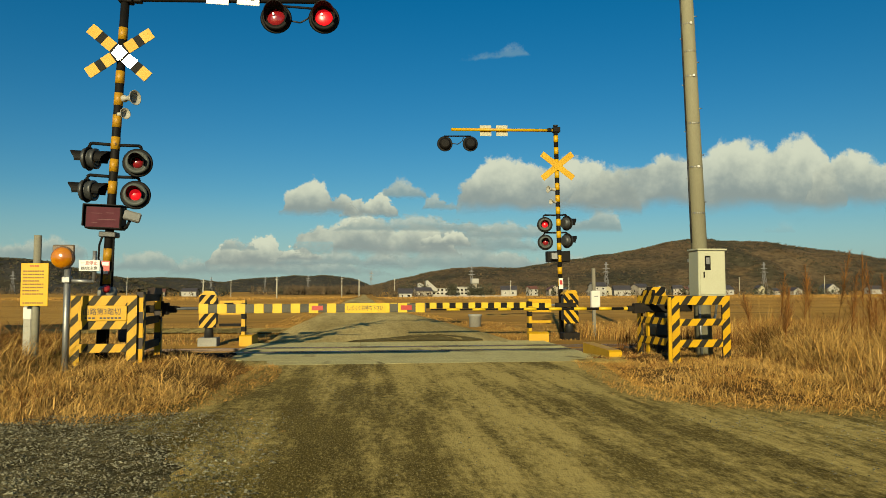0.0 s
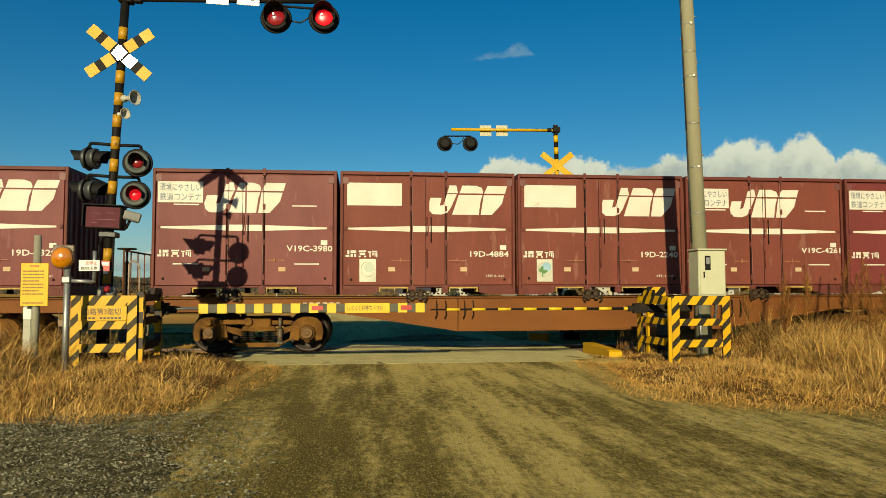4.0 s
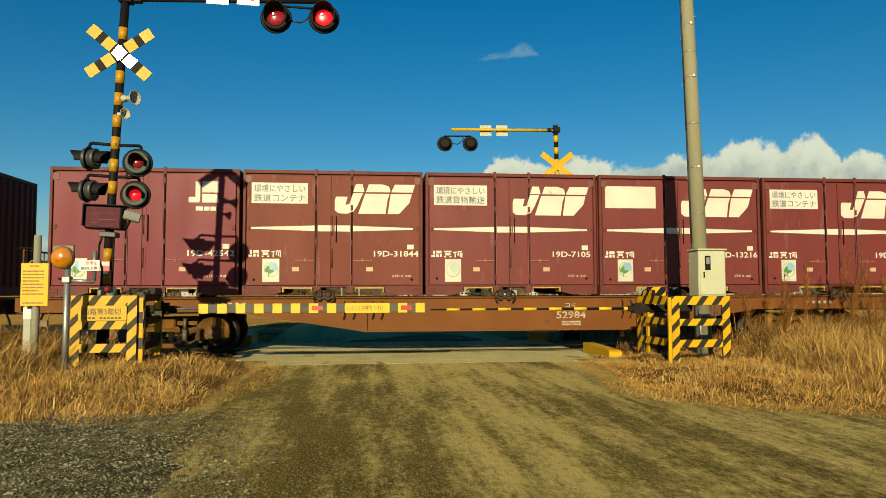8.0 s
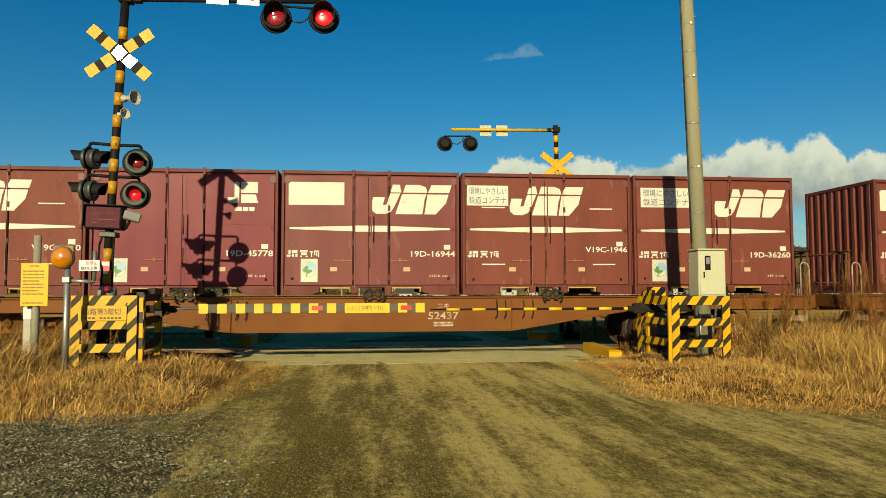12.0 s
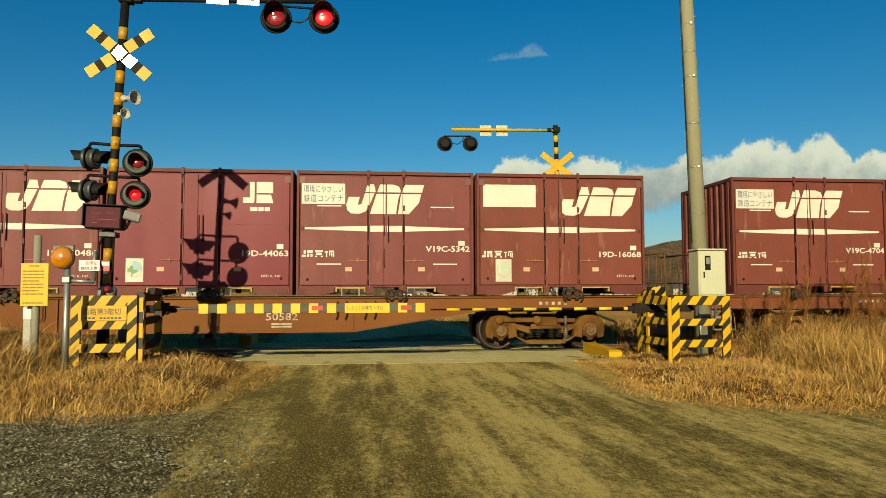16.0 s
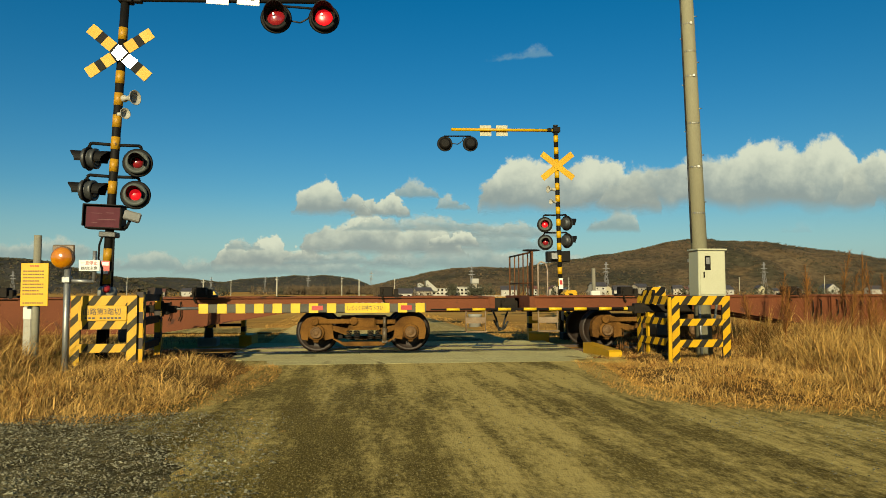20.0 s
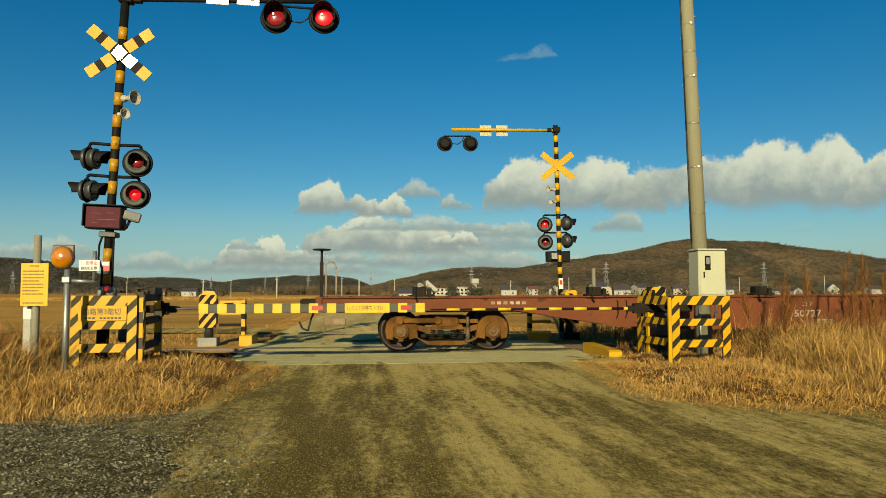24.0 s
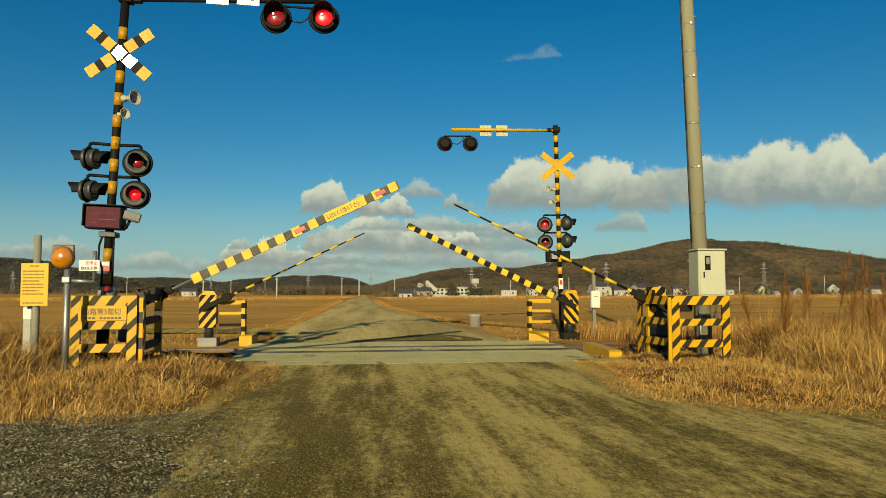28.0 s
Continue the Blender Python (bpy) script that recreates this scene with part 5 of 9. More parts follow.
    slab_x(bm, [(-CWD + 0.03, 3.53), (-CWD + 0.12, 3.66), (-0.7, 3.74), (0.7, 3.74), (CWD - 0.12, 3.66), (CWD - 0.03, 3.53)], C0 * k + 0.05, C1 * k - 0.38)
    part("cab_roof", bm, LOCO_GREY, ob)
    fr = [(8.46, 8.5), (9.04, 9.075), (9.62, 9.655), (10.23, 10.27)]
    part("window_frame", boxes([(a * k, b * k, -CWD - 0.02, -CWD + 0.01, 2.8, 3.5) for a, b in fr] + [(8.46 * k, 10.27 * k, -CWD - 0.021, -CWD + 0.01, 2.78, 2.82), (8.46 * k, 10.27 * k, -CWD - 0.021, -CWD + 0.01, 3.47, 3.51)]), WHITE, ob)
    for (a, b), (c, e) in zip(fr, fr[1:]):
        part("window_pane", boxes([(b * k, c * k, -CWD - 0.008, -CWD + 0.004, 2.82, 3.47)]), GLASS, ob, "dark cab window pane")
    for x, s in ((C0, -1), (C1 - 0.2475 / k, 1)):
        for y in (-0.6, 0.0, 0.6):
            part("end_window", boxes([(x * k + s * 0.012 - 0.01, x * k + s * 0.012 + 0.01, y - 0.25, y + 0.25, 2.96, 3.45)], 0.006), GLASS, ob)
    # corner windows and doors on the slanted cab corners
    for x0, x1, y0, y1 in ((C0 * k, C0 * k + 0.3, -0.95, -CWD), (C1 * k - 0.45, C1 * k - 0.2475, -CWD, -0.8375)):
        def corner(t, out):
            dx, dy = x1 - x0, y1 - y0
            n_ = math.hypot(dx, dy)
            return (x0 + dx * t + dy / n_ * out, y0 + dy * t - dx / n_ * out)
        for nm, z0, z1, t0, t1, out, material in (("corner_window_frame", 2.7, 3.5, 0.12, 0.88, 0.008, DARK_STEEL), ("corner_window", 2.76, 3.44, 0.2, 0.8, 0.014, GLASS)):
            bm = bmesh.new()
            pa, pb, pc, pd = corner(t0, out), corner(t1, out), corner(t1, -0.01), corner(t0, -0.01)
            lo_ = [bm.verts.new((*q, z0)) for q in (pa, pb, pc, pd)]
            hi_ = [bm.verts.new((*q, z1)) for q in (pa, pb, pc, pd)]
            bm.faces.new(hi_)
            bm.faces.new(lo_)
            for i in range(4):
                bm.faces.new((lo_[i], lo_[(i + 1) % 4], hi_[(i + 1) % 4], hi_[i]))
            part(nm, bm, material, ob)
    # shade of the door recess is put into a darker red
    part("cab_door", boxes([(C1 * k - 0.46, C1 * k + 0.05, -0.86, -0.8, 1.29, 2.66)], 0.008), mat("recess_shade_red", (0.12, 0.006, 0.004), 0.6, spec=0.1), ob, "recessed red cab door with its shade in the paint")
    # exhaust stack and roof vents
    stack = boxes([(7.62 * k, 8.18 * k, -0.05, 0.5, 2.9, 3.86)], 0.09)
    box(stack, 7.6 * k, 8.2 * k, -0.07, 0.52, 3.8, 3.85, 0.015)
    part("exhaust_stack", stack, LOCO_GREY, ob, "tall grey exhaust stack")
    bm = bmesh.new()
    lathe(bm, [(0.29, 2.9), (0.28, 3.8), (0.3, 3.81), (0.3, 3.9), (0.24, 3.9), (0.24, 3.7)], Matrix.Translation((10.75 * k, 0.45, 0)), 20)
    part("exhaust_pipe", bm, LOCO_GREY, ob)
    for x, w in ((8.42, 0.3), (9.72, 0.2)):
        part("roof_vent", boxes([(x * k - w, x * k + w, -0.7, 0.3, 3.66, 3.93)], 0.03), DARK_STEEL, ob)
    # round clear-view screen in the slanted corner window
    ring_at = Matrix.Translation((C0 * k + 0.13, -1.21, 3.2)) @ Matrix.Rotation(radians(-57.5), 4, "Z")
    bm = build(run, [tuple(ring_at @ Vector((0.13 * math.cos(a * math.tau / 16), 0, 0.13 * math.sin(a * math.tau / 16)))) for a in range(17)], 0.014, 6)
    part("clear_view_screen", bm, WHITE, ob, "round white clear-view screen")
    # ladder at the leading platform
    for x in (13.2, 13.42):
        part("ladder_rail", tubes([[(x * k, -1.29, 0.4), (x * k, -1.29, 1.75), (x * k - 0.05, -1.29, 1.98)]], 0.018), WHITE, ob)
    for i in range(5):
        part("rung", tubes([[(13.2 * k, -1.29, 0.55 + i * 0.27), (13.42 * k, -1.29, 0.55 + i * 0.27)]], 0.014), WHITE, ob)
    # sill band and frame
    part("sill_band", boxes([(0.9 * k, 12.85 * k, -1.39, 1.39, 1.08, 1.285)], 0.012), LOCO_CREAM, ob)
    part("underframe", boxes([(0.5 * k, 13.3 * k, -1.2, 1.2, 0.88, 1.08)], 0.01), GREASE, ob)
    part("fuel_tank", boxes([(5.6 * k, 8.6 * k, -1.25, 1.25, 0.16, 0.9)], 0.03), GREASE, ob)
    part("battery_box", boxes([(8.75 * k, 9.0 * k, -1.28, -0.7, 0.55, 0.9)], 0.02), STEEL, ob)
    part("sand_box", boxes([(10.05 * k, 10.25 * k, -1.3, -0.8, 0.62, 0.86)], 0.02), mat("pale_grey_sand_box", (0.45, 0.44, 0.4), 0.6), ob)
    for x in (0.95, 1.35, 1.85, 2.35, 2.85):
        bm = bmesh.new()
        lathe(bm, [(0.02, 0.0), (0.03, 0.02), (0.03, 0.06), (0.018, 0.075)], Matrix.Translation((x * k, -W - 0.02, 2.74)), 10)
        part("latch", bm, DARK_STEEL, ob)
    for x in (1.3, 2.4, 3.6, 4.9, 5.4, 6.5, 11.2, 12.0):
        bm = bmesh.new()
        run(bm, [(x * k - 0.09, -0.7, 2.94), (x * k - 0.06, -0.7, 3.02), (x * k + 0.06, -0.7, 3.02), (x * k + 0.09, -0.7, 2.94)], 0.014, 6)
        part("lifting_eye", bm, LOCO_GREY, ob)
    for i, (x0, x1, z0, z1) in enumerate(((0.9, 1.35, 0.62, 0.86), (5.35, 5.6, 0.5, 0.88), (9.1, 9.5, 0.42, 0.84), (11.05, 11.4, 0.6, 0.88), (12.75, 13.0, 0.5, 0.86))):
        part("equipment_box", boxes([(x0 * k, x1 * k, -1.22, -0.75, z0, z1)], 0.02), DARK_STEEL if i % 2 else GREASE, ob)
    for i, (x, z, w, h) in enumerate(((9.75, 0.5, 0.3, 0.3), (10.9, 0.28, 0.24, 0.26), (11.55, 0.34, 0.2, 0.4), (11.9, 0.55, 0.16, 0.3), (12.6, 0.3, 0.5, 0.12), (9.3, 0.2, 0.2, 0.2), (4.1, 0.3, 0.3, 0.4), (2.6, 0.26, 0.24, 0.3), (1.2, 0.25, 0.4, 0.2))):
        bracket = part("hanger_bracket", boxes([(x * k - w / 2, x * k + w / 2, -1.2, -1.04, z, z + h), (x * k - 0.03, x * k + 0.03, -1.16, -1.08, z + h - 0.01, 0.9)], 0.012), (GREASE, HEAD_GREY, RUST)[i % 3], ob)
        part("bolt", build(tube, (x * k, -1.2, z + h / 2), (x * k, -1.225, z + h / 2), 0.03, 8), STEEL, bracket)
    for x, r, z in ((9.55, 0.11, 0.62), (11.3, 0.08, 0.46), (3.9, 0.12, 0.6)):
        part("air_reservoir", build(tube, (x * k - 0.16, -1.12, z), (x * k + 0.16, -1.12, z), r, 14), HEAD_GREY, ob)
    for z, a, b in ((0.84, 0.8, 5.4), (0.74, 9.2, 13.0), (0.8, 5.4, 9.0)):
        part("air_pipe", tubes([[(a * k, -1.24, z), ((a + b) / 2 * k, -1.24, z - 0.05), (b * k, -1.24, z)]], 0.02), GREASE, ob)
    for x, z, w in ((8.5, 1.15, 0.1), (9.3, 1.15, 0.09), (11.6, 1.15, 0.1), (12.85, 1.15, 0.12), (1.2, 1.15, 0.14), (2.6, 1.15, 0.24), (5.9, 1.15, 0.12)):
        part("stencil_bar", boxes([(x * k - w / 2, x * k + w / 2, -1.394, -1.39, z, z + 0.05)]), STENCIL, ob)
    part("drain_sign_plate", boxes([(12.0 * k, 12.5 * k, -1.25, -1.21, 0.9, 1.03)], 0.005), BLACK, ob)
    for i in range(4):
        part("drain_sign_bar", boxes([(12.06 * k + i * 0.1, 12.06 * k + i * 0.1 + 0.06, -1.254, -1.25, 0.935, 0.995)]), WHITE, ob)
    # end platforms
    for x0, x1, s in ((0.1, 0.72, -1), (13.0, 13.65, 1)):
        part("end_platform", boxes([(x0 * k, x1 * k, -1.3, 1.3, 0.98, 1.06)], 0.01), GREASE, ob)
        e = x0 if s < 0 else x1
        part("buffer_beam", boxes([(e * k - 0.05, e * k + 0.05, -1.3, 1.3, 0.62, 1.0)], 0.01), GREASE, ob)
        part("snow_plough", build(slab_x, [(-1.2, 0.12), (1.2, 0.12), (1.2, 0.5), (-1.2, 0.5)], e * k - 0.12, e * k - 0.02), GREASE, ob)
        part("stair_rail", tubes([[(e * k - s * 0.5, -1.26, 0.95), (e * k - s * 0.22, -1.26, 1.9), (e * k, -1.26, 1.92), (e * k - s * 0.03, -1.26, 1.06)]], 0.024), WHITE, ob, "white steel stair rail")
        part("handrail", tubes([[(e * k, -1.25, 1.06), (e * k, -1.25, 1.75), (e * k, -0.75, 1.75), (e * k, -0.75, 1.06)]], 0.022), WHITE, ob, "white steel handrail")
        part("handrail", tubes([[(e * k, 0.75, 1.06), (e * k, 0.75, 1.9), (e * k, 1.25, 1.9), (e * k, 1.25, 1.06)]], 0.022), WHITE, ob, "white steel handrail")
        for xx in (e * k, (x0 + x1) / 2 * k + 0.25):
            part("step_hanger", tubes([[(xx, -1.27, 0.3), (xx, -1.27, 1.0)]], 0.018), WHITE, ob)
        for z in (0.3, 0.6, 0.85):
            part("step", boxes([(x0 * k, x1 * k, -1.34, -1.1, z, z + 0.03)]), WHITE, ob)
        part("shunter_board", boxes([(e * k - 0.03, e * k + 0.03, -1.0, -0.86, 1.5, 1.95)], 0.01), WHITE, ob)
        part("coupler", build(box, e * k - 0.05 if s > 0 else 0.0, e * k + 0.33 if s > 0 else e * k, -0.14, 0.14, 0.72, 1.0, 0.03), GREASE, ob)
        part("brake_hose", tubes([[(e * k + s * 0.06, -0.6, 0.8), (e * k + s * 0.16, -0.6, 0.6), (e * k + s * 0.18, -0.6, 0.4), (e * k + s * 0.1, -0.6, 0.35)]], 0.022), RUBBER, ob)
    # grab rails along the hoods
    for a, b, z in ((1.0, 1.56, 2.2), (10.42, 10.85, 2.18), (12.5, 12.98, 2.16)):
        part("grab_rail", tubes([[(a * k, -W - 0.05, 1.3), (a * k, -W - 0.05, z - 0.05), (a * k + 0.05, -W - 0.05, z), (b * k - 0.05, -W - 0.05, z), (b * k, -W - 0.05, z - 0.05), (b * k, -W - 0.05, 1.3)]], 0.02), WHITE, ob, "white grab rail")
    for x, z, w, h in ((8.64, 2.46, 0.13, 0.15), (8.83, 2.46, 0.13, 0.15)):
        part("class_plate", boxes([(x * k - w / 2, x * k + w / 2, -CWD - 0.012, -CWD, z - 0.0, z + h)]), WHITE if x > 8.7 else BLACK, ob)
    part("class_plate_red", boxes([(8.83 * k - 0.04, 8.83 * k + 0.04, -CWD - 0.016, -CWD, 2.485, 2.585)]), RED_SIGN, ob)
    part("number_bars", boxes([(9.33 * k + i * 0.088 + (0.03 if i > 1 else 0) + (0.05 if i > 3 else 0), 9.33 * k + i * 0.088 + 0.062 + (0.03 if i > 1 else 0) + (0.05 if i > 3 else 0), -CWD - 0.012, -CWD, 2.03, 2.145) for i in range(8)]), LOCO_CREAM, ob, "cream number characters")
    part("works_plate", boxes([(10.0 * k - 0.13, 10.0 * k + 0.13, -CWD - 0.008, -CWD, 1.6, 1.79)]), RED_SIGN, ob)
    part("works_plate_bars", boxes([(10.0 * k - 0.11, 10.0 * k + 0.11, -CWD - 0.012, -CWD - 0.008, 1.62 + j * 0.06, 1.65 + j * 0.06) for j in range(3)]), WHITE, ob)
    # square headlamps on the corners of the hood ends
    for x, q in ((0.62 * k, -1), (13.0 * k, 1)):
        for y in (-0.92, 0.92):
            case = part("headlamp", boxes([(min(x, x + q * 0.045), max(x, x + q * 0.045), y - 0.15, y + 0.15, 2.47, 2.79)], 0.02), SIGN_WHITE, ob, "white square headlamp case")
            part("lens", boxes([(x + q * 0.045 - 0.01, x + q * 0.045 + 0.01, y - 0.1, y + 0.1, 2.52, 2.74)], 0.004), GLASS, case)
    # bogies: three axles under the long hood, two under the short one
    ws = wheelset(GREASE, 0.43)
    spring = bmesh.new()
    for j in range(9):
        lathe(spring, [(0.06, 0.0), (0.09, 0.008), (0.09, 0.02), (0.06, 0.028)], Matrix.Translation((0, 0, 0.38 + j * 0.05)), 10)
    spring = mesh_of("coil_spring", spring, mat("oily_brown_spring", (0.09, 0.065, 0.045), 0.55, grain=0.3))
    axle = bmesh.new()
    slab(axle, [(-0.36, 0.3), (0.36, 0.3), (0.33, 0.42), (0.17, 0.66), (-0.17, 0.66), (-0.33, 0.42)], -0.98, -0.84)
    box(axle, -0.14, 0.14, -1.0, -0.8, 0.28, 0.62, 0.03)
    slab(axle, [(-0.34, 0.24), (0.34, 0.24), (0.34, 0.29), (-0.34, 0.29)], -1.03, -0.9)
    lathe(axle, [(0.1, 0.0), (0.1, 0.05), (0.04, 0.075)], Matrix.Translation((0, -1.0, 0.43)) @ Matrix.Rotation(radians(90), 4, "X"), 14)
    axle = mesh_of("axle_box", axle, mat("grey_oily_casting", (0.06, 0.05, 0.034), 0.6, col2=(0.03, 0.025, 0.018), scale=7, mix=0.8, grain=0.3))
    wheels = []
    for xs in ((1.88, 3.3, 5.15), (10.3, 12.3)):
        mid = (xs[0] + xs[-1]) / 2 * k
        L = (xs[-1] - xs[0]) / 2 * k + 0.55
        bm = boxes([(-L, L, -0.92, -0.82, 0.46, 0.6), (-L, L, 0.82, 0.92, 0.46, 0.6), (-0.2, 0.2, -0.95, 0.95, 0.5, 0.85), (-L, -L + 0.1, -0.9, 0.9, 0.46, 0.6), (L - 0.1, L, -0.9, 0.9, 0.46, 0.6)], 0.02)
        bogie = part("bogie", bm, GREASE, ob, "oily black locomotive bogie", pose(mid, 0, RAIL_Z))
        for x in xs:
            w = put("wheelset", ws, bogie, pose(x * k - mid, 0, 0.43))
            wheels.append((w, x * k - mid, mid))
            put("axle_box", axle, bogie, pose(x * k - mid, 0, 0))
            for dx in (-0.42, 0.42):
                put("coil_spring", spring, bogie, pose(x * k - mid + dx, -0.97, 0))
            part("brake_shoe", boxes([(x * k - mid + 0.46, x * k - mid + 0.54, -0.62, -0.45, 0.25, 0.62)], 0.02), GREASE, bogie)
        part("brake_rod", tubes([[(-L + 0.1, -1.02, 0.66), (L - 0.2, -1.02, 0.62)], [(-L + 0.3, -1.0, 0.3), (L - 0.3, -1.0, 0.26)]], 0.025), GREASE, bogie)
    return ob, wheels


LOCO, LOCO_WHEELS = locomotive()
CM = container_meshes()
WM = wagon_meshes()
# how far the load of each wagon sits behind its middle
LOAD_SHIFT = (0.02, 0.11, -0.18, -0.38, 0.06, -0.3, 0.19)
WAGONS, BOXES = [], []
for wi in range(10):
    WAGONS.append(wagon(WM, wi, "1" if wi in (5, 7, 8, 9) else "0", wi > 6))
    if wi < 7:
        for ci in range(5):
            c = container(CM, CODES[wi][ci], LOOKS[wi][ci], TONES[wi][ci], wi * 5 + ci)
            BOXES.append((c, (wi * 20.4 + 10.2 + (ci - 2) * 3.785 + LOAD_SHIFT[wi]) * SX))


# ---- crossing signals ----
def head_meshes():
    d = {}
    fwd = Matrix.Rotation(radians(90), 4, "X")          # local z to -y
    bm = bmesh.new()
    lathe(bm, [(0.20, -0.015), (0.215, 0.0), (0.20, 0.012)], fwd, 24)
    d["plate"] = mesh_of("backplate", bm, BLACK)
    bm = bmesh.new()
    lathe(bm, [(0.10, -0.14), (0.15, -0.1), (0.165, 0.0), (0.18, 0.03), (0.18, 0.07), (0.165, 0.08), (0.125, 0.075), (0.12, 0.03)], fwd, 24)
    d["casing"] = mesh_of("casing", bm, HEAD_GREY)
    d["hooded"] = d["casing"].copy()
    d["hooded"].materials[0] = BLACK
    bm = bmesh.new()
    lathe(bm, [(0.10, -0.14), (0.15, -0.1), (0.16, 0.0), (0.17, 0.03), (0.172, 0.06), (0.16, 0.085), (0.13, 0.085), (0.1, 0.055), (0.085, 0.03)], fwd, 24)
    d["bowl"] = mesh_of("casing", bm, mat("olive_grey_signal_bowl", (0.095, 0.108, 0.1), 0.55, spec=0.2, col2=(0.06, 0.068, 0.062), scale=6, grain=0.15))
    bm = bmesh.new()
    n = 14
    rows = []
    for k in range(n + 1):
        a = radians(-25 + 230 * k / n)
        reach = 0.13 + 0.13 * max(0.0, math.sin(a))
        rows.append([bm.verts.new((r * math.cos(a), y, r * math.sin(a))) for r, y in ((0.135, -0.07), (0.142, -0.07 - reach), (0.134, -0.07 - reach), (0.127, -0.07))])
    for p, q in zip(rows, rows[1:]):
        for i in range(4):
            bm.faces.new((p[i], q[i], q[(i + 1) % 4], p[(i + 1) % 4]))
    bm.faces.new(rows[0])
    bm.faces.new(rows[-1][::-1])
    d["visor"] = mesh_of("visor", bm, BLACK)
    for key, material in (("dim", RED_LENS), ("lit", RED_LIT)):
        bm = bmesh.new()
        lathe(bm, [(0.118, 0.03), (0.108, 0.034), (0.104, 0.05), (0.08, 0.068), (0.045, 0.08), (0.012, 0.084)], fwd, 20)
        d[key] = mesh_of("lens", bm, material)
    # small glowing dot painted as a glint on the overhead lenses
    bm = bmesh.new()
    lathe(bm, [(0.018, 0.0), (0.012, 0.012)], Matrix.Translation((-0.03, -0.09, 0.03)) @ fwd, 8)
    d["glint"] = mesh_of("lamp_point", bm, GLINT)
    return d


HM = head_meshes()


def signal_head(parent, x, y, z, yaw, lit, scale=1.0, double=False, bowl=False, hooded=False):
    m = pose(x, y, z, 0, 0, yaw) @ Matrix.Diagonal((scale, scale, scale, 1))
    h = put("signal_head", HM["plate"], parent, m, "round dark warning light with a red lens")
    put("casing", HM["bowl" if bowl else "hooded" if hooded else "casing"], h)
    small = Matrix.Diagonal((0.78, 0.8, 0.78, 1)) if bowl else Matrix.Diagonal((1.12, 0.8, 1.12, 1)) if hooded else None
    put("visor", HM["visor"], h, small)
    put("lens", HM["lit" if lit else "dim"], h, small, "glowing red lens" if lit else "dark red lens")
    if double:
        back = Matrix.Rotation(math.pi, 4, "Z") @ Matrix.Translation((0, -0.06, 0))
        put("casing", HM["casing"], h, back)
        put("visor", HM["visor"], h, back)
        put("lens", HM["dim"], h, back)
    return h


def saltire(parent, z, y, face):
    """The crossed boards: yellow with black bands on the road side, plain yellow behind."""
    for a in (38, -38):
        m = pose(0, y - (0.014 if a < 0 else 0), z) @ Matrix.Rotation(radians(-a), 4, "Y")
        b = part("cross_board", boxes([(-0.56, 0.56, -0.006, 0.006, -0.085, 0.085)], 0.003), YELLOW if face > 0 else BLACK, parent, "", m)
        if face < 0:
            # mirror metal at the centre and lower right stands in for sun glare
            for u0, u1 in ((-0.56, -0.39), (-0.28, -0.12), (-0.085, 0.085), (0.12, 0.28), (0.39, 0.56)):
                part("yellow_band", boxes([(u0, u1, -0.011, -0.005, -0.085, 0.085)]), GLARE_METAL if abs(u0 + u1) < 0.2 or (a < 0 and 0.1 < u0 < 0.2) else REFLECT, b)


def horn(parent, x, y, z, yaw, s):
    bm = bmesh.new()
    m = pose(x, y, z, 0, 0, yaw) @ Matrix.Rotation(radians(90), 4, "X")
    lathe(bm, [(0.05, -0.14), (0.055, -0.06), (0.03, -0.02), (0.045, 0.04), (0.08, 0.11), (0.115, 0.15), (0.105, 0.15), (0.04, 0.05)], m @ Matrix.Diagonal((s, s, s, 1)), 14)
    h = part("horn_speaker", bm, SPEAKER, parent, "cream horn loudspeaker")
    part("bracket", tubes([[(0.0, 0, z), (x, y, z)]], 0.018), DARK_STEEL, h)


PLATE_BACK = mat("dull_cream_plate_back", (0.55, 0.52, 0.36), 0.6, col2=(0.42, 0.4, 0.26), grain=0.1, bump=0.0)
BAND_YELLOW = mat("worn_yellow_band", (0.55, 0.29, 0.012), 0.5, spec=0.3, col2=(0.4, 0.2, 0.02), scale=5, grain=0.2, bump=0.03, spots=(0.16, 0.1, 0.04), spot_scale=14, spot_at=0.6)


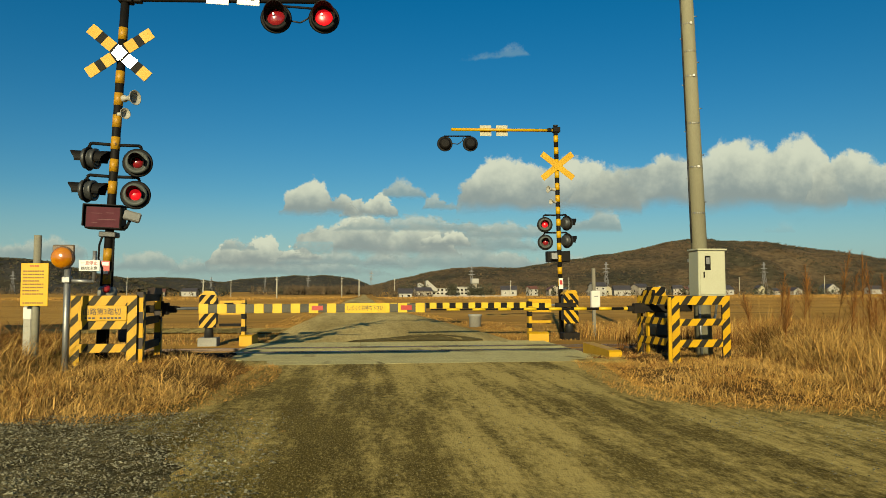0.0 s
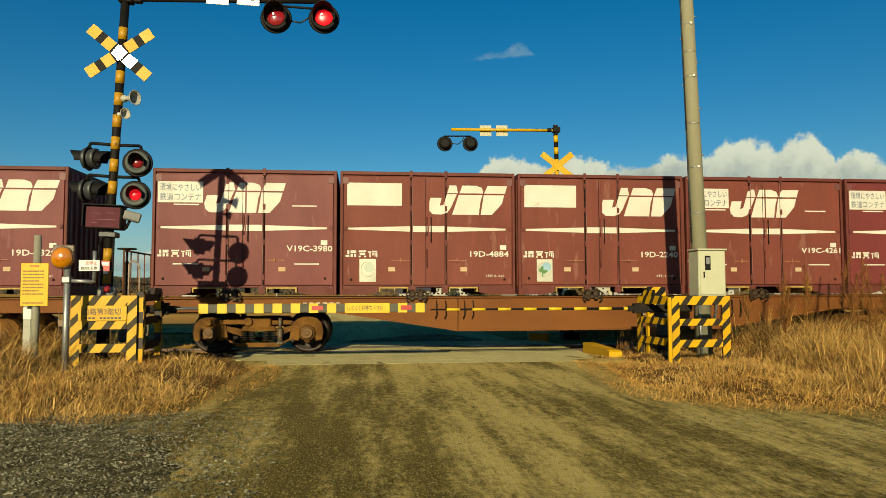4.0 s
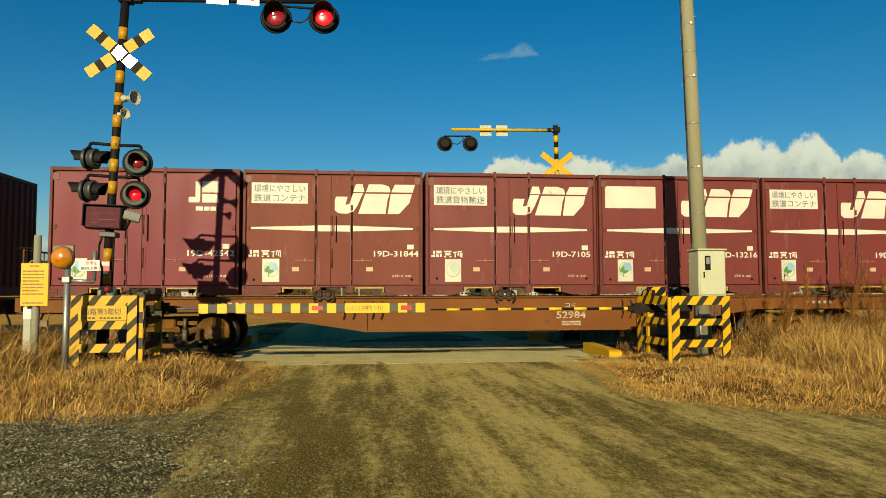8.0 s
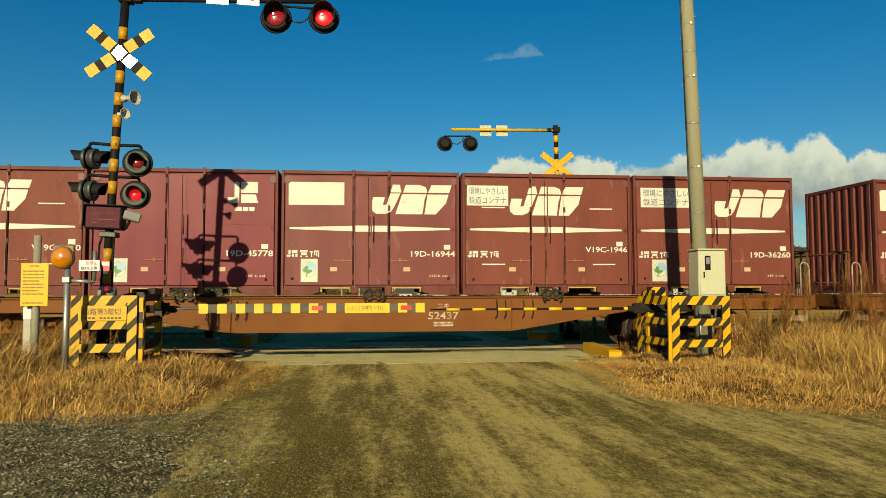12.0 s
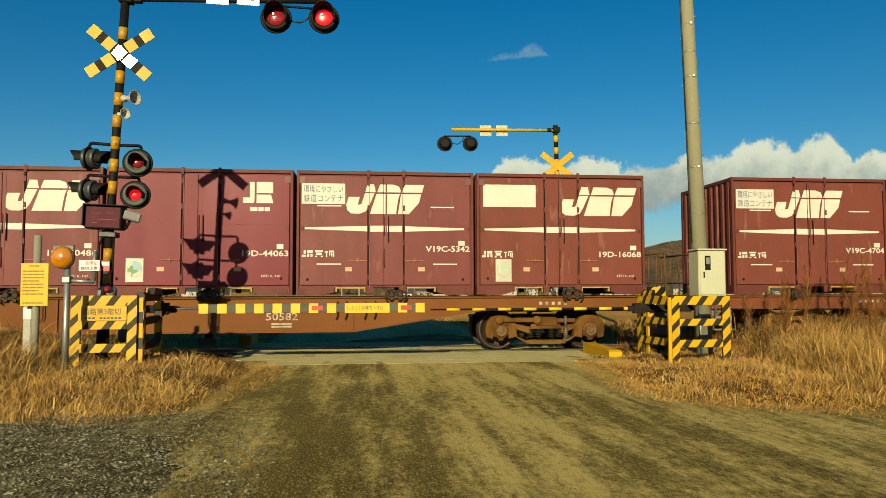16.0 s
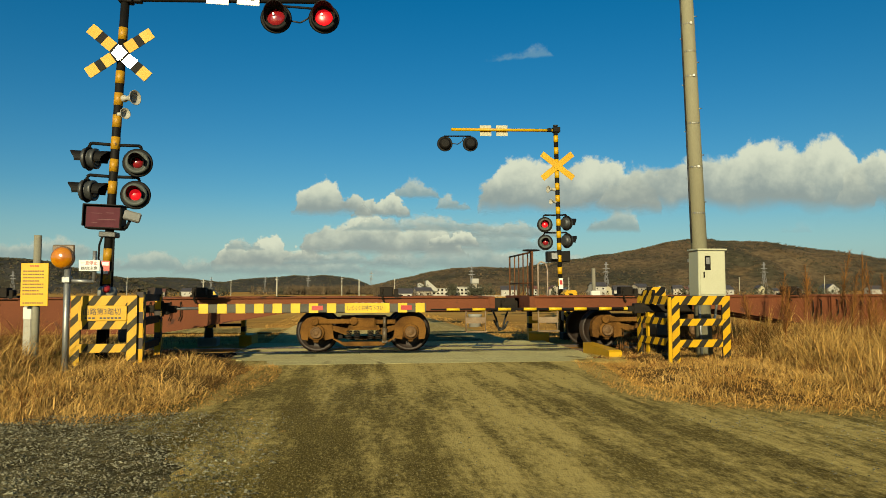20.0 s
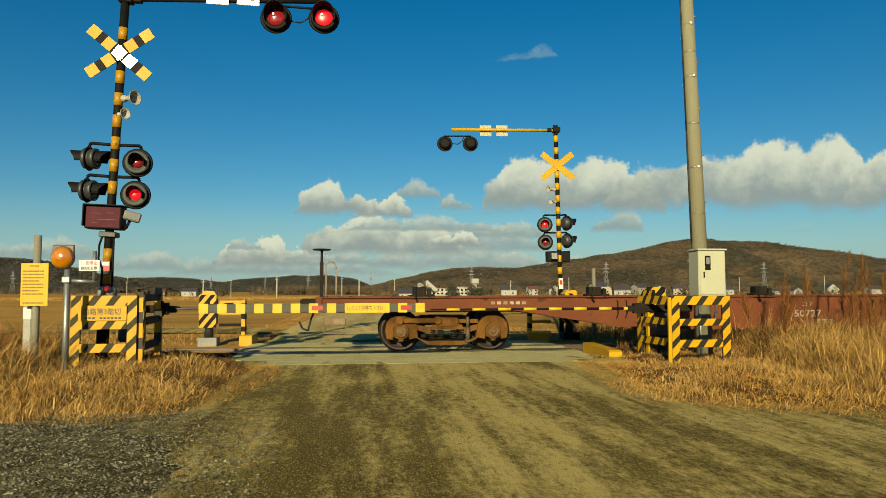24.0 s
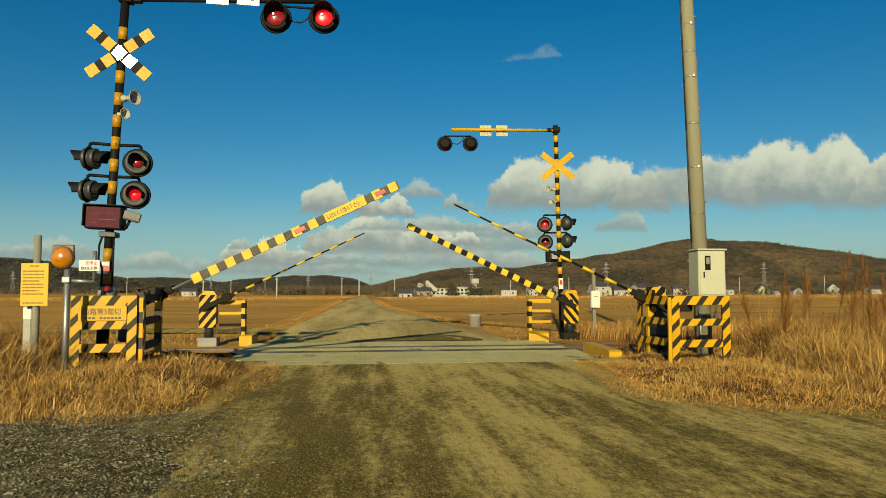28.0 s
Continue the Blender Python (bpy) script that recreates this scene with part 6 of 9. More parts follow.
def signal_post(m, face, label, lits, beam_to, overhead, plates, disp, horns, head_x, rear_x, top, zh):
    """A banded post. face -1: the road side is towards -y."""
    ob = root("crossing_signal_post", m, label, "crossing signal", "warning signals of the crossing")
    part("post", build(tube, (0, 0, -0.1), (0, 0, top), 0.062, 14), BLACK, ob, "black steel post")
    band = mesh_of("yellow_band", build(tube, (0, 0, 0), (0, 0, 0.19), 0.0655, 14), BAND_YELLOW if face < 0 else YELLOW)
    for j in range(16):
        z = 1.28 + j * 0.335
        if z < top - 0.45 and not (1.9 < z + 0.1 < 2.5 and face < 0):
            put("yellow_band", band, ob, pose(0, 0, z))
    part("cap", build(tube, (0, 0, top), (0, 0, top + 0.03), 0.07, 12), DARK_STEEL, ob)
    s = 1 if beam_to > 0 else -1
    z = top - 0.12
    part("beam", tubes([[(0, 0, z), (beam_to, 0, z + (0.216 if face < 0 else 0.02))]], 0.042 if face > 0 else 0.032, 10), YELLOW if face > 0 else BLACK, ob, "long overhead beam")
    part("beam_clamp", boxes([(-0.09, 0.12, -0.08, 0.08, z - 0.06, z + 0.09), (s * 0.12, s * 0.25, -0.05, 0.05, z - 0.04, z + 0.06)], 0.015), BLACK, ob)
    part("head_bar", tubes([[(overhead[0] - 0.02, 0.03 * face, overhead[2] + 0.21), (overhead[1] + 0.02, 0.03 * face, overhead[2] + 0.21)], [(overhead[0], 0.03 * face, overhead[2] + 0.21), (overhead[0], 0, overhead[2] + 0.08)], [(overhead[1], 0.03 * face, overhead[2] + 0.21), (overhead[1], 0, overhead[2] + 0.08)]], 0.02), BLACK, ob)
    mid = (overhead[0] + overhead[1]) / 2
    part("cable", tubes([[(overhead[0] + 0.2, 0, overhead[2] + 0.0), (mid, 0, overhead[2] - 0.02), (mid + 0.12, 0, overhead[2] + 0.06), (mid + 0.18, 0, overhead[2] + 0.2)]], 0.013), RUBBER, ob)
    for i, x in enumerate(overhead[:2]):
        h = signal_head(ob, x, 0.05 * face, overhead[2] + (0.054 * i if face < 0 else 0), 0 if face < 0 else 180, lits[i], 1.12 if face < 0 else 1.0, hooded=True)
        if face < 0:
            put("lamp_point", HM["glint"], h)
    for i, (x, w, word) in enumerate(plates):
        p = part("sign_plate", boxes([(-0.17, 0.17, -0.012, 0.0, -0.2, 0.2)], 0.004), SIGN_WHITE if face < 0 else PLATE_BACK, ob, "white square sign plate", pose(x, 0.06 * face, w) @ Matrix.Diagonal((1, 1, 1, 1) if face < 0 else (0.95, 1, 0.75, 1)))
        if face < 0:
            letters("character", word, 0.22, 0.26, RED_INK if i == 0 else INK, p, 0, -0.015, 0.0)
        else:
            part("plate_strap", boxes([(-0.12, 0.12, -0.02, -0.012, -0.06, 0.06)]), YELLOW, p)
    for i, z in enumerate(zh):
        for side, x in ((0, head_x), (1, rear_x)):
            part("head_bracket", tubes([[(0, 0, z + 0.27), (x * 0.92, 0, z + 0.28), (x, 0, z + 0.25), (x, 0.02, z + 0.1)]], 0.024), BLACK, ob)
        signal_head(ob, head_x, -0.12, z, 8 if face < 0 else -12, lits[2 + i], 1.0, False, True)
        signal_head(ob, rear_x, 0.03, z + 0.05, (262 if face < 0 else 118), False, 0.86 if face < 0 else 1.0, face < 0)
    saltire(ob, 4.74 if face < 0 else 4.62, -0.085 if face < 0 else -0.08, face)
    for h in horns:
        horn(ob, *h)
    return ob


near = signal_post(pose(-3.858, 11.0, 0, 0, 2.4, 0), -1, "black and yellow banded crossing signal post with glowing red lights", (False, True, False, True), 3.0, (2.26, 2.99, 5.472),
                   ((1.37, 5.812, "踏"), (1.83, 5.836, "切")), None, ((0.15, -0.05, 4.07, 60, 1.0), (0.07, -0.06, 3.82, 50, 0.75)), 0.375, -0.37, 5.72, (3.09, 2.61))
# direction display with its hood and a small floodlight
disp = part("direction_display", boxes([(-0.385, 0.135, -0.14, 0.1, 2.065, 2.41)], 0.015), BLACK, near, "dark direction display box", pose(0.08, 0, 0.02, 0, -0.3, 0))
part("screen", boxes([(-0.36, 0.11, -0.148, -0.138, 2.09, 2.385)]), DISPLAY, disp)
part("screen_marks", boxes([(-0.3, -0.14, -0.152, -0.147, 2.29, 2.296), (-0.08, 0.02, -0.152, -0.147, 2.3, 2.306), (-0.2, 0.06, -0.152, -0.147, 2.2, 2.207), (-0.28, -0.2, -0.152, -0.147, 2.15, 2.157)]), DISPLAY_INK, disp)
part("visor", boxes([(-0.4, 0.15, -0.2, 0.1, 2.41, 2.424), (-0.4, -0.386, -0.2, -0.1, 2.1, 2.41)]), BLACK, disp)
part("display_foot", boxes([(-0.12, 0.12, -0.1, 0.1, 1.97, 2.05)], 0.01), DARK_STEEL, near)
part("floodlight", boxes([(-0.12, 0.12, -0.09, 0.09, -0.07, 0.07)], 0.02), mat("pale_grey_floodlight", (0.3, 0.3, 0.28), 0.5, grain=0.15), near, "grey floodlight box", pose(0.34, -0.1, 2.29, 0, 12, 20))
part("floodlight_arm", tubes([[(0.08, 0, 2.15), (0.25, -0.05, 2.12), (0.3, -0.08, 2.22)]], 0.022), BLACK, near)
part("conduit", tubes([[(-0.07, -0.06, 2.0), (-0.11, -0.06, 1.85), (-0.11, -0.06, 1.65), (-0.04, -0.08, 1.5), (-0.04, -0.08, 0.2)], [(0.08, -0.04, 2.0), (0.1, -0.04, 1.3), (0.09, -0.04, 0.2)]], 0.016), BLACK, near)
part("red_notice", boxes([(-0.06, 0.06, -0.075, -0.066, 1.42, 1.62)]), RED_SIGN, near, "small red and white notice")
part("red_notice_print", boxes([(-0.045, 0.045, -0.079, -0.075, 1.55, 1.6), (-0.045, 0.045, -0.079, -0.075, 1.43, 1.47)]), SIGN_WHITE, near)
bm = bmesh.new()
lathe(bm, [(0.13, 0.0), (0.13, 0.12), (0.1, 0.16)], pose(0.07, -0.12, 1.08), 16)
part("bell_housing", bm, mat("pale_grey_push_button_box", (0.4, 0.38, 0.32), 0.6), near)
bm = bmesh.new()
lathe(bm, [(0.055, 0.0), (0.06, 0.02), (0.03, 0.045)], pose(0.1, -0.245, 1.21) @ Matrix.Rotation(radians(90), 4, "X"), 14)
part("emergency_button", bm, RED_LENS, near, "round red emergency button")

far = signal_post(pose(5.425, 19.2, 0, 0, -1.1, 0), 1, "yellow and black banded signal post beyond the track", (False, False, True, False), -2.95, (-3.13, -2.42, 5.27),
                  ((-1.98, 5.64, "踏"), (-1.52, 5.64, "切")), None, ((-0.16, -0.04, 3.97, -70, 0.9), (-0.13, -0.05, 3.62, -60, 0.7)), -0.42, 0.24, 5.76, (2.98, 2.49))
part("direction_display", boxes([(-0.36, 0.3, -0.05, 0.16, 1.95, 2.25)], 0.015), BLACK, far, "back of a direction display box")
part("junction_box", boxes([(-0.27, -0.1, -0.18, -0.05, 2.02, 2.2)], 0.01), STEEL, far)
part("red_notice", boxes([(-0.06, 0.06, -0.078, -0.068, 1.2, 1.5)]), SIGN_WHITE, far)
part("red_notice_print", boxes([(-0.04, 0.04, -0.082, -0.078, 1.32, 1.44)]), RED_SIGN, far)


# ---- gates ----
def gate_machine(m, label, side, boarded):
    ob = root("crossing_gate_machine", m, label, "gate machine", "gate machines of the crossing")
    part("plinth", boxes([(-0.22, 0.22, -0.2, 0.2, -0.2, 0.06)], 0.015), GREASE if boarded and side < 0 else CONCRETE, ob)
    part("pedestal", build(tube, (0, 0, 0.05), (0, 0, 0.5), 0.11, 14, 0.085), DARK_STEEL, ob)
    part("housing", boxes([(-0.17, 0.17, -0.14, 0.2, 0.36, 1.02)], 0.03), DARK_STEEL, ob, "dark grey gate machine housing")
    part("shaft", build(tube, (0, -0.22, 0.88), (0, 0.24, 0.88), 0.05, 12), GREASE, ob)
    if boarded:
        b = part("front_board", boxes([(-0.2, 0.2, -0.175, -0.15, 0.3, 1.08)], 0.006), BLACK, ob)
        part("hazard_stripes", build(hazard, -0.2, 0.2, 0.3, 1.08, -0.175, 0.11, 0.8 * side), YELLOW, b, "slanted yellow stripes")
        part("weather_cap", build(slab, [(-0.2, 1.06), (0.2, 1.06), (0.14, 1.16), (-0.08, 1.18)], -0.15, 0.15), YELLOW, ob)
    if not boarded:
        part("counterweight", boxes([(-side * 0.62, -side * 0.36, 0.1, 0.2, 0.78, 0.98)], 0.02), GREASE, ob)
    return ob


def thick_arm(length, from_x, side, word, pivot):
    """A wide gate arm with yellow and grey boards; its origin is the pivot."""
    ob = root("barrier_arm", pose(*pivot), "wide yellow and dark banded barrier arm with a plea to wait", "barrier arm", "gate arms of the crossing")
    part("clamp", boxes([(-side * 0.12, side * 0.45, -0.035, 0.035, -0.06, 0.06)], 0.01), GREASE, ob)
    if word:
        part("breakaway_bracket", boxes([(side * 0.42, side * 0.62, -0.06, 0.05, -0.09, 0.1), (side * 0.6, side * 0.74, -0.05, 0.04, -0.06, 0.05), (side * 0.46, side * 0.56, -0.08, -0.05, -0.12, 0.13)], 0.012), GREASE, ob, "black breakaway bracket")
        part("spring_rod", tubes([[(side * 0.4, -0.05, 0.07), (side * 0.8, -0.03, 0.025)], [(side * 0.4, -0.05, -0.07), (side * 0.7, -0.04, -0.02)]], 0.012), BLACK, ob)
    part("inner_pole", build(tube, (0, 0, 0), (side * from_x, 0, 0.005), 0.024, 10), STEEL, ob)
    n = length - from_x
    core = boxes([(side * from_x, side * length, -0.02, 0.02, -0.07, 0.07)], 0.006)
    part("core", core, mat("dull_grey_arm_band", (0.13, 0.12, 0.09), 0.7, spec=0.15, grain=0.2) if word else BLACK, ob, "dark bands of the arm")
    cells = 12.6
    step = n / cells
    for i in range(13):
        a = from_x + i * step
        w = step * 0.52
        if word and 8 <= i <= 9:
            continue
        red = word and i in (6, 11)
        part("yellow_band", boxes([(side * a, side * min(a + w, length), -0.026, 0.026, -0.078, 0.078)], 0.003), ARM_YELLOW, ob)
        if red:
            part("red_band", boxes([(side * (a + w * 0.3), side * (a + w * 1.5), -0.03, 0.03, -0.035, 0.04)], 0.002), RED_SIGN, ob)
    if word:
        a = from_x + 8 * step
        s = part("plea_sign", boxes([(side * a, side * (a + step * 2.52), -0.03, 0.03, -0.08, 0.08)], 0.003), ARM_YELLOW, ob)
        letters("plea", word, step * 2.0, 0.085, INK, s, side * (a + step * 1.15), -0.034, 0.0)
    return ob


def thin_arm(length, side, pivot, sagging=0.0):
    ob = root("barrier_arm", pose(*pivot), "slim yellow and black barrier arm", "barrier arm", "gate arms of the crossing")
    part("clamp", boxes([(-side * 0.15, side * 0.5, -0.04, 0.04, -0.06, 0.06)], 0.01), GREASE, ob)
    part("breakaway_bracket", boxes([(side * 0.4, side * 0.6, -0.06, 0.05, -0.085, 0.09), (side * 0.58, side * 0.7, -0.045, 0.04, -0.05, 0.05)], 0.012), GREASE, ob, "black breakaway bracket")
    part("pole", build(tube, (0, 0, 0), (side * length, 0, 0), 0.026, 8, 0.014), BLACK, ob)
    for i in range(8):
        a = 0.55 + i * (length - 0.6) / 8
        part("yellow_band", build(tube, (side * a, 0, 0), (side * (a + (length - 0.6) / 16), 0, 0), 0.031 - i * 0.0012, 8), ARM_YELLOW, ob)
    return ob


gate_machine(pose(-3.72, 11.95, 0), "dark grey gate machine behind a striped guard", 1, False)
gate_machine(pose(5.2, 12.0, 0), "dark grey gate machine behind a striped guard", -1, False)
gate_machine(pose(5.38, 18.3, 0), "gate machine with a striped yellow front board", -1, True)
gate_machine(pose(-3.70, 17.6, 0), "gate machine with a striped yellow front board", 1, True)
ARMS = [(thick_arm(4.74, 1.08, 1, "しばらくお待ち下さい", (-3.72, 11.78, 0.885)), 1, -3.72, 11.78, 0.885),
        (thin_arm(4.1, -1, (5.2, 11.82, 0.85)), -1, 5.2, 11.82, 0.85),
        (thick_arm(4.75, 0.55, -1, "", (5.38, 18.06, 0.78)), -1, 5.38, 18.06, 0.78),
        (thin_arm(4.1, 1, (-3.70, 17.37, 0.8)), 1, -3.70, 17.37, 0.8)]


# ---- striped guard fences ----
GUARD_BLACK = mat("weathered_black_paint", (0.03, 0.026, 0.018), 0.7, spec=0.12, col2=(0.05, 0.04, 0.024), scale=5, grain=0.25, bump=0.05)
FADED_BLACK = mat("faded_black_paint", (0.085, 0.072, 0.042), 0.75, spec=0.1, col2=(0.055, 0.046, 0.028), scale=5, grain=0.25, bump=0.05)


def guard(m, w, h, rails, label, flip=1, faded=False):
    """A frame of flat boards with slanted stripes, facing -y."""
    black = FADED_BLACK if faded else GUARD_BLACK
    ob = root("guard_fence", m, label, "guard fence", "striped guards of the crossing")
    t = 0.13
    for i, (x0, x1) in enumerate(((0, t), (w - t, w))):
        p = part("post", boxes([(x0, x1, -0.02, 0.02, 0.0, h)], 0.004), black, ob)
        part("yellow_stripe", build(hazard, x0, x1, 0.12, h, -0.02, 0.13, 1.0 * flip, shift=0.05 * i, wide=1.15), YELLOW, p)
    for z0, z1 in rails:
        r = part("rail", boxes([(t, w - t, -0.018, 0.018, z0, z1)], 0.004), black, ob)
        part("yellow_stripe", build(hazard, t, w - t, z0, z1, -0.018, 0.13, 0.75 * flip, wide=1.15), YELLOW, r)
    return ob


g = guard(pose(-4.05, 10.4, 0.02, 0, 0, -1), 0.89, 1.09, ((0.88, 1.09), (0.62, 0.74), (0.3, 0.42)), "yellow and black striped guard fence with a name board", faded=True)
board = part("name_board", boxes([(0.11, 0.76, -0.045, -0.03, 0.74, 0.95)], 0.004), YELLOW, g, "yellow crossing name board")
letters("name", "曲路第3踏切", 0.5, 0.095, INK, board, 0.43, -0.049, 0.87)
part("small_print", boxes([(0.2 + i * 0.05, 0.235 + i * 0.05, -0.049, -0.045, 0.765, 0.79) for i in (0, 1, 2, 4, 5, 6, 7, 8, 9)]), INK, board)
for x, y0, name in ((-3.14, 10.42, "left"),):
    side = root("guard_fence", pose(x, y0, 0.02, 0, 0, 95), "rusty dark side of a striped guard fence", "guard fence", "striped guards of the crossing")
    for px_, nm in ((0.0, 1), (1.28, 2)):
        p = part("post", boxes([(px_, px_ + 0.12, -0.05, 0.05, 0.0, 1.14)], 0.006), mat("rust_black_guard_steel", (0.045, 0.028, 0.018), 0.7, grain=0.3), side)
        part("yellow_stripe", build(hazard, px_, px_ + 0.12, 0.1, 1.1, -0.05, 0.13, 1.0), YELLOW, p)
        for z in (0.14, 0.5, 0.86):
            part("reflector", boxes([(px_ - 0.004, px_ + 0.0, -0.045, 0.045, z, z + 0.2)]), REFLECT, p)
    for z in (0.3, 0.66, 1.0):
        part("rail", boxes([(0.12, 1.28, -0.03, 0.03, z, z + 0.11)], 0.005), BLACK, side)
    part("cap_board", build(slab, [(0.7, 1.1), (1.38, 1.1), (1.34, 1.19), (0.8, 1.2)], -0.05, 0.05), mat("rust_black_guard_cap", (0.05, 0.03, 0.018), 0.7, grain=0.3), side)
gr = guard(pose(4.83, 10.8, -0.15, 0, 0, 1), 0.98, 1.22, ((1.08, 1.22), (0.75, 0.86), (0.41, 0.53)), "yellow and black striped guard fence before a utility pole")
part("post_edge", boxes([(-0.055, -0.002, -0.025, 0.02, 0.02, 1.2)], 0.004), YELLOW, gr, "plain yellow post edge")
part("post_foot", boxes([(0.86, 0.97, -0.028, -0.018, 0.04, 0.2)]), BLACK, gr)
gs = guard(pose(4.8, 12.08, -0.15, 0, 0, -84), 1.2, 1.22, ((1.08, 1.22), (0.75, 0.86), (0.41, 0.53)), "yellow and black striped side guard fence", 1)
for x in (0.2, 0.98):
    part("inner_post", boxes([(x, x + 0.09, 0.03, 0.06, 0.0, 1.1)], 0.004), YELLOW, gs, "plain yellow inner post")
cap = part("slanted_cap", build(slab, [(0.14, 1.22), (0.6, 1.22), (0.55, 1.32), (0.24, 1.32)], -0.03, 0.02), BLACK, gs)
part("yellow_stripe", build(hazard, 0.24, 0.55, 1.22, 1.31, -0.03, 0.1, 0.9), YELLOW, cap)
sg = root("guard_board", pose(5.02, 11.9, 0), "slanted striped board on the gate guard", "guard board")
part("board", boxes([(-0.12, 0.2, -0.02, 0.02, 0.62, 1.22)], 0.006), BLACK, sg)
part("yellow_stripe", build(hazard, -0.12, 0.2, 0.62, 1.22, -0.02, 0.14, 0.9), YELLOW, sg)
# low rails beside the far gates
for x, y, yaw, lab in ((-3.45, 17.55, 0, "low yellow guard rail beside the far gate"), (4.2, 18.05, 0, "low yellow guard rail beside the far gate")):
    f = root("guard_rail", pose(x, y, 0.0, 0, 0, yaw), lab, "guard rail", "low guard rails beyond the track")
    right = x < 0
    wdt = 0.62
    px0 = wdt - 0.09 if right else 0.0
    p = part("post", boxes([(px0, px0 + 0.09, -0.12, 0.1, 0.0, 0.95)], 0.006), YELLOW, f)
    for z in (0.2, 0.5, 0.76):
        part("black_band", boxes([(px0 - 0.003, px0 + 0.093, -0.124, 0.1, z, z + 0.12)]), BLACK, p)
    for z, th in ((0.84, 0.1), (0.6, 0.07), (0.32, 0.07)):
        r = part("rail", boxes([(0.0 if right else 0.09, wdt - 0.09 if right else wdt, -0.03, 0.03, z, z + th)], 0.004), YELLOW if z > 0.5 or not right else BLACK, f)
# yellow kerb blocks at the corners of the deck
for x, y, w, dpt, hgt, yaw in ((4.31, 12.22, 0.23, 1.72, 0.1, -2), (4.1, 17.5, 0.5, 0.25, 0.11, -6), (-2.95, 17.35, 0.3, 0.5, 0.12, -8)):
    bm = bmesh.new()
    slab_x(bm, [(0.0, -0.15), (0.0, hgt - 0.03), (0.06, hgt), (dpt, hgt + 0.02), (dpt, -0.15)], 0, w)
    stand_alone("kerb_block", bm, YELLOW, "yellow painted kerb block at the deck edge", "kerb block", "kerb blocks of the crossing", "", pose(x, y, 0, 0, 0, yaw))

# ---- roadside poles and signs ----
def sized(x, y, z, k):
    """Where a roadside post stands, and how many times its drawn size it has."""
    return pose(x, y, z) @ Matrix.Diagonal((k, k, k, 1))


NOTICE = mat("bright_yellow_notice_sheet", (0.78, 0.47, 0.008), 0.5, spec=0.3, col2=(0.7, 0.4, 0.008), scale=4, grain=0.08, bump=0.0)
mat_notice = mat("brown_notice_print", (0.26, 0.11, 0.015), 0.6, grain=0.1, bump=0.0)
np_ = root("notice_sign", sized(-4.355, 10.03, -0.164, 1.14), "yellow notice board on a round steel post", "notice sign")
part("post", build(tube, (0, 0, -0.1), (0, 0, 1.83), 0.042, 12), mat("weathered_grey_post", (0.3, 0.28, 0.2), 0.8, grain=0.2), np_)
nb = part("notice_board", boxes([(-0.15, 0.155, -0.062, -0.048, 1.0, 1.5)], 0.004), NOTICE, np_, "yellow notice board with dark writing")
rows_ = [(-0.05, 0.06, 1.46)] + [(-0.125, 0.125 - 0.05 * (i in (3, 6)), 1.40 - i * 0.038) for i in range(8)] + [(-0.12, 0.12, 1.03)]
for a, b, z in rows_:
    part("writing_bar", boxes([(a + j * 0.026, min(a + j * 0.026 + 0.019, b), -0.066, -0.062, z, z + 0.014) for j in range(int((b - a) / 0.026))]), RED_INK if z > 1.43 else mat_notice, nb)
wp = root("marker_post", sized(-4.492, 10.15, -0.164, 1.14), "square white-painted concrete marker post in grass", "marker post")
part("shaft", boxes([(-0.047, 0.047, -0.047, 0.047, -0.1, 1.0)], 0.012), mat("whitewashed_concrete", (0.5, 0.48, 0.4), 0.8, grain=0.2), wp)
part("white_band", boxes([(-0.05, 0.05, -0.05, 0.05, 0.84, 0.99)], 0.01), WHITE, wp)
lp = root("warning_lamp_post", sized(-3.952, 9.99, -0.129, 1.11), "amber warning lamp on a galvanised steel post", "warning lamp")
part("post", build(tube, (0, 0, -0.1), (0, 0, 1.5), 0.036, 12), STEEL, lp)
fwd = Matrix.Rotation(radians(90), 4, "X")
bm = bmesh.new()
lathe(bm, [(0.135, -0.03), (0.138, 0.0), (0.13, 0.02)], pose(-0.04, -0.05, 1.575) @ fwd, 28)
box(bm, -0.16, 0.09, -0.05, -0.02, 1.56, 1.73, 0.01)
lamp = part("lamp_housing", bm, mat("brown_lamp_housing", (0.14, 0.085, 0.04), 0.5, grain=0.2), lp)
bm = bmesh.new()
lathe(bm, [(0.13, 0.02), (0.12, 0.04), (0.095, 0.065), (0.06, 0.085), (0.02, 0.094)], pose(-0.04, -0.05, 1.575) @ fwd, 24)
part("amber_lens", bm, AMBER, lamp, "round amber glass lens")
part("clamp", boxes([(-0.05, 0.05, -0.05, 0.05, 1.27, 1.35)], 0.01), STEEL, lp)
part("bracket_arm", tubes([[(0.0, 0, 1.3), (0.3, 0, 1.285), (0.31, 0, 1.3), (0.31, 0, 1.66)]], 0.024, 10), STEEL, lp)
ss = part("stop_sign_board", boxes([(0.145, 0.385, -0.045, -0.035, 1.415, 1.545)], 0.003), SIGN_WHITE, lp, "small white stop board")
letters("writing", "一旦停止", 0.19, 0.045, RED_INK, ss, 0.265, -0.049, 1.512)
letters("writing", "踏切注意", 0.19, 0.045, INK, ss, 0.265, -0.049, 1.449)

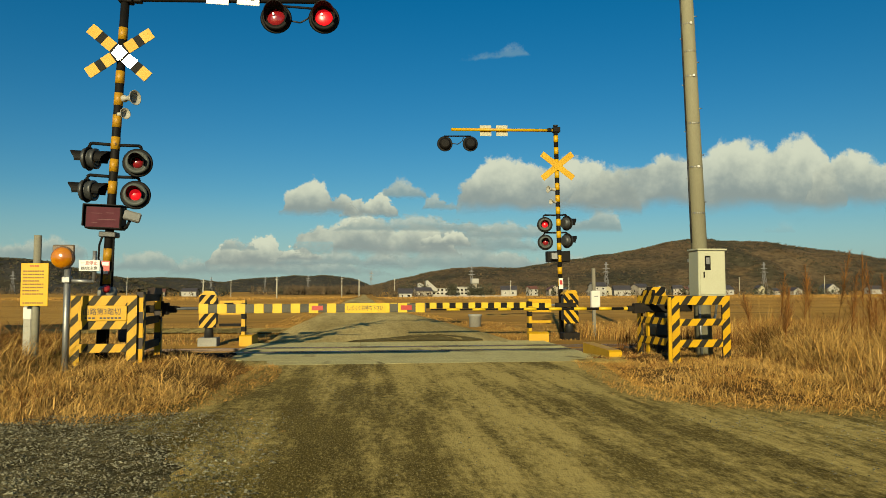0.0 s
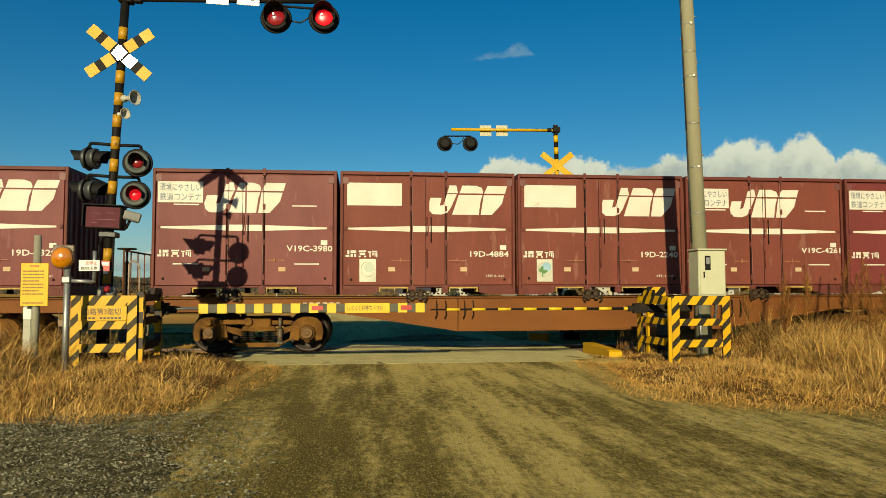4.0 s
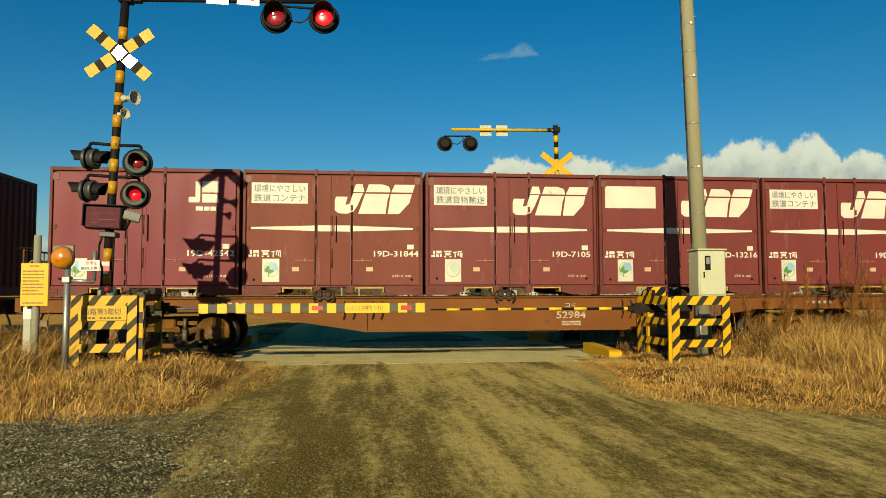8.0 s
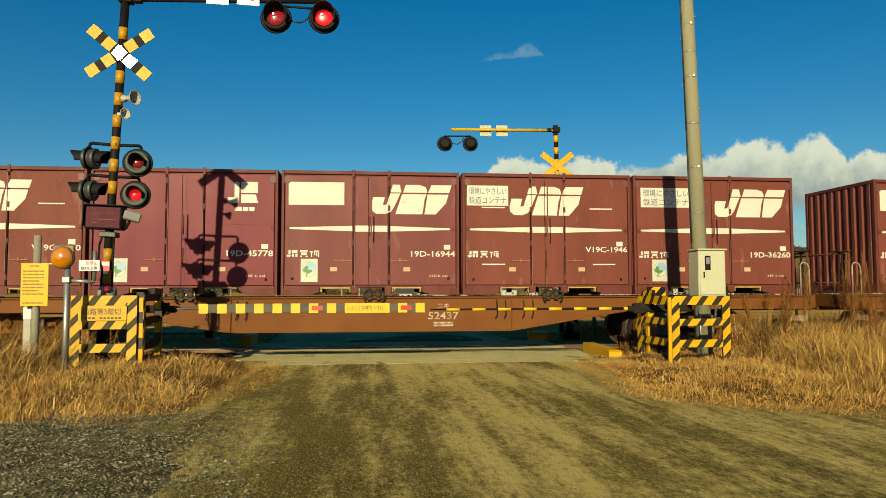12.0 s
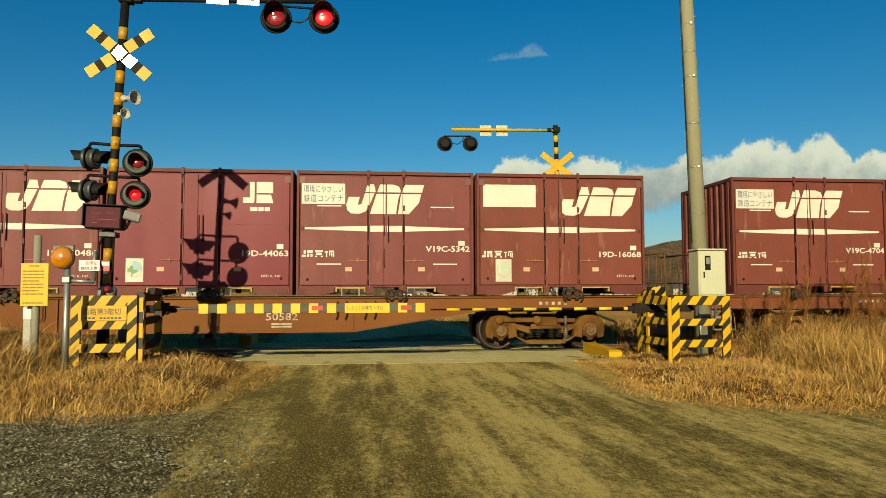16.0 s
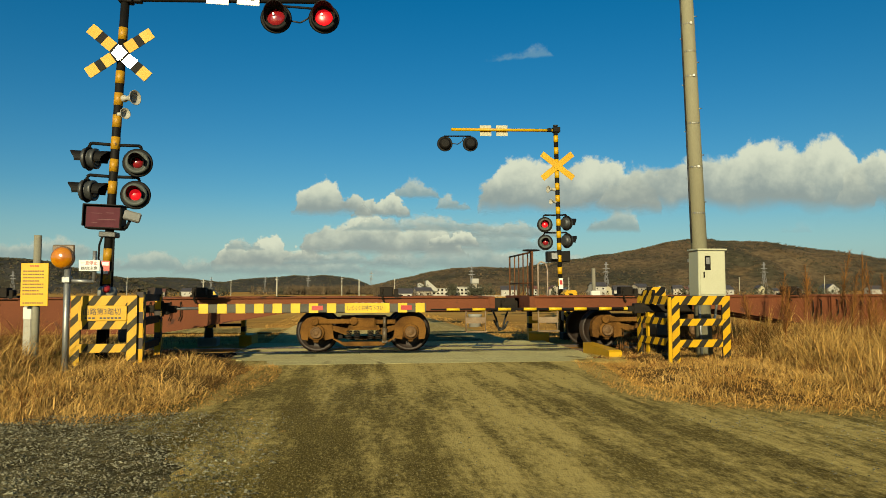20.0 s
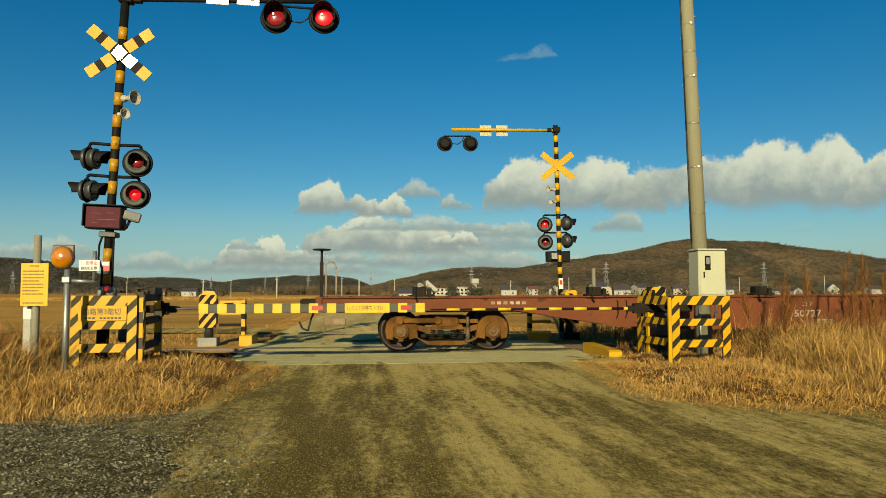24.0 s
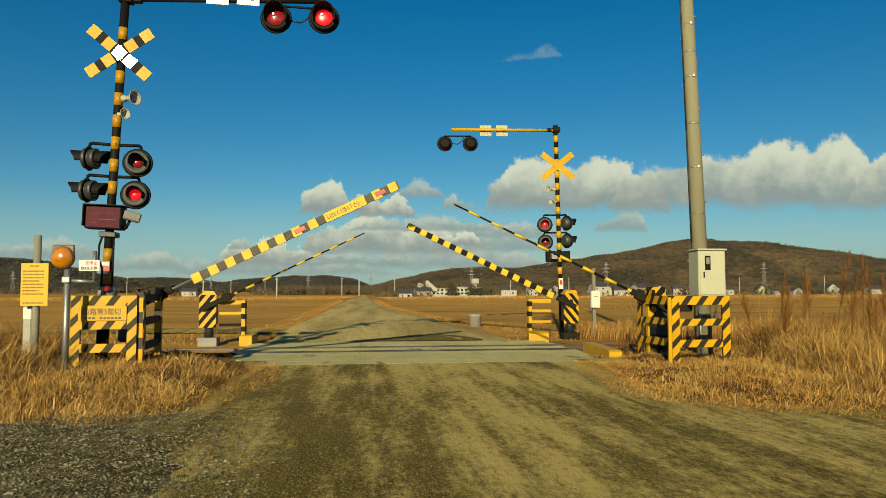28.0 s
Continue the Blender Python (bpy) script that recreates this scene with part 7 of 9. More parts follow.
up = root("utility_pole", pose(5.93, 11.93, 0, 0, -1.65, 0), "tall tapered concrete utility pole with step bolts", "utility pole")
part("shaft", build(tube, (0, 0, -0.2), (0, 0, 9.5), 0.148, 24, 0.1), POLE_CONCRETE, up)
for z in (2.5, 3.32, 4.1, 4.95, 5.4, 5.9):
    part("steel_band", build(tube, (0, 0, z), (0, 0, z + 0.035), 0.1475 - z * 0.005, 20), STEEL, up)
for z in (3.32, 4.95, 5.9):
    part("white_stud", build(tube, (0, -0.15 + z * 0.005, z + 0.018), (0, -0.168 + z * 0.005, z + 0.018), 0.022, 10), SIGN_WHITE, up)
for j in range(14):
    z = 2.3 + j * 0.42
    s = 1 if j % 2 else -1
    part("step_bolt", build(tube, (0.1 * s, 0, z), (0.17 * s, -0.02, z), 0.01, 6), STEEL, up)
part("down_cable", tubes([[(-0.15, -0.04, 2.0), (-0.145, -0.04, 4.0), (-0.13, -0.04, 9.0)]], 0.014), RUBBER, up)
part("conduit", tubes([[(-0.11, -0.13, 0.0), (-0.11, -0.13, 0.9), (-0.02, -0.16, 1.0), (-0.02, -0.16, 1.1)], [(0.12, -0.12, 0.55), (0.16, -0.16, 0.75), (0.2, -0.2, 1.08)]], 0.022), STEEL, up)
cb = root("control_cabinet", pose(5.815, 11.52, 0), "cream enamelled control cabinet strapped to the pole", "control cabinet")
part("body", boxes([(-0.24, 0.24, -0.16, 0.2, 1.06, 1.83)], 0.012), CREAM_BOX, cb)
part("roof_lip", boxes([(-0.26, 0.26, -0.19, 0.2, 1.83, 1.86)], 0.006), CREAM_BOX, cb)
dr = part("door", boxes([(-0.215, 0.215, -0.172, -0.16, 1.09, 1.8)], 0.004), CREAM_BOX, cb)
part("window", boxes([(-0.13, -0.03, -0.178, -0.171, 1.5, 1.74)], 0.003), BLACK, dr)
part("window_glass", boxes([(-0.11, -0.05, -0.182, -0.178, 1.6, 1.71)]), STEEL, dr)
part("latch", boxes([(-0.16, -0.14, -0.19, -0.17, 1.37, 1.47)], 0.004), BLACK, dr)
part("strap", boxes([(-0.24, 0.2, 0.2, 0.24, 1.2, 1.25), (-0.24, 0.2, 0.2, 0.24, 1.65, 1.7)]), STEEL, cb)

wb = root("junction_box_post", pose(6.285, 19.0, 0), "white junction box on a wooden post", "junction box")
part("post", boxes([(-0.045, 0.045, -0.045, 0.045, -0.1, 1.77)], 0.01), WOOD_POST, wb)
part("box", boxes([(-0.12, 0.13, -0.16, -0.045, 0.68, 1.15)], 0.012), WHITE, wb)
part("door", boxes([(-0.1, 0.11, -0.168, -0.16, 0.71, 1.12)], 0.004), WHITE, wb)
part("marking", boxes([(-0.05, 0.06, -0.172, -0.168, 0.98, 1.01)]), STEEL, wb)
bm = bmesh.new()
lathe(bm, [(0.2, -0.1), (0.21, 0.3), (0.225, 0.31), (0.225, 0.38), (0.17, 0.38), (0.16, 0.2)], pose(3.65, 23.3, 0), 20)
stand_alone("concrete_pipe", bm, CONCRETE, "upright concrete pipe on the verge", "concrete pipe")
# cable trough and dark clutter beside the track
for x, y, w in ((-3.6, 13.2, 1.1), (-4.9, 13.4, 1.0), (5.9, 13.5, 1.6), (7.9, 13.6, 1.8)):
    bm = boxes([(x - w / 2, x + w / 2, y - 0.13, y + 0.13, -0.08, 0.07)], 0.012)
    stand_alone("cable_trough", bm, mat("dark_weathered_concrete", (0.1, 0.085, 0.06), 0.9, grain=0.4, bump=0.3), "dark weathered concrete cable trough by the track", "cable trough", "cable troughs by the track")


# ---- dry grass and weeds ----
def left_edge(y):
    pts = [(6.4, -9.0), (6.55, -2.9), (6.85, -2.35), (7.4, -2.1), (8.3, -1.75), (9.3, -1.65), (10.8, -1.7), (12.2, -2.1), (13.3, -2.9)]
    return float(np.interp(y, [p[0] for p in pts], [p[1] for p in pts]))


def right_edge(y):
    pts = [(5.9, 16.0), (6.25, 4.9), (6.5, 4.6), (6.8, 4.05), (7.1, 3.7), (7.7, 3.45), (9.4, 3.6), (12.3, 4.1), (13.3, 4.6)]
    return float(np.interp(y, [p[0] for p in pts], [p[1] for p in pts]))


def swell(x, y, side):
    """Height of the grassy banks."""
    e = (left_edge(y) - x) if side < 0 else (x - right_edge(y))
    k = max(0.0, min(1.0, e / 0.9))
    front = max(0.0, min(1.0, (y - (6.6 if side < 0 else 6.15)) / 1.0))
    hollow = 0.13 * max(0.0, 1.0 - math.hypot((x - 5.3) / 1.5, (y - 11.3) / 1.9)) ** 0.5 if side > 0 else 0.0
    heap = max(0.0, noise.noise((x * 1.5, y * 1.5, 17)) + 0.15) * (0.2 if side < 0 else 0.14)
    return -0.055 - hollow + 0.035 * front + (0.07 if side < 0 else 0.12) * k * front * (0.75 + 0.5 * noise.noise((x * 0.7, y * 0.7, 3))) + heap * max(0.0, min(1.0, (e - 0.25) / 0.6)) * front


def tall_share(x, y):
    """The tall grass of the right bank stands beyond a line that runs out from the road past the guard."""
    return max(0.0, min(1.0, (x - (3.05 + 0.3 * y)) / 0.5))


def clump(x, y, seed, scale):
    """Where grass grows thick (1) and where the ground shows between (0)."""
    return max(0.0, min(1.0, 0.5 + 1.7 * noise.noise((x * scale, y * scale, seed))))


def bank(name, side, x0, x1, y0, y1, label):
    nx, ny = 110, 70
    bm = bmesh.new()
    g = []
    for i in range(nx + 1):
        row = []
        for j in range(ny + 1):
            y = y0 + (y1 - y0) * j / ny
            e = left_edge(y) if side < 0 else right_edge(y)
            x = (x0 + (e - x0) * (i / nx) ** 0.6) if side < 0 else (x1 + (e - x1) * (i / nx) ** 0.6)
            row.append(bm.verts.new((x, y, swell(x, y, side) + 0.004)))
        g.append(row)
    for i in range(nx):
        for j in range(ny):
            f = bm.faces.new((g[i][j], g[i + 1][j], g[i + 1][j + 1], g[i][j + 1]))
            f.smooth = True
    stand_alone(name, bm, mat("matted_dry_grass_soil", (0.2, 0.115, 0.036), 0.95, spec=0.05, col2=(0.07, 0.042, 0.016), scale=3, fine=30, grain=0.5, bump=0.6), label, "grass bank", kind="structure")


def blades(name, spots, material, label, seed, wide=0.003, category="grass", per=1, spread=0.05):
    """A tuft field: every blade a thin strip that arcs over, out of the middle of its tuft. spots yields x, y, z, height, lean."""
    rnd = random.Random(seed)
    v, f = [], []
    for x0, y0, z, h0, lean0 in spots:
        wind = noise.noise((x0 * 0.9, y0 * 0.9, 7)) * 4.5
        for _ in range(per):
            a = rnd.random() * math.tau
            b = wind + rnd.gauss(0.0, 0.9)
            r = abs(rnd.gauss(0, spread)) if per > 1 else 0.0
            out_ = rnd.random() * math.tau
            x, y = x0 + math.cos(out_) * r, y0 + math.sin(out_) * r
            h, lean = h0, lean0
            if per > 1:
                h, lean = h0 * rnd.uniform(0.5, 1.2), lean0 * rnd.uniform(0.4, 1.5)
                if rnd.random() < 0.6:
                    b = out_
            w = wide * rnd.uniform(0.6, 1.6)
            cb, sb = math.cos(b), math.sin(b)
            wx, wy = math.cos(a) * w, math.sin(a) * w
            o = len(v)
            ang, px_, pz_ = lean * rnd.uniform(0.05, 0.75), 0.0, -0.015
            for k in range(4):
                taper = (1.0, 0.95, 0.7, 0.0)[k]
                cx, cy = x + cb * px_, y + sb * px_
                if k < 3:
                    v += [(cx - wx * taper, cy - wy * taper, z + pz_), (cx + wx * taper, cy + wy * taper, z + pz_)]
                else:
                    v.append((cx, cy, z + max(pz_, 0.01)))
                px_ += math.sin(ang) * h / 3
                pz_ += math.cos(ang) * h / 3
                ang += lean * rnd.uniform(0.5, 1.0)
            f += [(o, o + 1, o + 3, o + 2), (o + 2, o + 3, o + 5, o + 4), (o + 4, o + 5, o + 6)]
    me = bpy.data.meshes.new(name)
    me.from_pydata(v, [], f)
    me.materials.append(material)
    return tagged(put(name, me), label, category, kind="stuff")


def scatter(rnd, n, x0, x1, y0, y1, keep):
    k = 0
    tries = 0
    while k < n and tries < n * 12:
        tries += 1
        x, y = rnd.uniform(x0, x1), rnd.uniform(y0, y1)
        w = keep(x, y)
        if w and rnd.random() < w:
            k += 1
            yield x, y


def tuft_height(x, y, base):
    return base * (0.55 + 0.9 * max(0.0, 0.5 + noise.noise((x * 1.1, y * 1.1, 9))))


def grow():
    rnd = random.Random(5)
    for mi, (material, seed, share) in enumerate(((STRAW, 1, 0.36), (STRAW_PALE, 2, 0.3), (WEED, 3, 0.34))):
        def left(n):
            for x, y in scatter(rnd, int(n * share), -9.5, -1.75, 6.7, 13.2, lambda x, y: 0 if x > left_edge(y) + 0.1 + 0.4 * noise.noise((x * 1.7, y * 1.7, 1)) or (y > 12.6) else min(1.0, 0.15 + (left_edge(y) - x) * 0.9) * (1.0 if y > 7.2 else 0.45) * (0.42 + 0.7 * clump(x, y, 31, 2.3))):
                e = left_edge(y) - x
                base = 0.08 + 0.08 * max(0.0, min(1.0, e / 1.2))
                if x < -4.15:
                    base += 0.3 * min(1.0, (-4.15 - x) / 0.6)
                if mi == 2:
                    base *= 1.2
                    if y < 9.8 and rnd.random() < 0.65:
                        continue
                if y > 11.2 and x > -3.6:
                    base *= 0.35
                yield x, y, swell(x, y, -1), tuft_height(x, y, base) * (0.6 + 0.75 * clump(x, y, 31, 2.3)), abs(rnd.gauss(1.35, 0.45))
        blades("dry_grass_left_bank", left(8600), material, ("golden dry grass matted over the bank", "pale dry grass stalks on the bank", "brown dead weeds among dry grass")[mi], 10 + seed, 0.0031, per=15, spread=0.075)

        def right(n):
            for x, y in scatter(rnd, int(n * share), 3.0, 15.0, 6.0, 13.3, lambda x, y: 0 if x < right_edge(y) - 0.1 + 0.45 * noise.noise((x * 1.7, y * 1.7, 1)) else min(1.0, 0.15 + (x - right_edge(y)) * 0.8) * (1.0 if x < 9 else 0.5) * ((0.5 if y > 10.3 else 1.0) if mi < 2 else (1.0 if y > 9.6 else 0.5)) * (0.42 + 0.7 * clump(x, y, 32, 1.9))):
                e = x - right_edge(y)
                base = 0.08 + 0.34 * max(0.0, min(1.0, (e - 0.6) / 2.2)) * tall_share(x, y)
                if 4.6 < x < 6.1 and y > 10.0:
                    base = 0.11
                yield x, y, swell(x, y, 1), tuft_height(x, y, base) * rnd.uniform(0.6, 1.3) * (0.65 + 0.65 * clump(x, y, 32, 1.9)), abs(rnd.gauss(1.0, 0.45))
        blades("dry_grass_right_bank", right(11500), material, ("golden dry grass beside the road", "pale tall dry reeds beside the track", "brown dead weeds beside the road")[mi], 20 + seed, 0.0034, per=16, spread=0.085)

        def beyond(n):
            for x, y in scatter(rnd, int(n * share), -22, 26, 17.7, 27.0, lambda x, y: 0 if -2.0 < x < 3.6 else (1.0 if (y < 20.5 or abs(x - 0.8) < 4) else 0.25)):
                base = 0.42 if x > 5.6 and y < 21 else 0.055
                if x < -4.5 and y < 20.5:
                    base = 0.1
                yield x, y, -0.03 - dip(y), tuft_height(x, y, base), abs(rnd.gauss(0.35, 0.25))
        blades("dry_grass_beyond_track", beyond(40000), material, ("golden dry grass beyond the track", "pale dry reeds beyond the track", "brown weeds beyond the track")[mi], 30 + seed, 0.0036)

    def between():
        for x, y in scatter(rnd, 14000, -24, 26, 12.7, 14.0, lambda x, y: 0 if -3.2 < x < 5.0 else 1.0):
            yield x, y, -0.05 - dip(y), tuft_height(x, y, 0.25 if x < 5 else 0.52), abs(rnd.gauss(0.4, 0.25))
    blades("track_side_weeds", between(), WEED, "brown weeds along the ballast", 44, 0.006)

    def fringe():
        for x, y in scatter(rnd, 12000, -2.6, 4.4, 6.5, 11.5, lambda x, y: 1.0 if abs(x - left_edge(y)) < 0.5 or abs(x - right_edge(y)) < 0.55 else 0):
            yield x, y, -0.01, 0.05 + 0.05 * rnd.random(), abs(rnd.gauss(1.0, 0.3))
    blades("short_grass_fringe", fringe(), STRAW, "short trampled grass along the road edge", 51, 0.003)

    def shaggy_left():
        for x, y in scatter(rnd, 280, -6.5, -1.9, 6.9, 11.0, lambda x, y: 0 if x > left_edge(y) - 0.12 else 0.25 + max(0.0, noise.noise((x * 1.3, y * 1.3, 21))) * 2.0):
            yield x, y, swell(x, y, -1), rnd.uniform(0.2, 0.42), rnd.uniform(1.1, 2.0)
    blades("shaggy_grass_clumps", shaggy_left(), STRAW_PALE, "shaggy golden grass clumps hanging over on the bank", 71, 0.003, per=80, spread=0.13)

    def shaggy_right():
        for x, y in scatter(rnd, 520, 3.6, 12.0, 6.4, 12.8, lambda x, y: 0 if x < right_edge(y) + 0.15 else 0.25 + max(0.0, noise.noise((x * 1.2, y * 1.2, 22))) * 2.0):
            yield x, y, swell(x, y, 1), rnd.uniform(0.11, 0.2) + 0.42 * tall_share(x, y) * rnd.uniform(0.3, 1.2), rnd.uniform(0.8, 1.5)
    blades("shaggy_grass_clumps_right", shaggy_right(), STRAW_PALE, "shaggy golden grass clumps hanging over by the road", 72, 0.0034, per=70, spread=0.14)

    def matted_left():
        for x, y in scatter(rnd, 1300, -7.5, -2.0, 6.75, 9.8, lambda x, y: 0 if x > left_edge(y) - 0.1 else 1.0 if y < 8.6 else 0.5):
            yield x, y, swell(x, y, -1), rnd.uniform(0.07, 0.2), rnd.uniform(0.9, 2.0)
    blades("matted_hay_left", matted_left(), STRAW_PALE, "matted golden hay over the front of the bank", 78, 0.003, per=28, spread=0.11)

    def thicket():
        for x, y in scatter(rnd, 130, 6.6, 13.0, 8.2, 12.0, lambda x, y: max(0.0, noise.noise((x * 0.9, y * 0.9, 41)) + 0.1) * 2.0):
            yield x, y, swell(x, y, 1), rnd.uniform(0.3, 0.75), rnd.uniform(0.25, 0.8)
    blades("weed_thicket", thicket(), WEED_DARK, "dark olive-brown dead weed thickets among the reeds", 75, 0.004, "weed", per=60, spread=0.2)

    def low_brown():
        for x, y in scatter(rnd, 420, -3.4, -1.8, 8.6, 12.3, lambda x, y: 0 if x > left_edge(y) - 0.05 else 0.15 + 0.85 * clump(x, y, 42, 2.0)):
            yield x, y, swell(x, y, -1), rnd.uniform(0.08, 0.22), rnd.uniform(0.9, 1.8)
    blades("low_brown_weeds", low_brown(), WEED_DARK, "low reddish-brown dead weeds on the bank", 76, 0.0032, "weed", per=40, spread=0.1)

    def front_fringe():
        for x, y in scatter(rnd, 9000, 3.4, 11.0, 5.0, 7.2, lambda x, y: 1.0 if abs(x - right_edge(y)) < 0.5 or abs(y - float(np.interp(x, (3.7, 4.05, 4.9, 16.0), (7.1, 6.8, 6.25, 5.9)))) < 0.45 * rnd.random() + 0.1 else 0):
            yield x, y, -0.012, 0.05 + 0.06 * rnd.random(), abs(rnd.gauss(1.2, 0.3))
    blades("short_grass_front", front_fringe(), STRAW, "short ragged grass where the bank meets the road", 73, 0.0028)

    def stray():
        for x, y in scatter(rnd, 170, -3.6, 4.6, 4.2, 8.6, lambda x, y: 1.0 if (x < -1.0 - 0.25 * (y - 4.2) + 0.8 or x > 2.6 + 0.35 * (8.0 - y)) else 0):
            yield x, y, 0.004, rnd.uniform(0.015, 0.035), rnd.uniform(1.2, 1.9)
    blades("stray_grass_tufts", stray(), STRAW, "small dry grass tufts strewn on the gravel", 74, 0.002, per=14, spread=0.03)

    def roadside():
        for x, y in scatter(rnd, 9000, -5, 4.5, 24.0, 90.0, lambda x, y: 1.0 if abs(x + 2.85) < 0.5 or abs(x - float(np.interp(y, (24, 30, 43, 60, 90), (3.6, 3.2, 2.3, 1.6, 1.5)))) < 0.5 else 0):
            yield x, y, -0.05, 0.05 + 0.06 * rnd.random(), abs(rnd.gauss(0.7, 0.3))
    blades("roadside_grass", roadside(), STRAW, "pale dry grass along the far road", 52, 0.008)

    def stubble():
        for x, y in scatter(rnd, 46000, -75, 95, 42.0, 120.0, lambda x, y: 0 if -3.0 < x < 3.0 else 1.0 if abs(x - y * 0.11) < y * 0.75 + 6 else 0):
            yield x, y, -0.05 - fall(y), 0.07 + 0.1 * max(0.0, 0.4 + noise.noise((x * 0.08, y * 0.3, 4))), abs(rnd.gauss(0.4, 0.2))
    blades("field_stubble", stubble(), STRAW, "golden rice stubble on the near fields", 53, 0.008)

    def far_stubble():
        for x, y in scatter(rnd, 46000, -220, 300, 120.0, 400.0, lambda x, y: 0 if -4.0 < x < 4.0 else 1.0 if abs(x - y * 0.11) < y * 0.75 else 0):
            yield x, y, -0.05 - fall(y), 0.1 + 0.26 * max(0.0, 0.45 + noise.noise((x * 0.02, y * 0.03, 5))), abs(rnd.gauss(0.4, 0.2))
    blades("far_field_stubble", far_stubble(), STRAW, "golden rice stubble on the far fields", 54, 0.075)

    def reeds():
        for x, y in scatter(rnd, 5200, 5.6, 14.0, 7.0, 13.3, lambda x, y: tall_share(x, y) * (0.25 + max(0.0, noise.noise((x * 0.8, y * 0.8, 2))) * 1.6)):
            yield x, y, swell(x, y, 1), rnd.uniform(0.4, 0.9), abs(rnd.gauss(0.9, 0.4))
    blades("tall_reeds", reeds(), STRAW_PALE, "tall pale dry reeds bending over the grass", 61, 0.003)

    def low_fill():
        for x, y in scatter(rnd, 1500, 3.8, 13.0, 6.2, 9.6, lambda x, y: 0 if x < right_edge(y) + 0.1 else 1.0 if y < 8.2 else 0.4):
            yield x, y, swell(x, y, 1), rnd.uniform(0.06, 0.15) + 0.16 * tall_share(x, y) * rnd.random(), rnd.uniform(0.8, 1.9)
    blades("matted_grass_front", low_fill(), STRAW, "matted golden grass along the front of the bank", 77, 0.003, per=26, spread=0.1)

    def left_reeds():
        for x, y in scatter(rnd, 900, -8.0, -3.9, 8.6, 13.0, lambda x, y: max(0.0, noise.noise((x * 0.8, y * 0.8, 6))) * 1.6 + 0.1):
            yield x, y, swell(x, y, -1), rnd.uniform(0.5, 0.95), abs(rnd.gauss(0.9, 0.3))
    blades("tall_reeds_left", left_reeds(), STRAW_PALE, "tall pale dry stalks behind the signs", 62, 0.003)

    # tall single weeds with feathery seed heads
    for i, (x, y, h) in enumerate(((9.2, 13.1, 2.0), (10.0, 13.0, 1.75), (8.4, 12.9, 1.4), (11.1, 13.2, 1.7), (12.2, 12.8, 1.3), (9.7, 12.2, 1.2), (7.4, 12.9, 1.05), (10.8, 12.2, 1.35), (8.9, 11.6, 1.0), (12.9, 13.1, 1.6), (6.6, 10.6, 0.95), (7.9, 10.9, 1.05), (7.3, 9.6, 1.0), (9.5, 12.7, 1.9), (10.4, 13.2, 1.5), (8.8, 13.2, 1.7), (11.6, 12.9, 1.8), (9.0, 12.4, 1.5), (10.1, 12.6, 1.6), (7.9, 12.6, 1.2), (12.5, 13.0, 1.7), (8.1, 13.2, 1.5))):
        ob = root("tall_weed", pose(x, y, 0.05, rnd.uniform(-6, 6), rnd.uniform(-8, 8), rnd.uniform(0, 360)), "tall rust-brown dry weed with a feathery head", "weed", "tall weeds by the track")
        h *= 0.95
        part("stalk", build(run, [(0, 0, 0), (0.02, 0, h * 0.5), (0.06, 0, h)], 0.005, 5), WEED, ob)
        v, f = [], []
        for k in range(150):
            z = h * (0.42 + 0.58 * (k / 150))
            a = rnd.random() * math.tau
            ln = 0.25 * (1.15 - k / 150) * min(1.0, 0.3 + k / 40) * rnd.uniform(0.3, 1.5)
            c = Vector((0.02 + 0.05 * (z / h) ** 2, 0, z))
            d = Vector((math.cos(a) * ln, math.sin(a) * ln, ln * rnd.uniform(0.5, 1.8)))
            w = Vector((-math.sin(a), math.cos(a), 0)) * 0.0028
            o = len(v)
            v += [tuple(c - w), tuple(c + w), tuple(c + d * 0.6 + w * 1.6), tuple(c + d)]
            f.append((o, o + 1, o + 2, o + 3))
        me = bpy.data.meshes.new("feathery_head")
        me.from_pydata(v, [], f)
        me.materials.append(PLUME)
        put("feathery_head", me, ob)


bank("bank_left", -1, -13.0, 0, 6.6, 13.3, "matted dry grass bank beside the road")
bank("bank_right", 1, 0, 18.0, 5.9, 13.3, "matted dry grass bank beside the road")
grow()


def dirt_spill(cx, cy, rx, ry, seed):
    """A thin ragged spread of dirt over an edge."""
    bm = bmesh.new()
    n_ = 40
    c = bm.verts.new((cx, cy, 0.012 - dip(cy)))
    rims = []
    for k_, z in ((0.75, 0.009), (1.0, -0.02)):
        ring_ = []
        for q in range(n_):
            a = q * math.tau / n_
            r = k_ * (1.0 + 0.35 * noise.noise((math.cos(a) * 2.2, math.sin(a) * 2.2, seed)) + 0.15 * noise.noise((math.cos(a) * 7, math.sin(a) * 7, seed)))
            ring_.append(bm.verts.new((cx + rx * r * math.cos(a), cy + ry * r * math.sin(a), z - dip(cy + ry * r * math.sin(a)))))
        rims.append(ring_)
    for q in range(n_):
        w = (q + 1) % n_
        bm.faces.new((c, rims[0][q], rims[0][w]))
        bm.faces.new((rims[0][q], rims[1][q], rims[1][w], rims[0][w]))
    stand_alone("dirt_spill", bm, ROAD, "thin spread of dirt over the deck's edge", "dirt", "dirt spills on the deck", "structure")


for spill in ((-2.0, 11.9, 0.5, 0.8, 1.0), (-2.75, 13.1, 0.5, 0.8, 2.0), (3.9, 11.6, 0.55, 0.4, 3.0), (4.45, 12.9, 0.22, 1.0, 4.0)):
    dirt_spill(*spill)


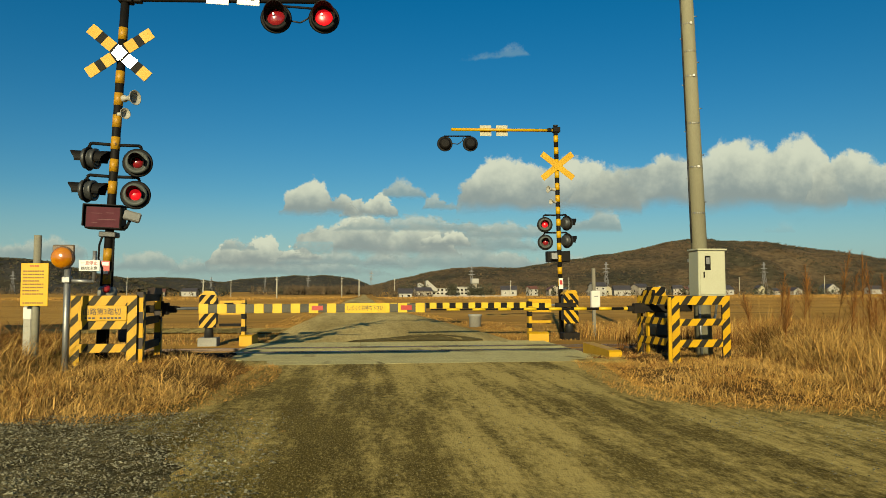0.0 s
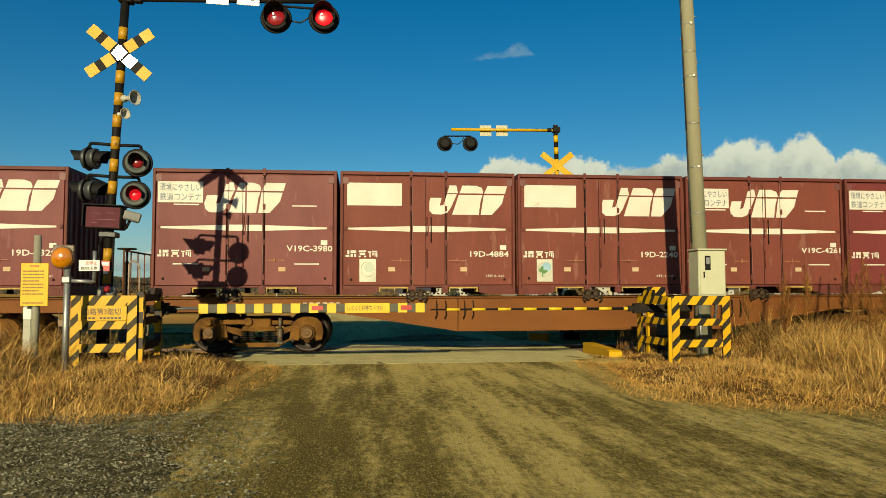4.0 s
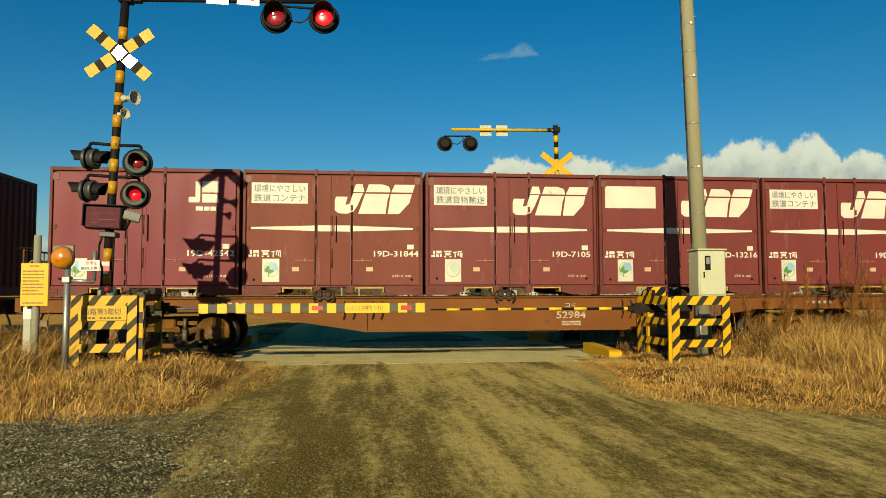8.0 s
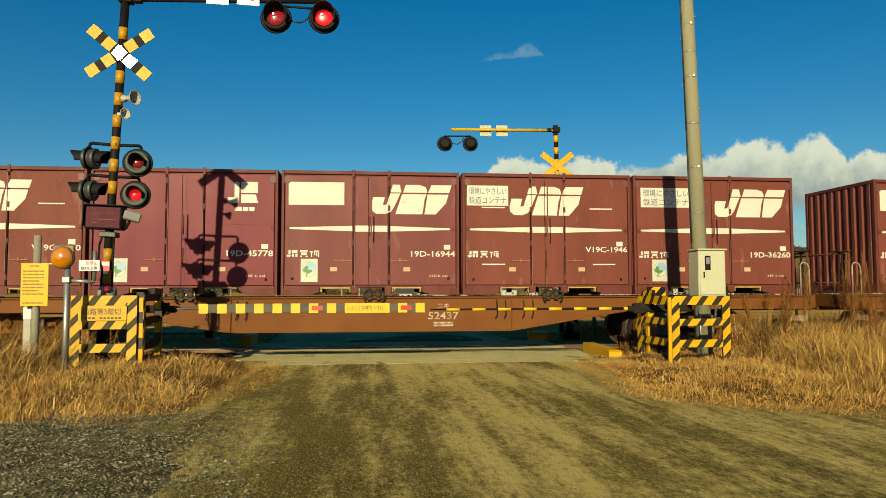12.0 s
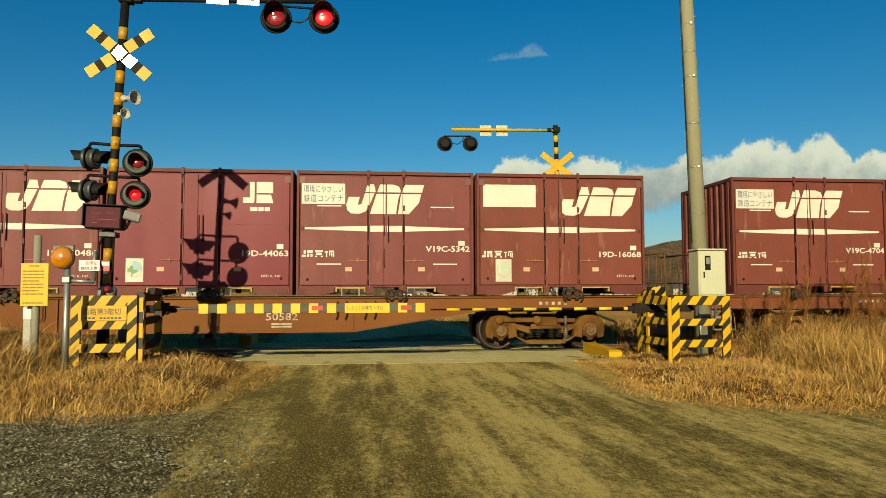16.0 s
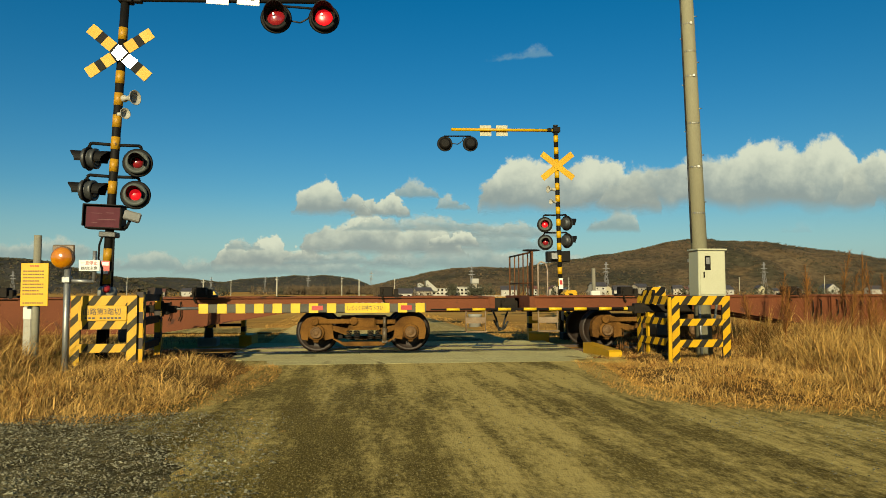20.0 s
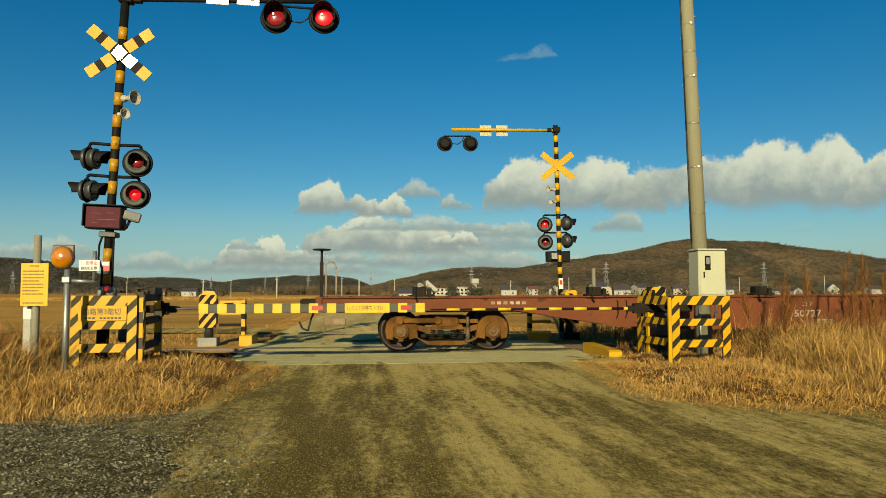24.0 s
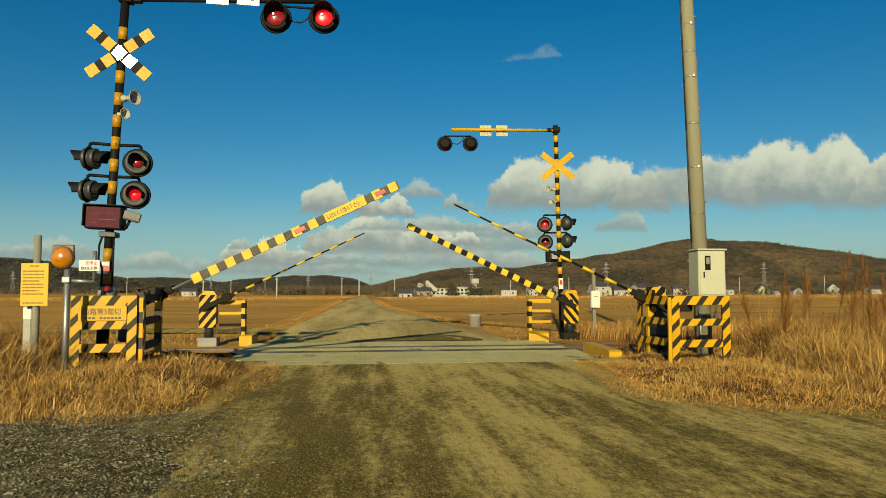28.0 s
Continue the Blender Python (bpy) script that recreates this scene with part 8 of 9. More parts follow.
def verge_area(rnd):
    while True:
        x, y = rnd.uniform(-5.5, -0.6), rnd.uniform(3.6, 7.1)
        if x < -0.62 - 0.28 * (y - 3.6) + rnd.gauss(0, 0.45):
            return x, y


stones("loose_gravel", verge_area, 34000, 0.0086, 8, "loose grey gravel stones on the verge", STONE, 0.008)
stones("roadside_pebbles", lambda r: (r.uniform(2.9, 7.5), r.uniform(4.2, 7.3)), 3600, 0.0065, 11, "loose pebbles along the grass edge of the road", STONE, -0.006)
stones("road_pebbles", lambda r: (r.uniform(-3.0, 4.2) if r.random() < 0.6 else r.uniform(-2.6, 0.4), r.uniform(3.6, 11.4)), 5200, 0.0058, 9, "small pebbles strewn on the dirt road", STONE, -0.004)


def bed_area(rnd):
    while True:
        x, y = rnd.uniform(-9.0, 12.0), TRACK_Y + rnd.uniform(-2.1, 2.1)
        if not -2.7 < x < 4.6 and abs(abs(y - TRACK_Y) - GAUGE) > 0.08:
            return x, y


stones("blackened_ballast", lambda r: (r.uniform(-5.2, -2.5), r.uniform(12.7, 14.6)), 1500, 0.045, 12, "blackened ballast stones heaped beside the deck", DARK_BALLAST, -0.1)
stones("blackened_ballast_right", lambda r: (r.uniform(4.75, 6.6), r.uniform(12.9, 14.6)), 900, 0.045, 13, "blackened ballast stones heaped beside the deck", DARK_BALLAST, -0.1)
stones("track_ballast", bed_area, 9000, 0.03, 10, "rust-brown ballast stones between the sleepers", BALLAST, -0.2)


# ---- distance ----
def hill(name, ridge, y, depth, seed, label, trees=9000, dark=False):
    """A wooded ridge: crest line, front slope down to the plain, back slope."""
    x0, x1 = ridge[0][0], ridge[-1][0]
    nx, ny = 260, 40
    bm = bmesh.new()
    g = []
    for i in range(nx + 1):
        x = x0 + (x1 - x0) * i / nx
        top = float(np.interp(x, [p[0] for p in ridge], [p[1] for p in ridge]))
        top += 3.0 * noise.noise((x * 0.02, seed, 0)) + 1.6 * noise.noise((x * 0.09, seed, 1))
        col = []
        for j in range(ny + 1):
            s = j / ny
            k = math.sin(min(1.0, s / 0.75) * math.pi / 2) if s < 0.75 else math.cos((s - 0.75) / 0.25 * math.pi / 2)
            rough = (34.0 * (0.3 - abs(noise.noise((x * 0.0055 + s * 1.1, s * 0.9, seed + 3)))) + 13.0 * noise.noise((x * 0.009, s * 5, seed)) + 6.0 * noise.noise((x * 0.03, s * 16, seed)) + 3.0 * noise.noise((x * 0.11, s * 40, seed))) * math.sin(math.pi * min(1, s / 0.75)) * min(1.0, max(0.0, top) / 150) if s < 0.75 else 0
            col.append(bm.verts.new((x, y - depth * (0.75 - s), -3 + (top + 3) * k + rough)))
        g.append(col)
    for i in range(nx):
        for j in range(ny):
            f = bm.faces.new((g[i][j], g[i + 1][j], g[i + 1][j + 1], g[i][j + 1]))
            f.smooth = True
    rnd = random.Random(int(seed * 10))
    spots = []
    for _ in range(trees):
        i, j = rnd.randrange(nx), (rnd.randrange(int(ny * 0.64), int(ny * 0.78)) if rnd.random() < 0.5 else rnd.randrange(int(ny * 0.76)))
        a, b = g[i][j].co, g[i + 1][j + 1].co
        k = rnd.random()
        spots.append((a.x + (b.x - a.x) * k, a.y + (b.y - a.y) * rnd.random(), min(a.z, b.z) + (max(a.z, b.z) - min(a.z, b.z)) * 0.5))
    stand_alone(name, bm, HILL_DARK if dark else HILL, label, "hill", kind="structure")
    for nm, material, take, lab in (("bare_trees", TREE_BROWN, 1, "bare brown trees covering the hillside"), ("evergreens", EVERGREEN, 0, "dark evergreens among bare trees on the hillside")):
        v, f = [], []
        for x, y_, z in spots:
            green = dark or noise.noise((x * 0.006, y_ * 0.006, seed)) > 0.12
            if (rnd.random() < (0.75 if green else 0.15)) == bool(take):
                continue
            h = rnd.uniform(2.8, 5.8)
            for k in range(4):
                cx, cy, cz = x + rnd.gauss(0, h * 0.3), y_ + rnd.gauss(0, h * 0.3), z + h * (0.1 + 0.17 * k)
                r = h * 0.36 * (1.15 - k * 0.16) * rnd.uniform(0.6, 1.2)
                o = len(v)
                for _p in range(4):
                    a, b = rnd.random() * math.tau, rnd.uniform(-1, 1)
                    v.append((cx + r * math.cos(a), cy + r * math.sin(a), cz + r * b))
                f += [(o, o + 1, o + 2), (o, o + 2, o + 3), (o + 1, o + 2, o + 3), (o, o + 1, o + 3)]
        me = bpy.data.meshes.new(name + "_" + nm)
        me.from_pydata(v, [], f)
        me.materials.append(material)
        tagged(put(name + "_" + nm, me), lab, "woods", kind="stuff")


hill("hill_east", [(-60, 0), (-7, 5), (83, 26), (174, 47), (281, 59), (390, 56), (485, 69), (613, 87), (742, 107), (825, 126), (899, 139), (974, 131), (1075, 131), (1177, 119), (1280, 102), (1384, 82), (1502, 54), (1737, 28), (2012, 10)], 1900, 700, 2.0, "brown wooded hill under winter trees", 24000)
hill("hill_west", [(-1300, 5), (-980, 31), (-847, 53), (-722, 65), (-668, 61), (-620, 57), (-571, 44), (-505, 28), (-400, 8)], 1500, 500, 5.0, "dark wooded hill across the plain", dark=True)
hill("hill_north", [(-1500, 20), (-982, 30), (-843, 39), (-632, 42), (-543, 37), (-461, 26), (-380, 38), (-233, 46), (-122, 50), (-47, 40), (29, 13), (120, 0)], 2400, 600, 8.0, "low wooded ridge on the horizon", dark=True)


def woods(name, boxes_, n, seed, material, tall, label):
    """Far trees as many small ragged clumps."""
    rnd = random.Random(seed)
    v, f = [], []
    for _ in range(n):
        x0, x1, y0, y1, z = rnd.choice(boxes_)
        x, y = rnd.uniform(x0, x1), rnd.uniform(y0, y1)
        h = tall * rnd.uniform(0.45, 1.15)
        for k in range(26):
            cx, cy, cz = x + rnd.gauss(0, h * 0.17), y + rnd.gauss(0, h * 0.17), z + h * (0.12 + 0.031 * k)
            r = h * 0.085 * (1.25 - k * 0.03) * rnd.uniform(0.5, 1.3)
            o = len(v)
            for _p in range(4):
                a, b = rnd.random() * math.tau, rnd.uniform(-1, 1)
                v.append((cx + r * math.cos(a), cy + r * math.sin(a), cz + r * b * 1.5))
            f += [(o, o + 1, o + 2), (o, o + 2, o + 3), (o + 1, o + 2, o + 3), (o, o + 1, o + 3)]
    me = bpy.data.meshes.new(name)
    me.from_pydata(v, [], f)
    me.materials.append(material)
    tagged(put(name, me), label, "woods", kind="stuff")


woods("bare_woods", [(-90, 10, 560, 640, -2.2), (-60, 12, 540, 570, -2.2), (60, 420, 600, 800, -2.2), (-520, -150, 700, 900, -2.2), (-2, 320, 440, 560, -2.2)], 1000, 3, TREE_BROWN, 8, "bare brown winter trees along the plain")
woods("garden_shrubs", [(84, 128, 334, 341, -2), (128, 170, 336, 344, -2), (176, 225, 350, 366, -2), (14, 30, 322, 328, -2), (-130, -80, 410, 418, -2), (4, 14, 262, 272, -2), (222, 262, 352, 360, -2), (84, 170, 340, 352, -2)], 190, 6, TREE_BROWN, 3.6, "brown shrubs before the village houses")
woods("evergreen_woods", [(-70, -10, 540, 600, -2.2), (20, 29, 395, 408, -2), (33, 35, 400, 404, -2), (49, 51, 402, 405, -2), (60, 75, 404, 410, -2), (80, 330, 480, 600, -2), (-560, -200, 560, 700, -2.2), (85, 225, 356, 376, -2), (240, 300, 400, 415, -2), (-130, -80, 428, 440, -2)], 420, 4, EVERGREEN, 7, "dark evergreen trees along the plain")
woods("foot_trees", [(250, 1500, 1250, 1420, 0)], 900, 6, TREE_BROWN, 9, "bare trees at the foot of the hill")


def house(x, y, z, w, d, h, roof_h, wall, roof, label, turn=0, storeys=1):
    w *= 0.82
    ob = root("house", pose(x, y, z, 0, 0, turn), label, "house", "houses across the fields")
    part("wall", boxes([(-w / 2, w / 2, -d / 2, d / 2, 0, h)]), wall, ob)
    bm = bmesh.new()
    for q in (-1, 1):
        slab_x(bm, [(q * (d / 2 + 0.5), h - 0.2), (q * (d / 2 + 0.5), h), (0, h + roof_h + 0.2), (0, h + roof_h - 0.02)][::q], -w / 2 - 0.4, w / 2 + 0.4)
    part("roof", bm, roof, ob)
    part("gable", build(slab_x, [(-d / 2, h), (d / 2, h), (0, h + roof_h * (1 - 0.02))], -w / 2, w / 2), wall, ob)
    n = max(2, int(w / 3.2))
    for s in range(storeys):
        for k in range(n):
            cx = -w / 2 + w * (k + 0.5) / n
            z0 = h * (s + 0.35) / storeys
            ww = 0.62 if k % 2 else 0.42
            wd = part("window", boxes([(cx - ww, cx + ww, -d / 2 - 0.06, -d / 2 + 0.02, z0, z0 + 0.85)]), WHITE, ob)
            part("pane", boxes([(cx - ww + 0.08, cx + ww - 0.08, -d / 2 - 0.08, -d / 2 - 0.05, z0 + 0.08, z0 + 0.77)]), GLASS, wd)
    for q in (-1, 1):
        part("gable_window", boxes([(q * w / 2 - 0.03, q * w / 2 + 0.03, -0.5, 0.4, h * 0.45, h * 0.45 + 0.8)]), GLASS, ob)
    return ob


for args in ((14.9, 260, -1.9, 5.6, 5, 2.1, 1.5, HOUSE_WHITE, ROOF_DARK, "small white shed with a low dark roof", 0, 1), (27, 330, -2, 9, 6, 3.0, 1.4, HOUSE_BEIGE, ROOF_DARK, "beige house with a dark roof", 10, 1),
             (78, 380, -2, 10, 7, 3.4, 2.0, HOUSE_WHITE, ROOF_DARK, "white house with a dark gable roof", -8, 1), (101, 372, -2, 8, 7, 3.4, 2.2, HOUSE_BEIGE, ROOF_RED, "beige house with a rust-red roof", 90, 1),
             (116, 345, -2, 8, 7, 5.0, 1.8, HOUSE_WHITE, ROOF_DARK, "two-storey white house among trees", 5, 2), (131, 352, -2, 10, 7, 3.2, 2.0, HOUSE_WHITE, ROOF_DARK, "white house with a dark gable roof", -12, 1),
             (152, 380, -2, 9, 7, 4.6, 1.8, HOUSE_BEIGE, ROOF_DARK, "two-storey beige house among trees", 20, 2), (168, 392, -2, 8, 7, 3.2, 2.2, HOUSE_WHITE, ROOF_DARK, "white house with a dark gable roof", 80, 1),
             (185, 385, -2, 14, 8, 3.2, 1.6, HOUSE_BEIGE, ROOF_RED, "long low barn with a rust-red roof", 0, 1), (212, 400, -2, 9, 7, 3.4, 2.2, HOUSE_WHITE, ROOF_DARK, "white house with a dark gable roof", 15, 1),
             (292, 420, -1.9, 13, 8, 3.2, 3.2, HOUSE_WHITE, ROOF_DARK, "white house under a steep dark roof", 85, 1), (323, 420, -1.9, 10, 7, 3.2, 2.0, HOUSE_WHITE, ROOF_DARK, "white house with a dark gable roof", 0, 1),
             (-99, 420, -2, 10, 7, 3.0, 1.6, HOUSE_WHITE, ROOF_DARK, "white farmhouse across the field", 0, 1), (-118, 425, -2, 9, 7, 2.8, 1.6, HOUSE_BEIGE, ROOF_RED, "beige farmhouse across the field", 10, 1),
             (-262, 500, -2, 10, 7, 3.0, 1.8, HOUSE_BEIGE, ROOF_DARK, "beige farmhouse across the field", 0, 1),
             (-8, 600, -2.2, 10, 7, 3.4, 2, HOUSE_WHITE, ROOF_DARK, "white house at the end of the road", 0, 1), (-22, 610, -2.2, 10, 7, 3.4, 2, HOUSE_WHITE, ROOF_RED, "white house at the end of the road", 0, 1)):
    house(*args)
# more of the village at the foot of the hill, house by house
rv = random.Random(31)
ROOF_BLUE = mat("dull_blue_house_roof", (0.1, 0.13, 0.19), 0.6, scale=0.4, fine=5, grain=0.2, bump=0.0)
HOUSE_CREAM = mat("cream_house_wall", (0.5, 0.45, 0.3), 0.8, spec=0.2, col2=(0.44, 0.39, 0.27), scale=0.3, fine=4, grain=0.08, bump=0.0)
walls = ((HOUSE_WHITE, "white"), (HOUSE_CREAM, "cream"), (HOUSE_WHITE, "white"), (HOUSE_BEIGE, "beige"))
tops = ((ROOF_DARK, "dark"), (ROOF_BLUE, "dull blue"), (ROOF_DARK, "dark"), (ROOF_RED, "rust-red"))
for i, x in enumerate((93, 108.5, 124, 138.5, 145.5, 160, 176, 197, 205, 221, 230, 241, 252)):
    wall, wn = walls[rv.randrange(4)]
    roof, rn = tops[rv.randrange(4)]
    tall = rv.random() < 0.4
    house(x, 382 + rv.uniform(-8, 30), -2, rv.uniform(4.5, 7), rv.uniform(4.5, 6), 3.9 if tall else 2.5, rv.uniform(1.3, 2.0), wall, roof, ("two-storey " if tall else "low ") + wn + " house with a " + rn + " roof", rv.choice((65, 12, -15, 78, 98)), 2 if tall else 1)

# the large white school-like building
sc = root("school_building", pose(48, 420, -2) @ Matrix.Diagonal((1, 1, 0.66, 1)), "large white terraced building with a pointed hall and a water tower", "school building")
for i, (x0, x1, h) in enumerate(((-22, -13, 5.0), (-6, 6, 6.2), (6, 22, 7.6), (-14, -6, 7.0))):
    wl = part("wall", boxes([(x0, x1 - 0.05, -5 + i * 0.4, 5, 0, h)]), HOUSE_WHITE, sc)
    part("roof_edge", boxes([(x0 - 0.2, x1 + 0.15, -5.4 + i * 0.4, 5.3, h, h + 0.35)]), HOUSE_WHITE, sc)
    n = int((x1 - x0) / 2.2)
    for lv in range(2 if h > 6 else 1):
        for k in range(n):
            cx = x0 + (x1 - x0) * (k + 0.5) / n
            w_ = part("window", boxes([(cx - 0.75, cx + 0.75, -5.06 + i * 0.4, -4.95 + i * 0.4, 1.2 + lv * 3.0, 2.9 + lv * 3.0)]), WHITE, wl)
            part("pane", boxes([(cx - 0.65, cx + 0.65, -5.1 + i * 0.4, -5.05 + i * 0.4, 1.3 + lv * 3.0, 2.8 + lv * 3.0)]), GLASS, w_)
for x, h in ((-13.5, 11.5), (-9.0, 13.6)):
    part("pointed_hall", build(slab, [(x - 3.2, 4.0), (x + 3.6, 4.0), (x + 3.6, 6.0), (x - 2.2, h), (x - 3.2, h - 0.6)], -6.5, 2), HOUSE_WHITE, sc)
tw = root("water_tower", pose(64.5, 412, -2) @ Matrix.Diagonal((1, 1, 0.82, 1)), "white square water tower on a roof", "water tower")
part("shaft", boxes([(-1.2, 1.2, -1.2, 1.2, 0, 8.5)]), HOUSE_BEIGE, tw)
part("tank", boxes([(-2.1, 2.1, -2, 2, 8.5, 12.2)], 0.3), HOUSE_WHITE, tw)
part("low_wall", boxes([(14, 70, 330, 330.4, -2.0, -1.35)]), HOUSE_WHITE, None)
tagged(bpy.data.objects["low_wall"], "long low white wall at the field edge", "wall", kind="structure")


def pylon(x, y, z, h):
    ob = root("power_pylon", pose(x, y, z), "grey steel lattice power pylon", "pylon", "pylons across the plain")
    bm = bmesh.new()
    r = h * 0.006
    for sx in (-1, 1):
        for sy in (-1, 1):
            run(bm, [(sx * h * 0.085, sy * h * 0.085, 0), (sx * h * 0.03, sy * h * 0.03, h * 0.6), (sx * h * 0.012, sy * h * 0.012, h)], r, 4)
    for k in range(7):
        z0, z1 = h * k / 7, h * (k + 1) / 7
        a, b = h * (0.085 - 0.011 * k), h * (0.085 - 0.011 * (k + 1))
        for s in (-1, 1):
            run(bm, [(-a * s, -a, z0), (b * s, -b, z1)], r * 0.7, 4)
            run(bm, [(-a * s, a, z0), (b * s, b, z1)], r * 0.7, 4)
    part("lattice", bm, PYLON, ob)
    for k, w in ((0.66, 0.15), (0.78, 0.13), (0.9, 0.1)):
        part("cross_arm", build(slab, [(-h * w, h * k), (h * w, h * k), (h * 0.02, h * (k + 0.03)), (-h * 0.02, h * (k + 0.03))], -h * 0.006, h * 0.006), PYLON, ob)


for x, y, h in ((315, 900, 40), (534, 900, 40), (-93, 1200, 30), (-418, 900, 28), (167, 1100, 42), (-250, 1200, 26), (5.7, 600, 19.5), (-170, 1250, 28)):
    pylon(x, y, -2.2, h)


FAR_POLE = mat("sun_bleached_pole_concrete", (0.62, 0.58, 0.46), 0.85, spec=0.1, col2=(0.5, 0.46, 0.36), scale=1.0, grain=0.1, bump=0.0)


def far_pole(x, y, h):
    ob = root("power_pole", pose(x, y, -0.4 - min(1.6, max(0, y - 100) / 180)), "slender pale power pole by the field", "power pole", "power poles along the fields")
    part("shaft", build(tube, (0, 0, 0), (0, 0, h), 0.17, 8, 0.11), FAR_POLE, ob)
    part("cross_arm", boxes([(-0.45, 0.45, -0.05, 0.05, h - 0.6, h - 0.5)]), STEEL, ob)


for x, y, h in ((-35, 160, 4.4), (-19.2, 160, 5.0), (-8.1, 260, 7.4), (-95.6, 300, 8.6), (-60, 330, 8), (14, 330, 8.5), (97, 330, 9), (190, 360, 9.5), (205, 370, 10), (262, 380, 11), (75, 360, 8), (-2.9, 420, 9), (-2.6, 340, 8.5)):
    far_pole(x, y, h)


# ---- clouds drifting along the horizon ----
def cloud_material(name, w, h, lobes, look_):
    """Cumulus: a row of domes over a flat base, their edges broken up by billows."""
    white, grey, density, soft_edge = look_
    m = bpy.data.materials.new(name)
    m.use_nodes = True
    n, l = m.node_tree.nodes, m.node_tree.links
    n.remove(n["Principled BSDF"])
    tc = n.new("ShaderNodeTexCoord")
    info = n.new("ShaderNodeObjectInfo")

    def calc(op, a, b=None, c=None):
        k = n.new("ShaderNodeMath")
        k.operation = op
        for i, s in enumerate((a, b, c)):
            if s is None:
                continue
            if hasattr(s, "is_output"):
                l.new(s, k.inputs[i])
            else:
                k.inputs[i].default_value = s
        return k.outputs[0]

    def rng(src, a, b):
        r = n.new("ShaderNodeMapRange")
        r.interpolation_type = "SMOOTHSTEP"
        r.inputs[1].default_value, r.inputs[2].default_value = a, b
        l.new(src, r.inputs[0])
        return r.outputs[0]
    off = n.new("ShaderNodeVectorMath")
    off.operation = "ADD"
    l.new(tc.outputs["Object"], off.inputs[0])
    l.new(calc("MULTIPLY", info.outputs["Random"], 9000.0), off.inputs[1])

    def nz(scale, detail, rough=0.55):
        t = n.new("ShaderNodeTexNoise")
        t.inputs["Scale"].default_value, t.inputs["Detail"].default_value, t.inputs["Roughness"].default_value = scale, detail, rough
        l.new(off.outputs[0], t.inputs["Vector"])
        sp = n.new("ShaderNodeSeparateColor")
        l.new(t.outputs["Color"], sp.inputs[0])
        return sp.outputs[0], sp.outputs[1], sp.outputs[2]
    sep = n.new("ShaderNodeSeparateXYZ")
    l.new(tc.outputs["Object"], sep.inputs[0])
    size = max(h, 90.0)
    ba, bb, bc = nz(2.6 / size, 3, 0.5)
    fa, fb, fc = nz(0.012, 9, 0.68)
    x = calc("ADD", calc("DIVIDE", sep.outputs[0], w), 0.5)
    x = calc("ADD", x, calc("MULTIPLY_ADD", ba, 0.5 * h / w, -0.25 * h / w))
    x = calc("ADD", x, calc("MULTIPLY_ADD", fa, 60.0 / w, -30.0 / w))
    z = calc("DIVIDE", sep.outputs[2], h)
    zt = calc("ADD", z, calc("MULTIPLY_ADD", bb, 0.34, -0.17))
    zt = calc("ADD", zt, calc("MULTIPLY_ADD", fb, 150.0 / h, -75.0 / h))
    top = None
    for c, hw, hh in lobes:
        d = calc("DIVIDE", calc("SUBTRACT", x, c), hw)
        dome = calc("MULTIPLY", calc("POWER", calc("MAXIMUM", calc("SUBTRACT", 1.0, calc("MULTIPLY", d, d)), 0.0), 0.6), hh)
        top = dome if top is None else calc("SMOOTH_MAX", top, dome, 0.12)
    over = calc("SUBTRACT", top, zt)
    alpha = calc("MULTIPLY", rng(over, 0.0, soft_edge), rng(calc("ADD", z, calc("MULTIPLY_ADD", bc, 0.24, -0.12)), 0.03, 0.24))
    alpha = calc("MULTIPLY", alpha, density)
    # sunlit tops and grey undersides are painted by height into a glowing sheet
    lit = calc("ADD", calc("MULTIPLY_ADD", over, -0.25, z), calc("MULTIPLY_ADD", bc, 0.7, -0.35))
    lit = calc("ADD", lit, calc("MULTIPLY_ADD", fc, 0.55, -0.275))
    mx = n.new("ShaderNodeMix")
    mx.data_type = "RGBA"
    l.new(rng(lit, 0.02, 0.82), mx.inputs[0])
    mx.inputs[6].default_value, mx.inputs[7].default_value = (*grey, 1), (*white, 1)
    em = n.new("ShaderNodeEmission")
    em.inputs[1].default_value = 0.63
    l.new(mx.outputs[2], em.inputs[0])
    tr = n.new("ShaderNodeBsdfTransparent")
    ms = n.new("ShaderNodeMixShader")
    l.new(alpha, ms.inputs[0])
    l.new(tr.outputs[0], ms.inputs[1])
    l.new(em.outputs[0], ms.inputs[2])
    l.new(ms.outputs[0], n["Material Output"].inputs[0])
    return m


BRIGHT = ((0.7, 0.68, 0.58), (0.29, 0.32, 0.33), 0.96, 0.11)
HAZY = ((0.54, 0.55, 0.5), (0.28, 0.34, 0.36), 0.84, 0.3)
WISP = ((0.48, 0.55, 0.55), (0.3, 0.42, 0.47), 0.34, 0.7)
CLOUDS = []


def cloud(label, x, y, z, w, h, speed, look_, lobes, tilt=0.0):
    bm = bmesh.new()
    vs = [bm.verts.new(p) for p in ((-w * 0.65, 0, -h * 0.1), (w * 0.65, 0, -h * 0.1), (w * 0.65, 0, h * 1.3), (-w * 0.65, 0, h * 1.3))]
    bm.faces.new(vs)
    c = put("cloud", mesh_of("cloud", bm, cloud_material("glowing_cloud_paint", w, h, lobes, look_)), None, pose(x, y, z, 0, tilt, 0))
    CLOUDS.append((tagged(c, label, "cloud", "clouds in the sky", "structure"), speed))


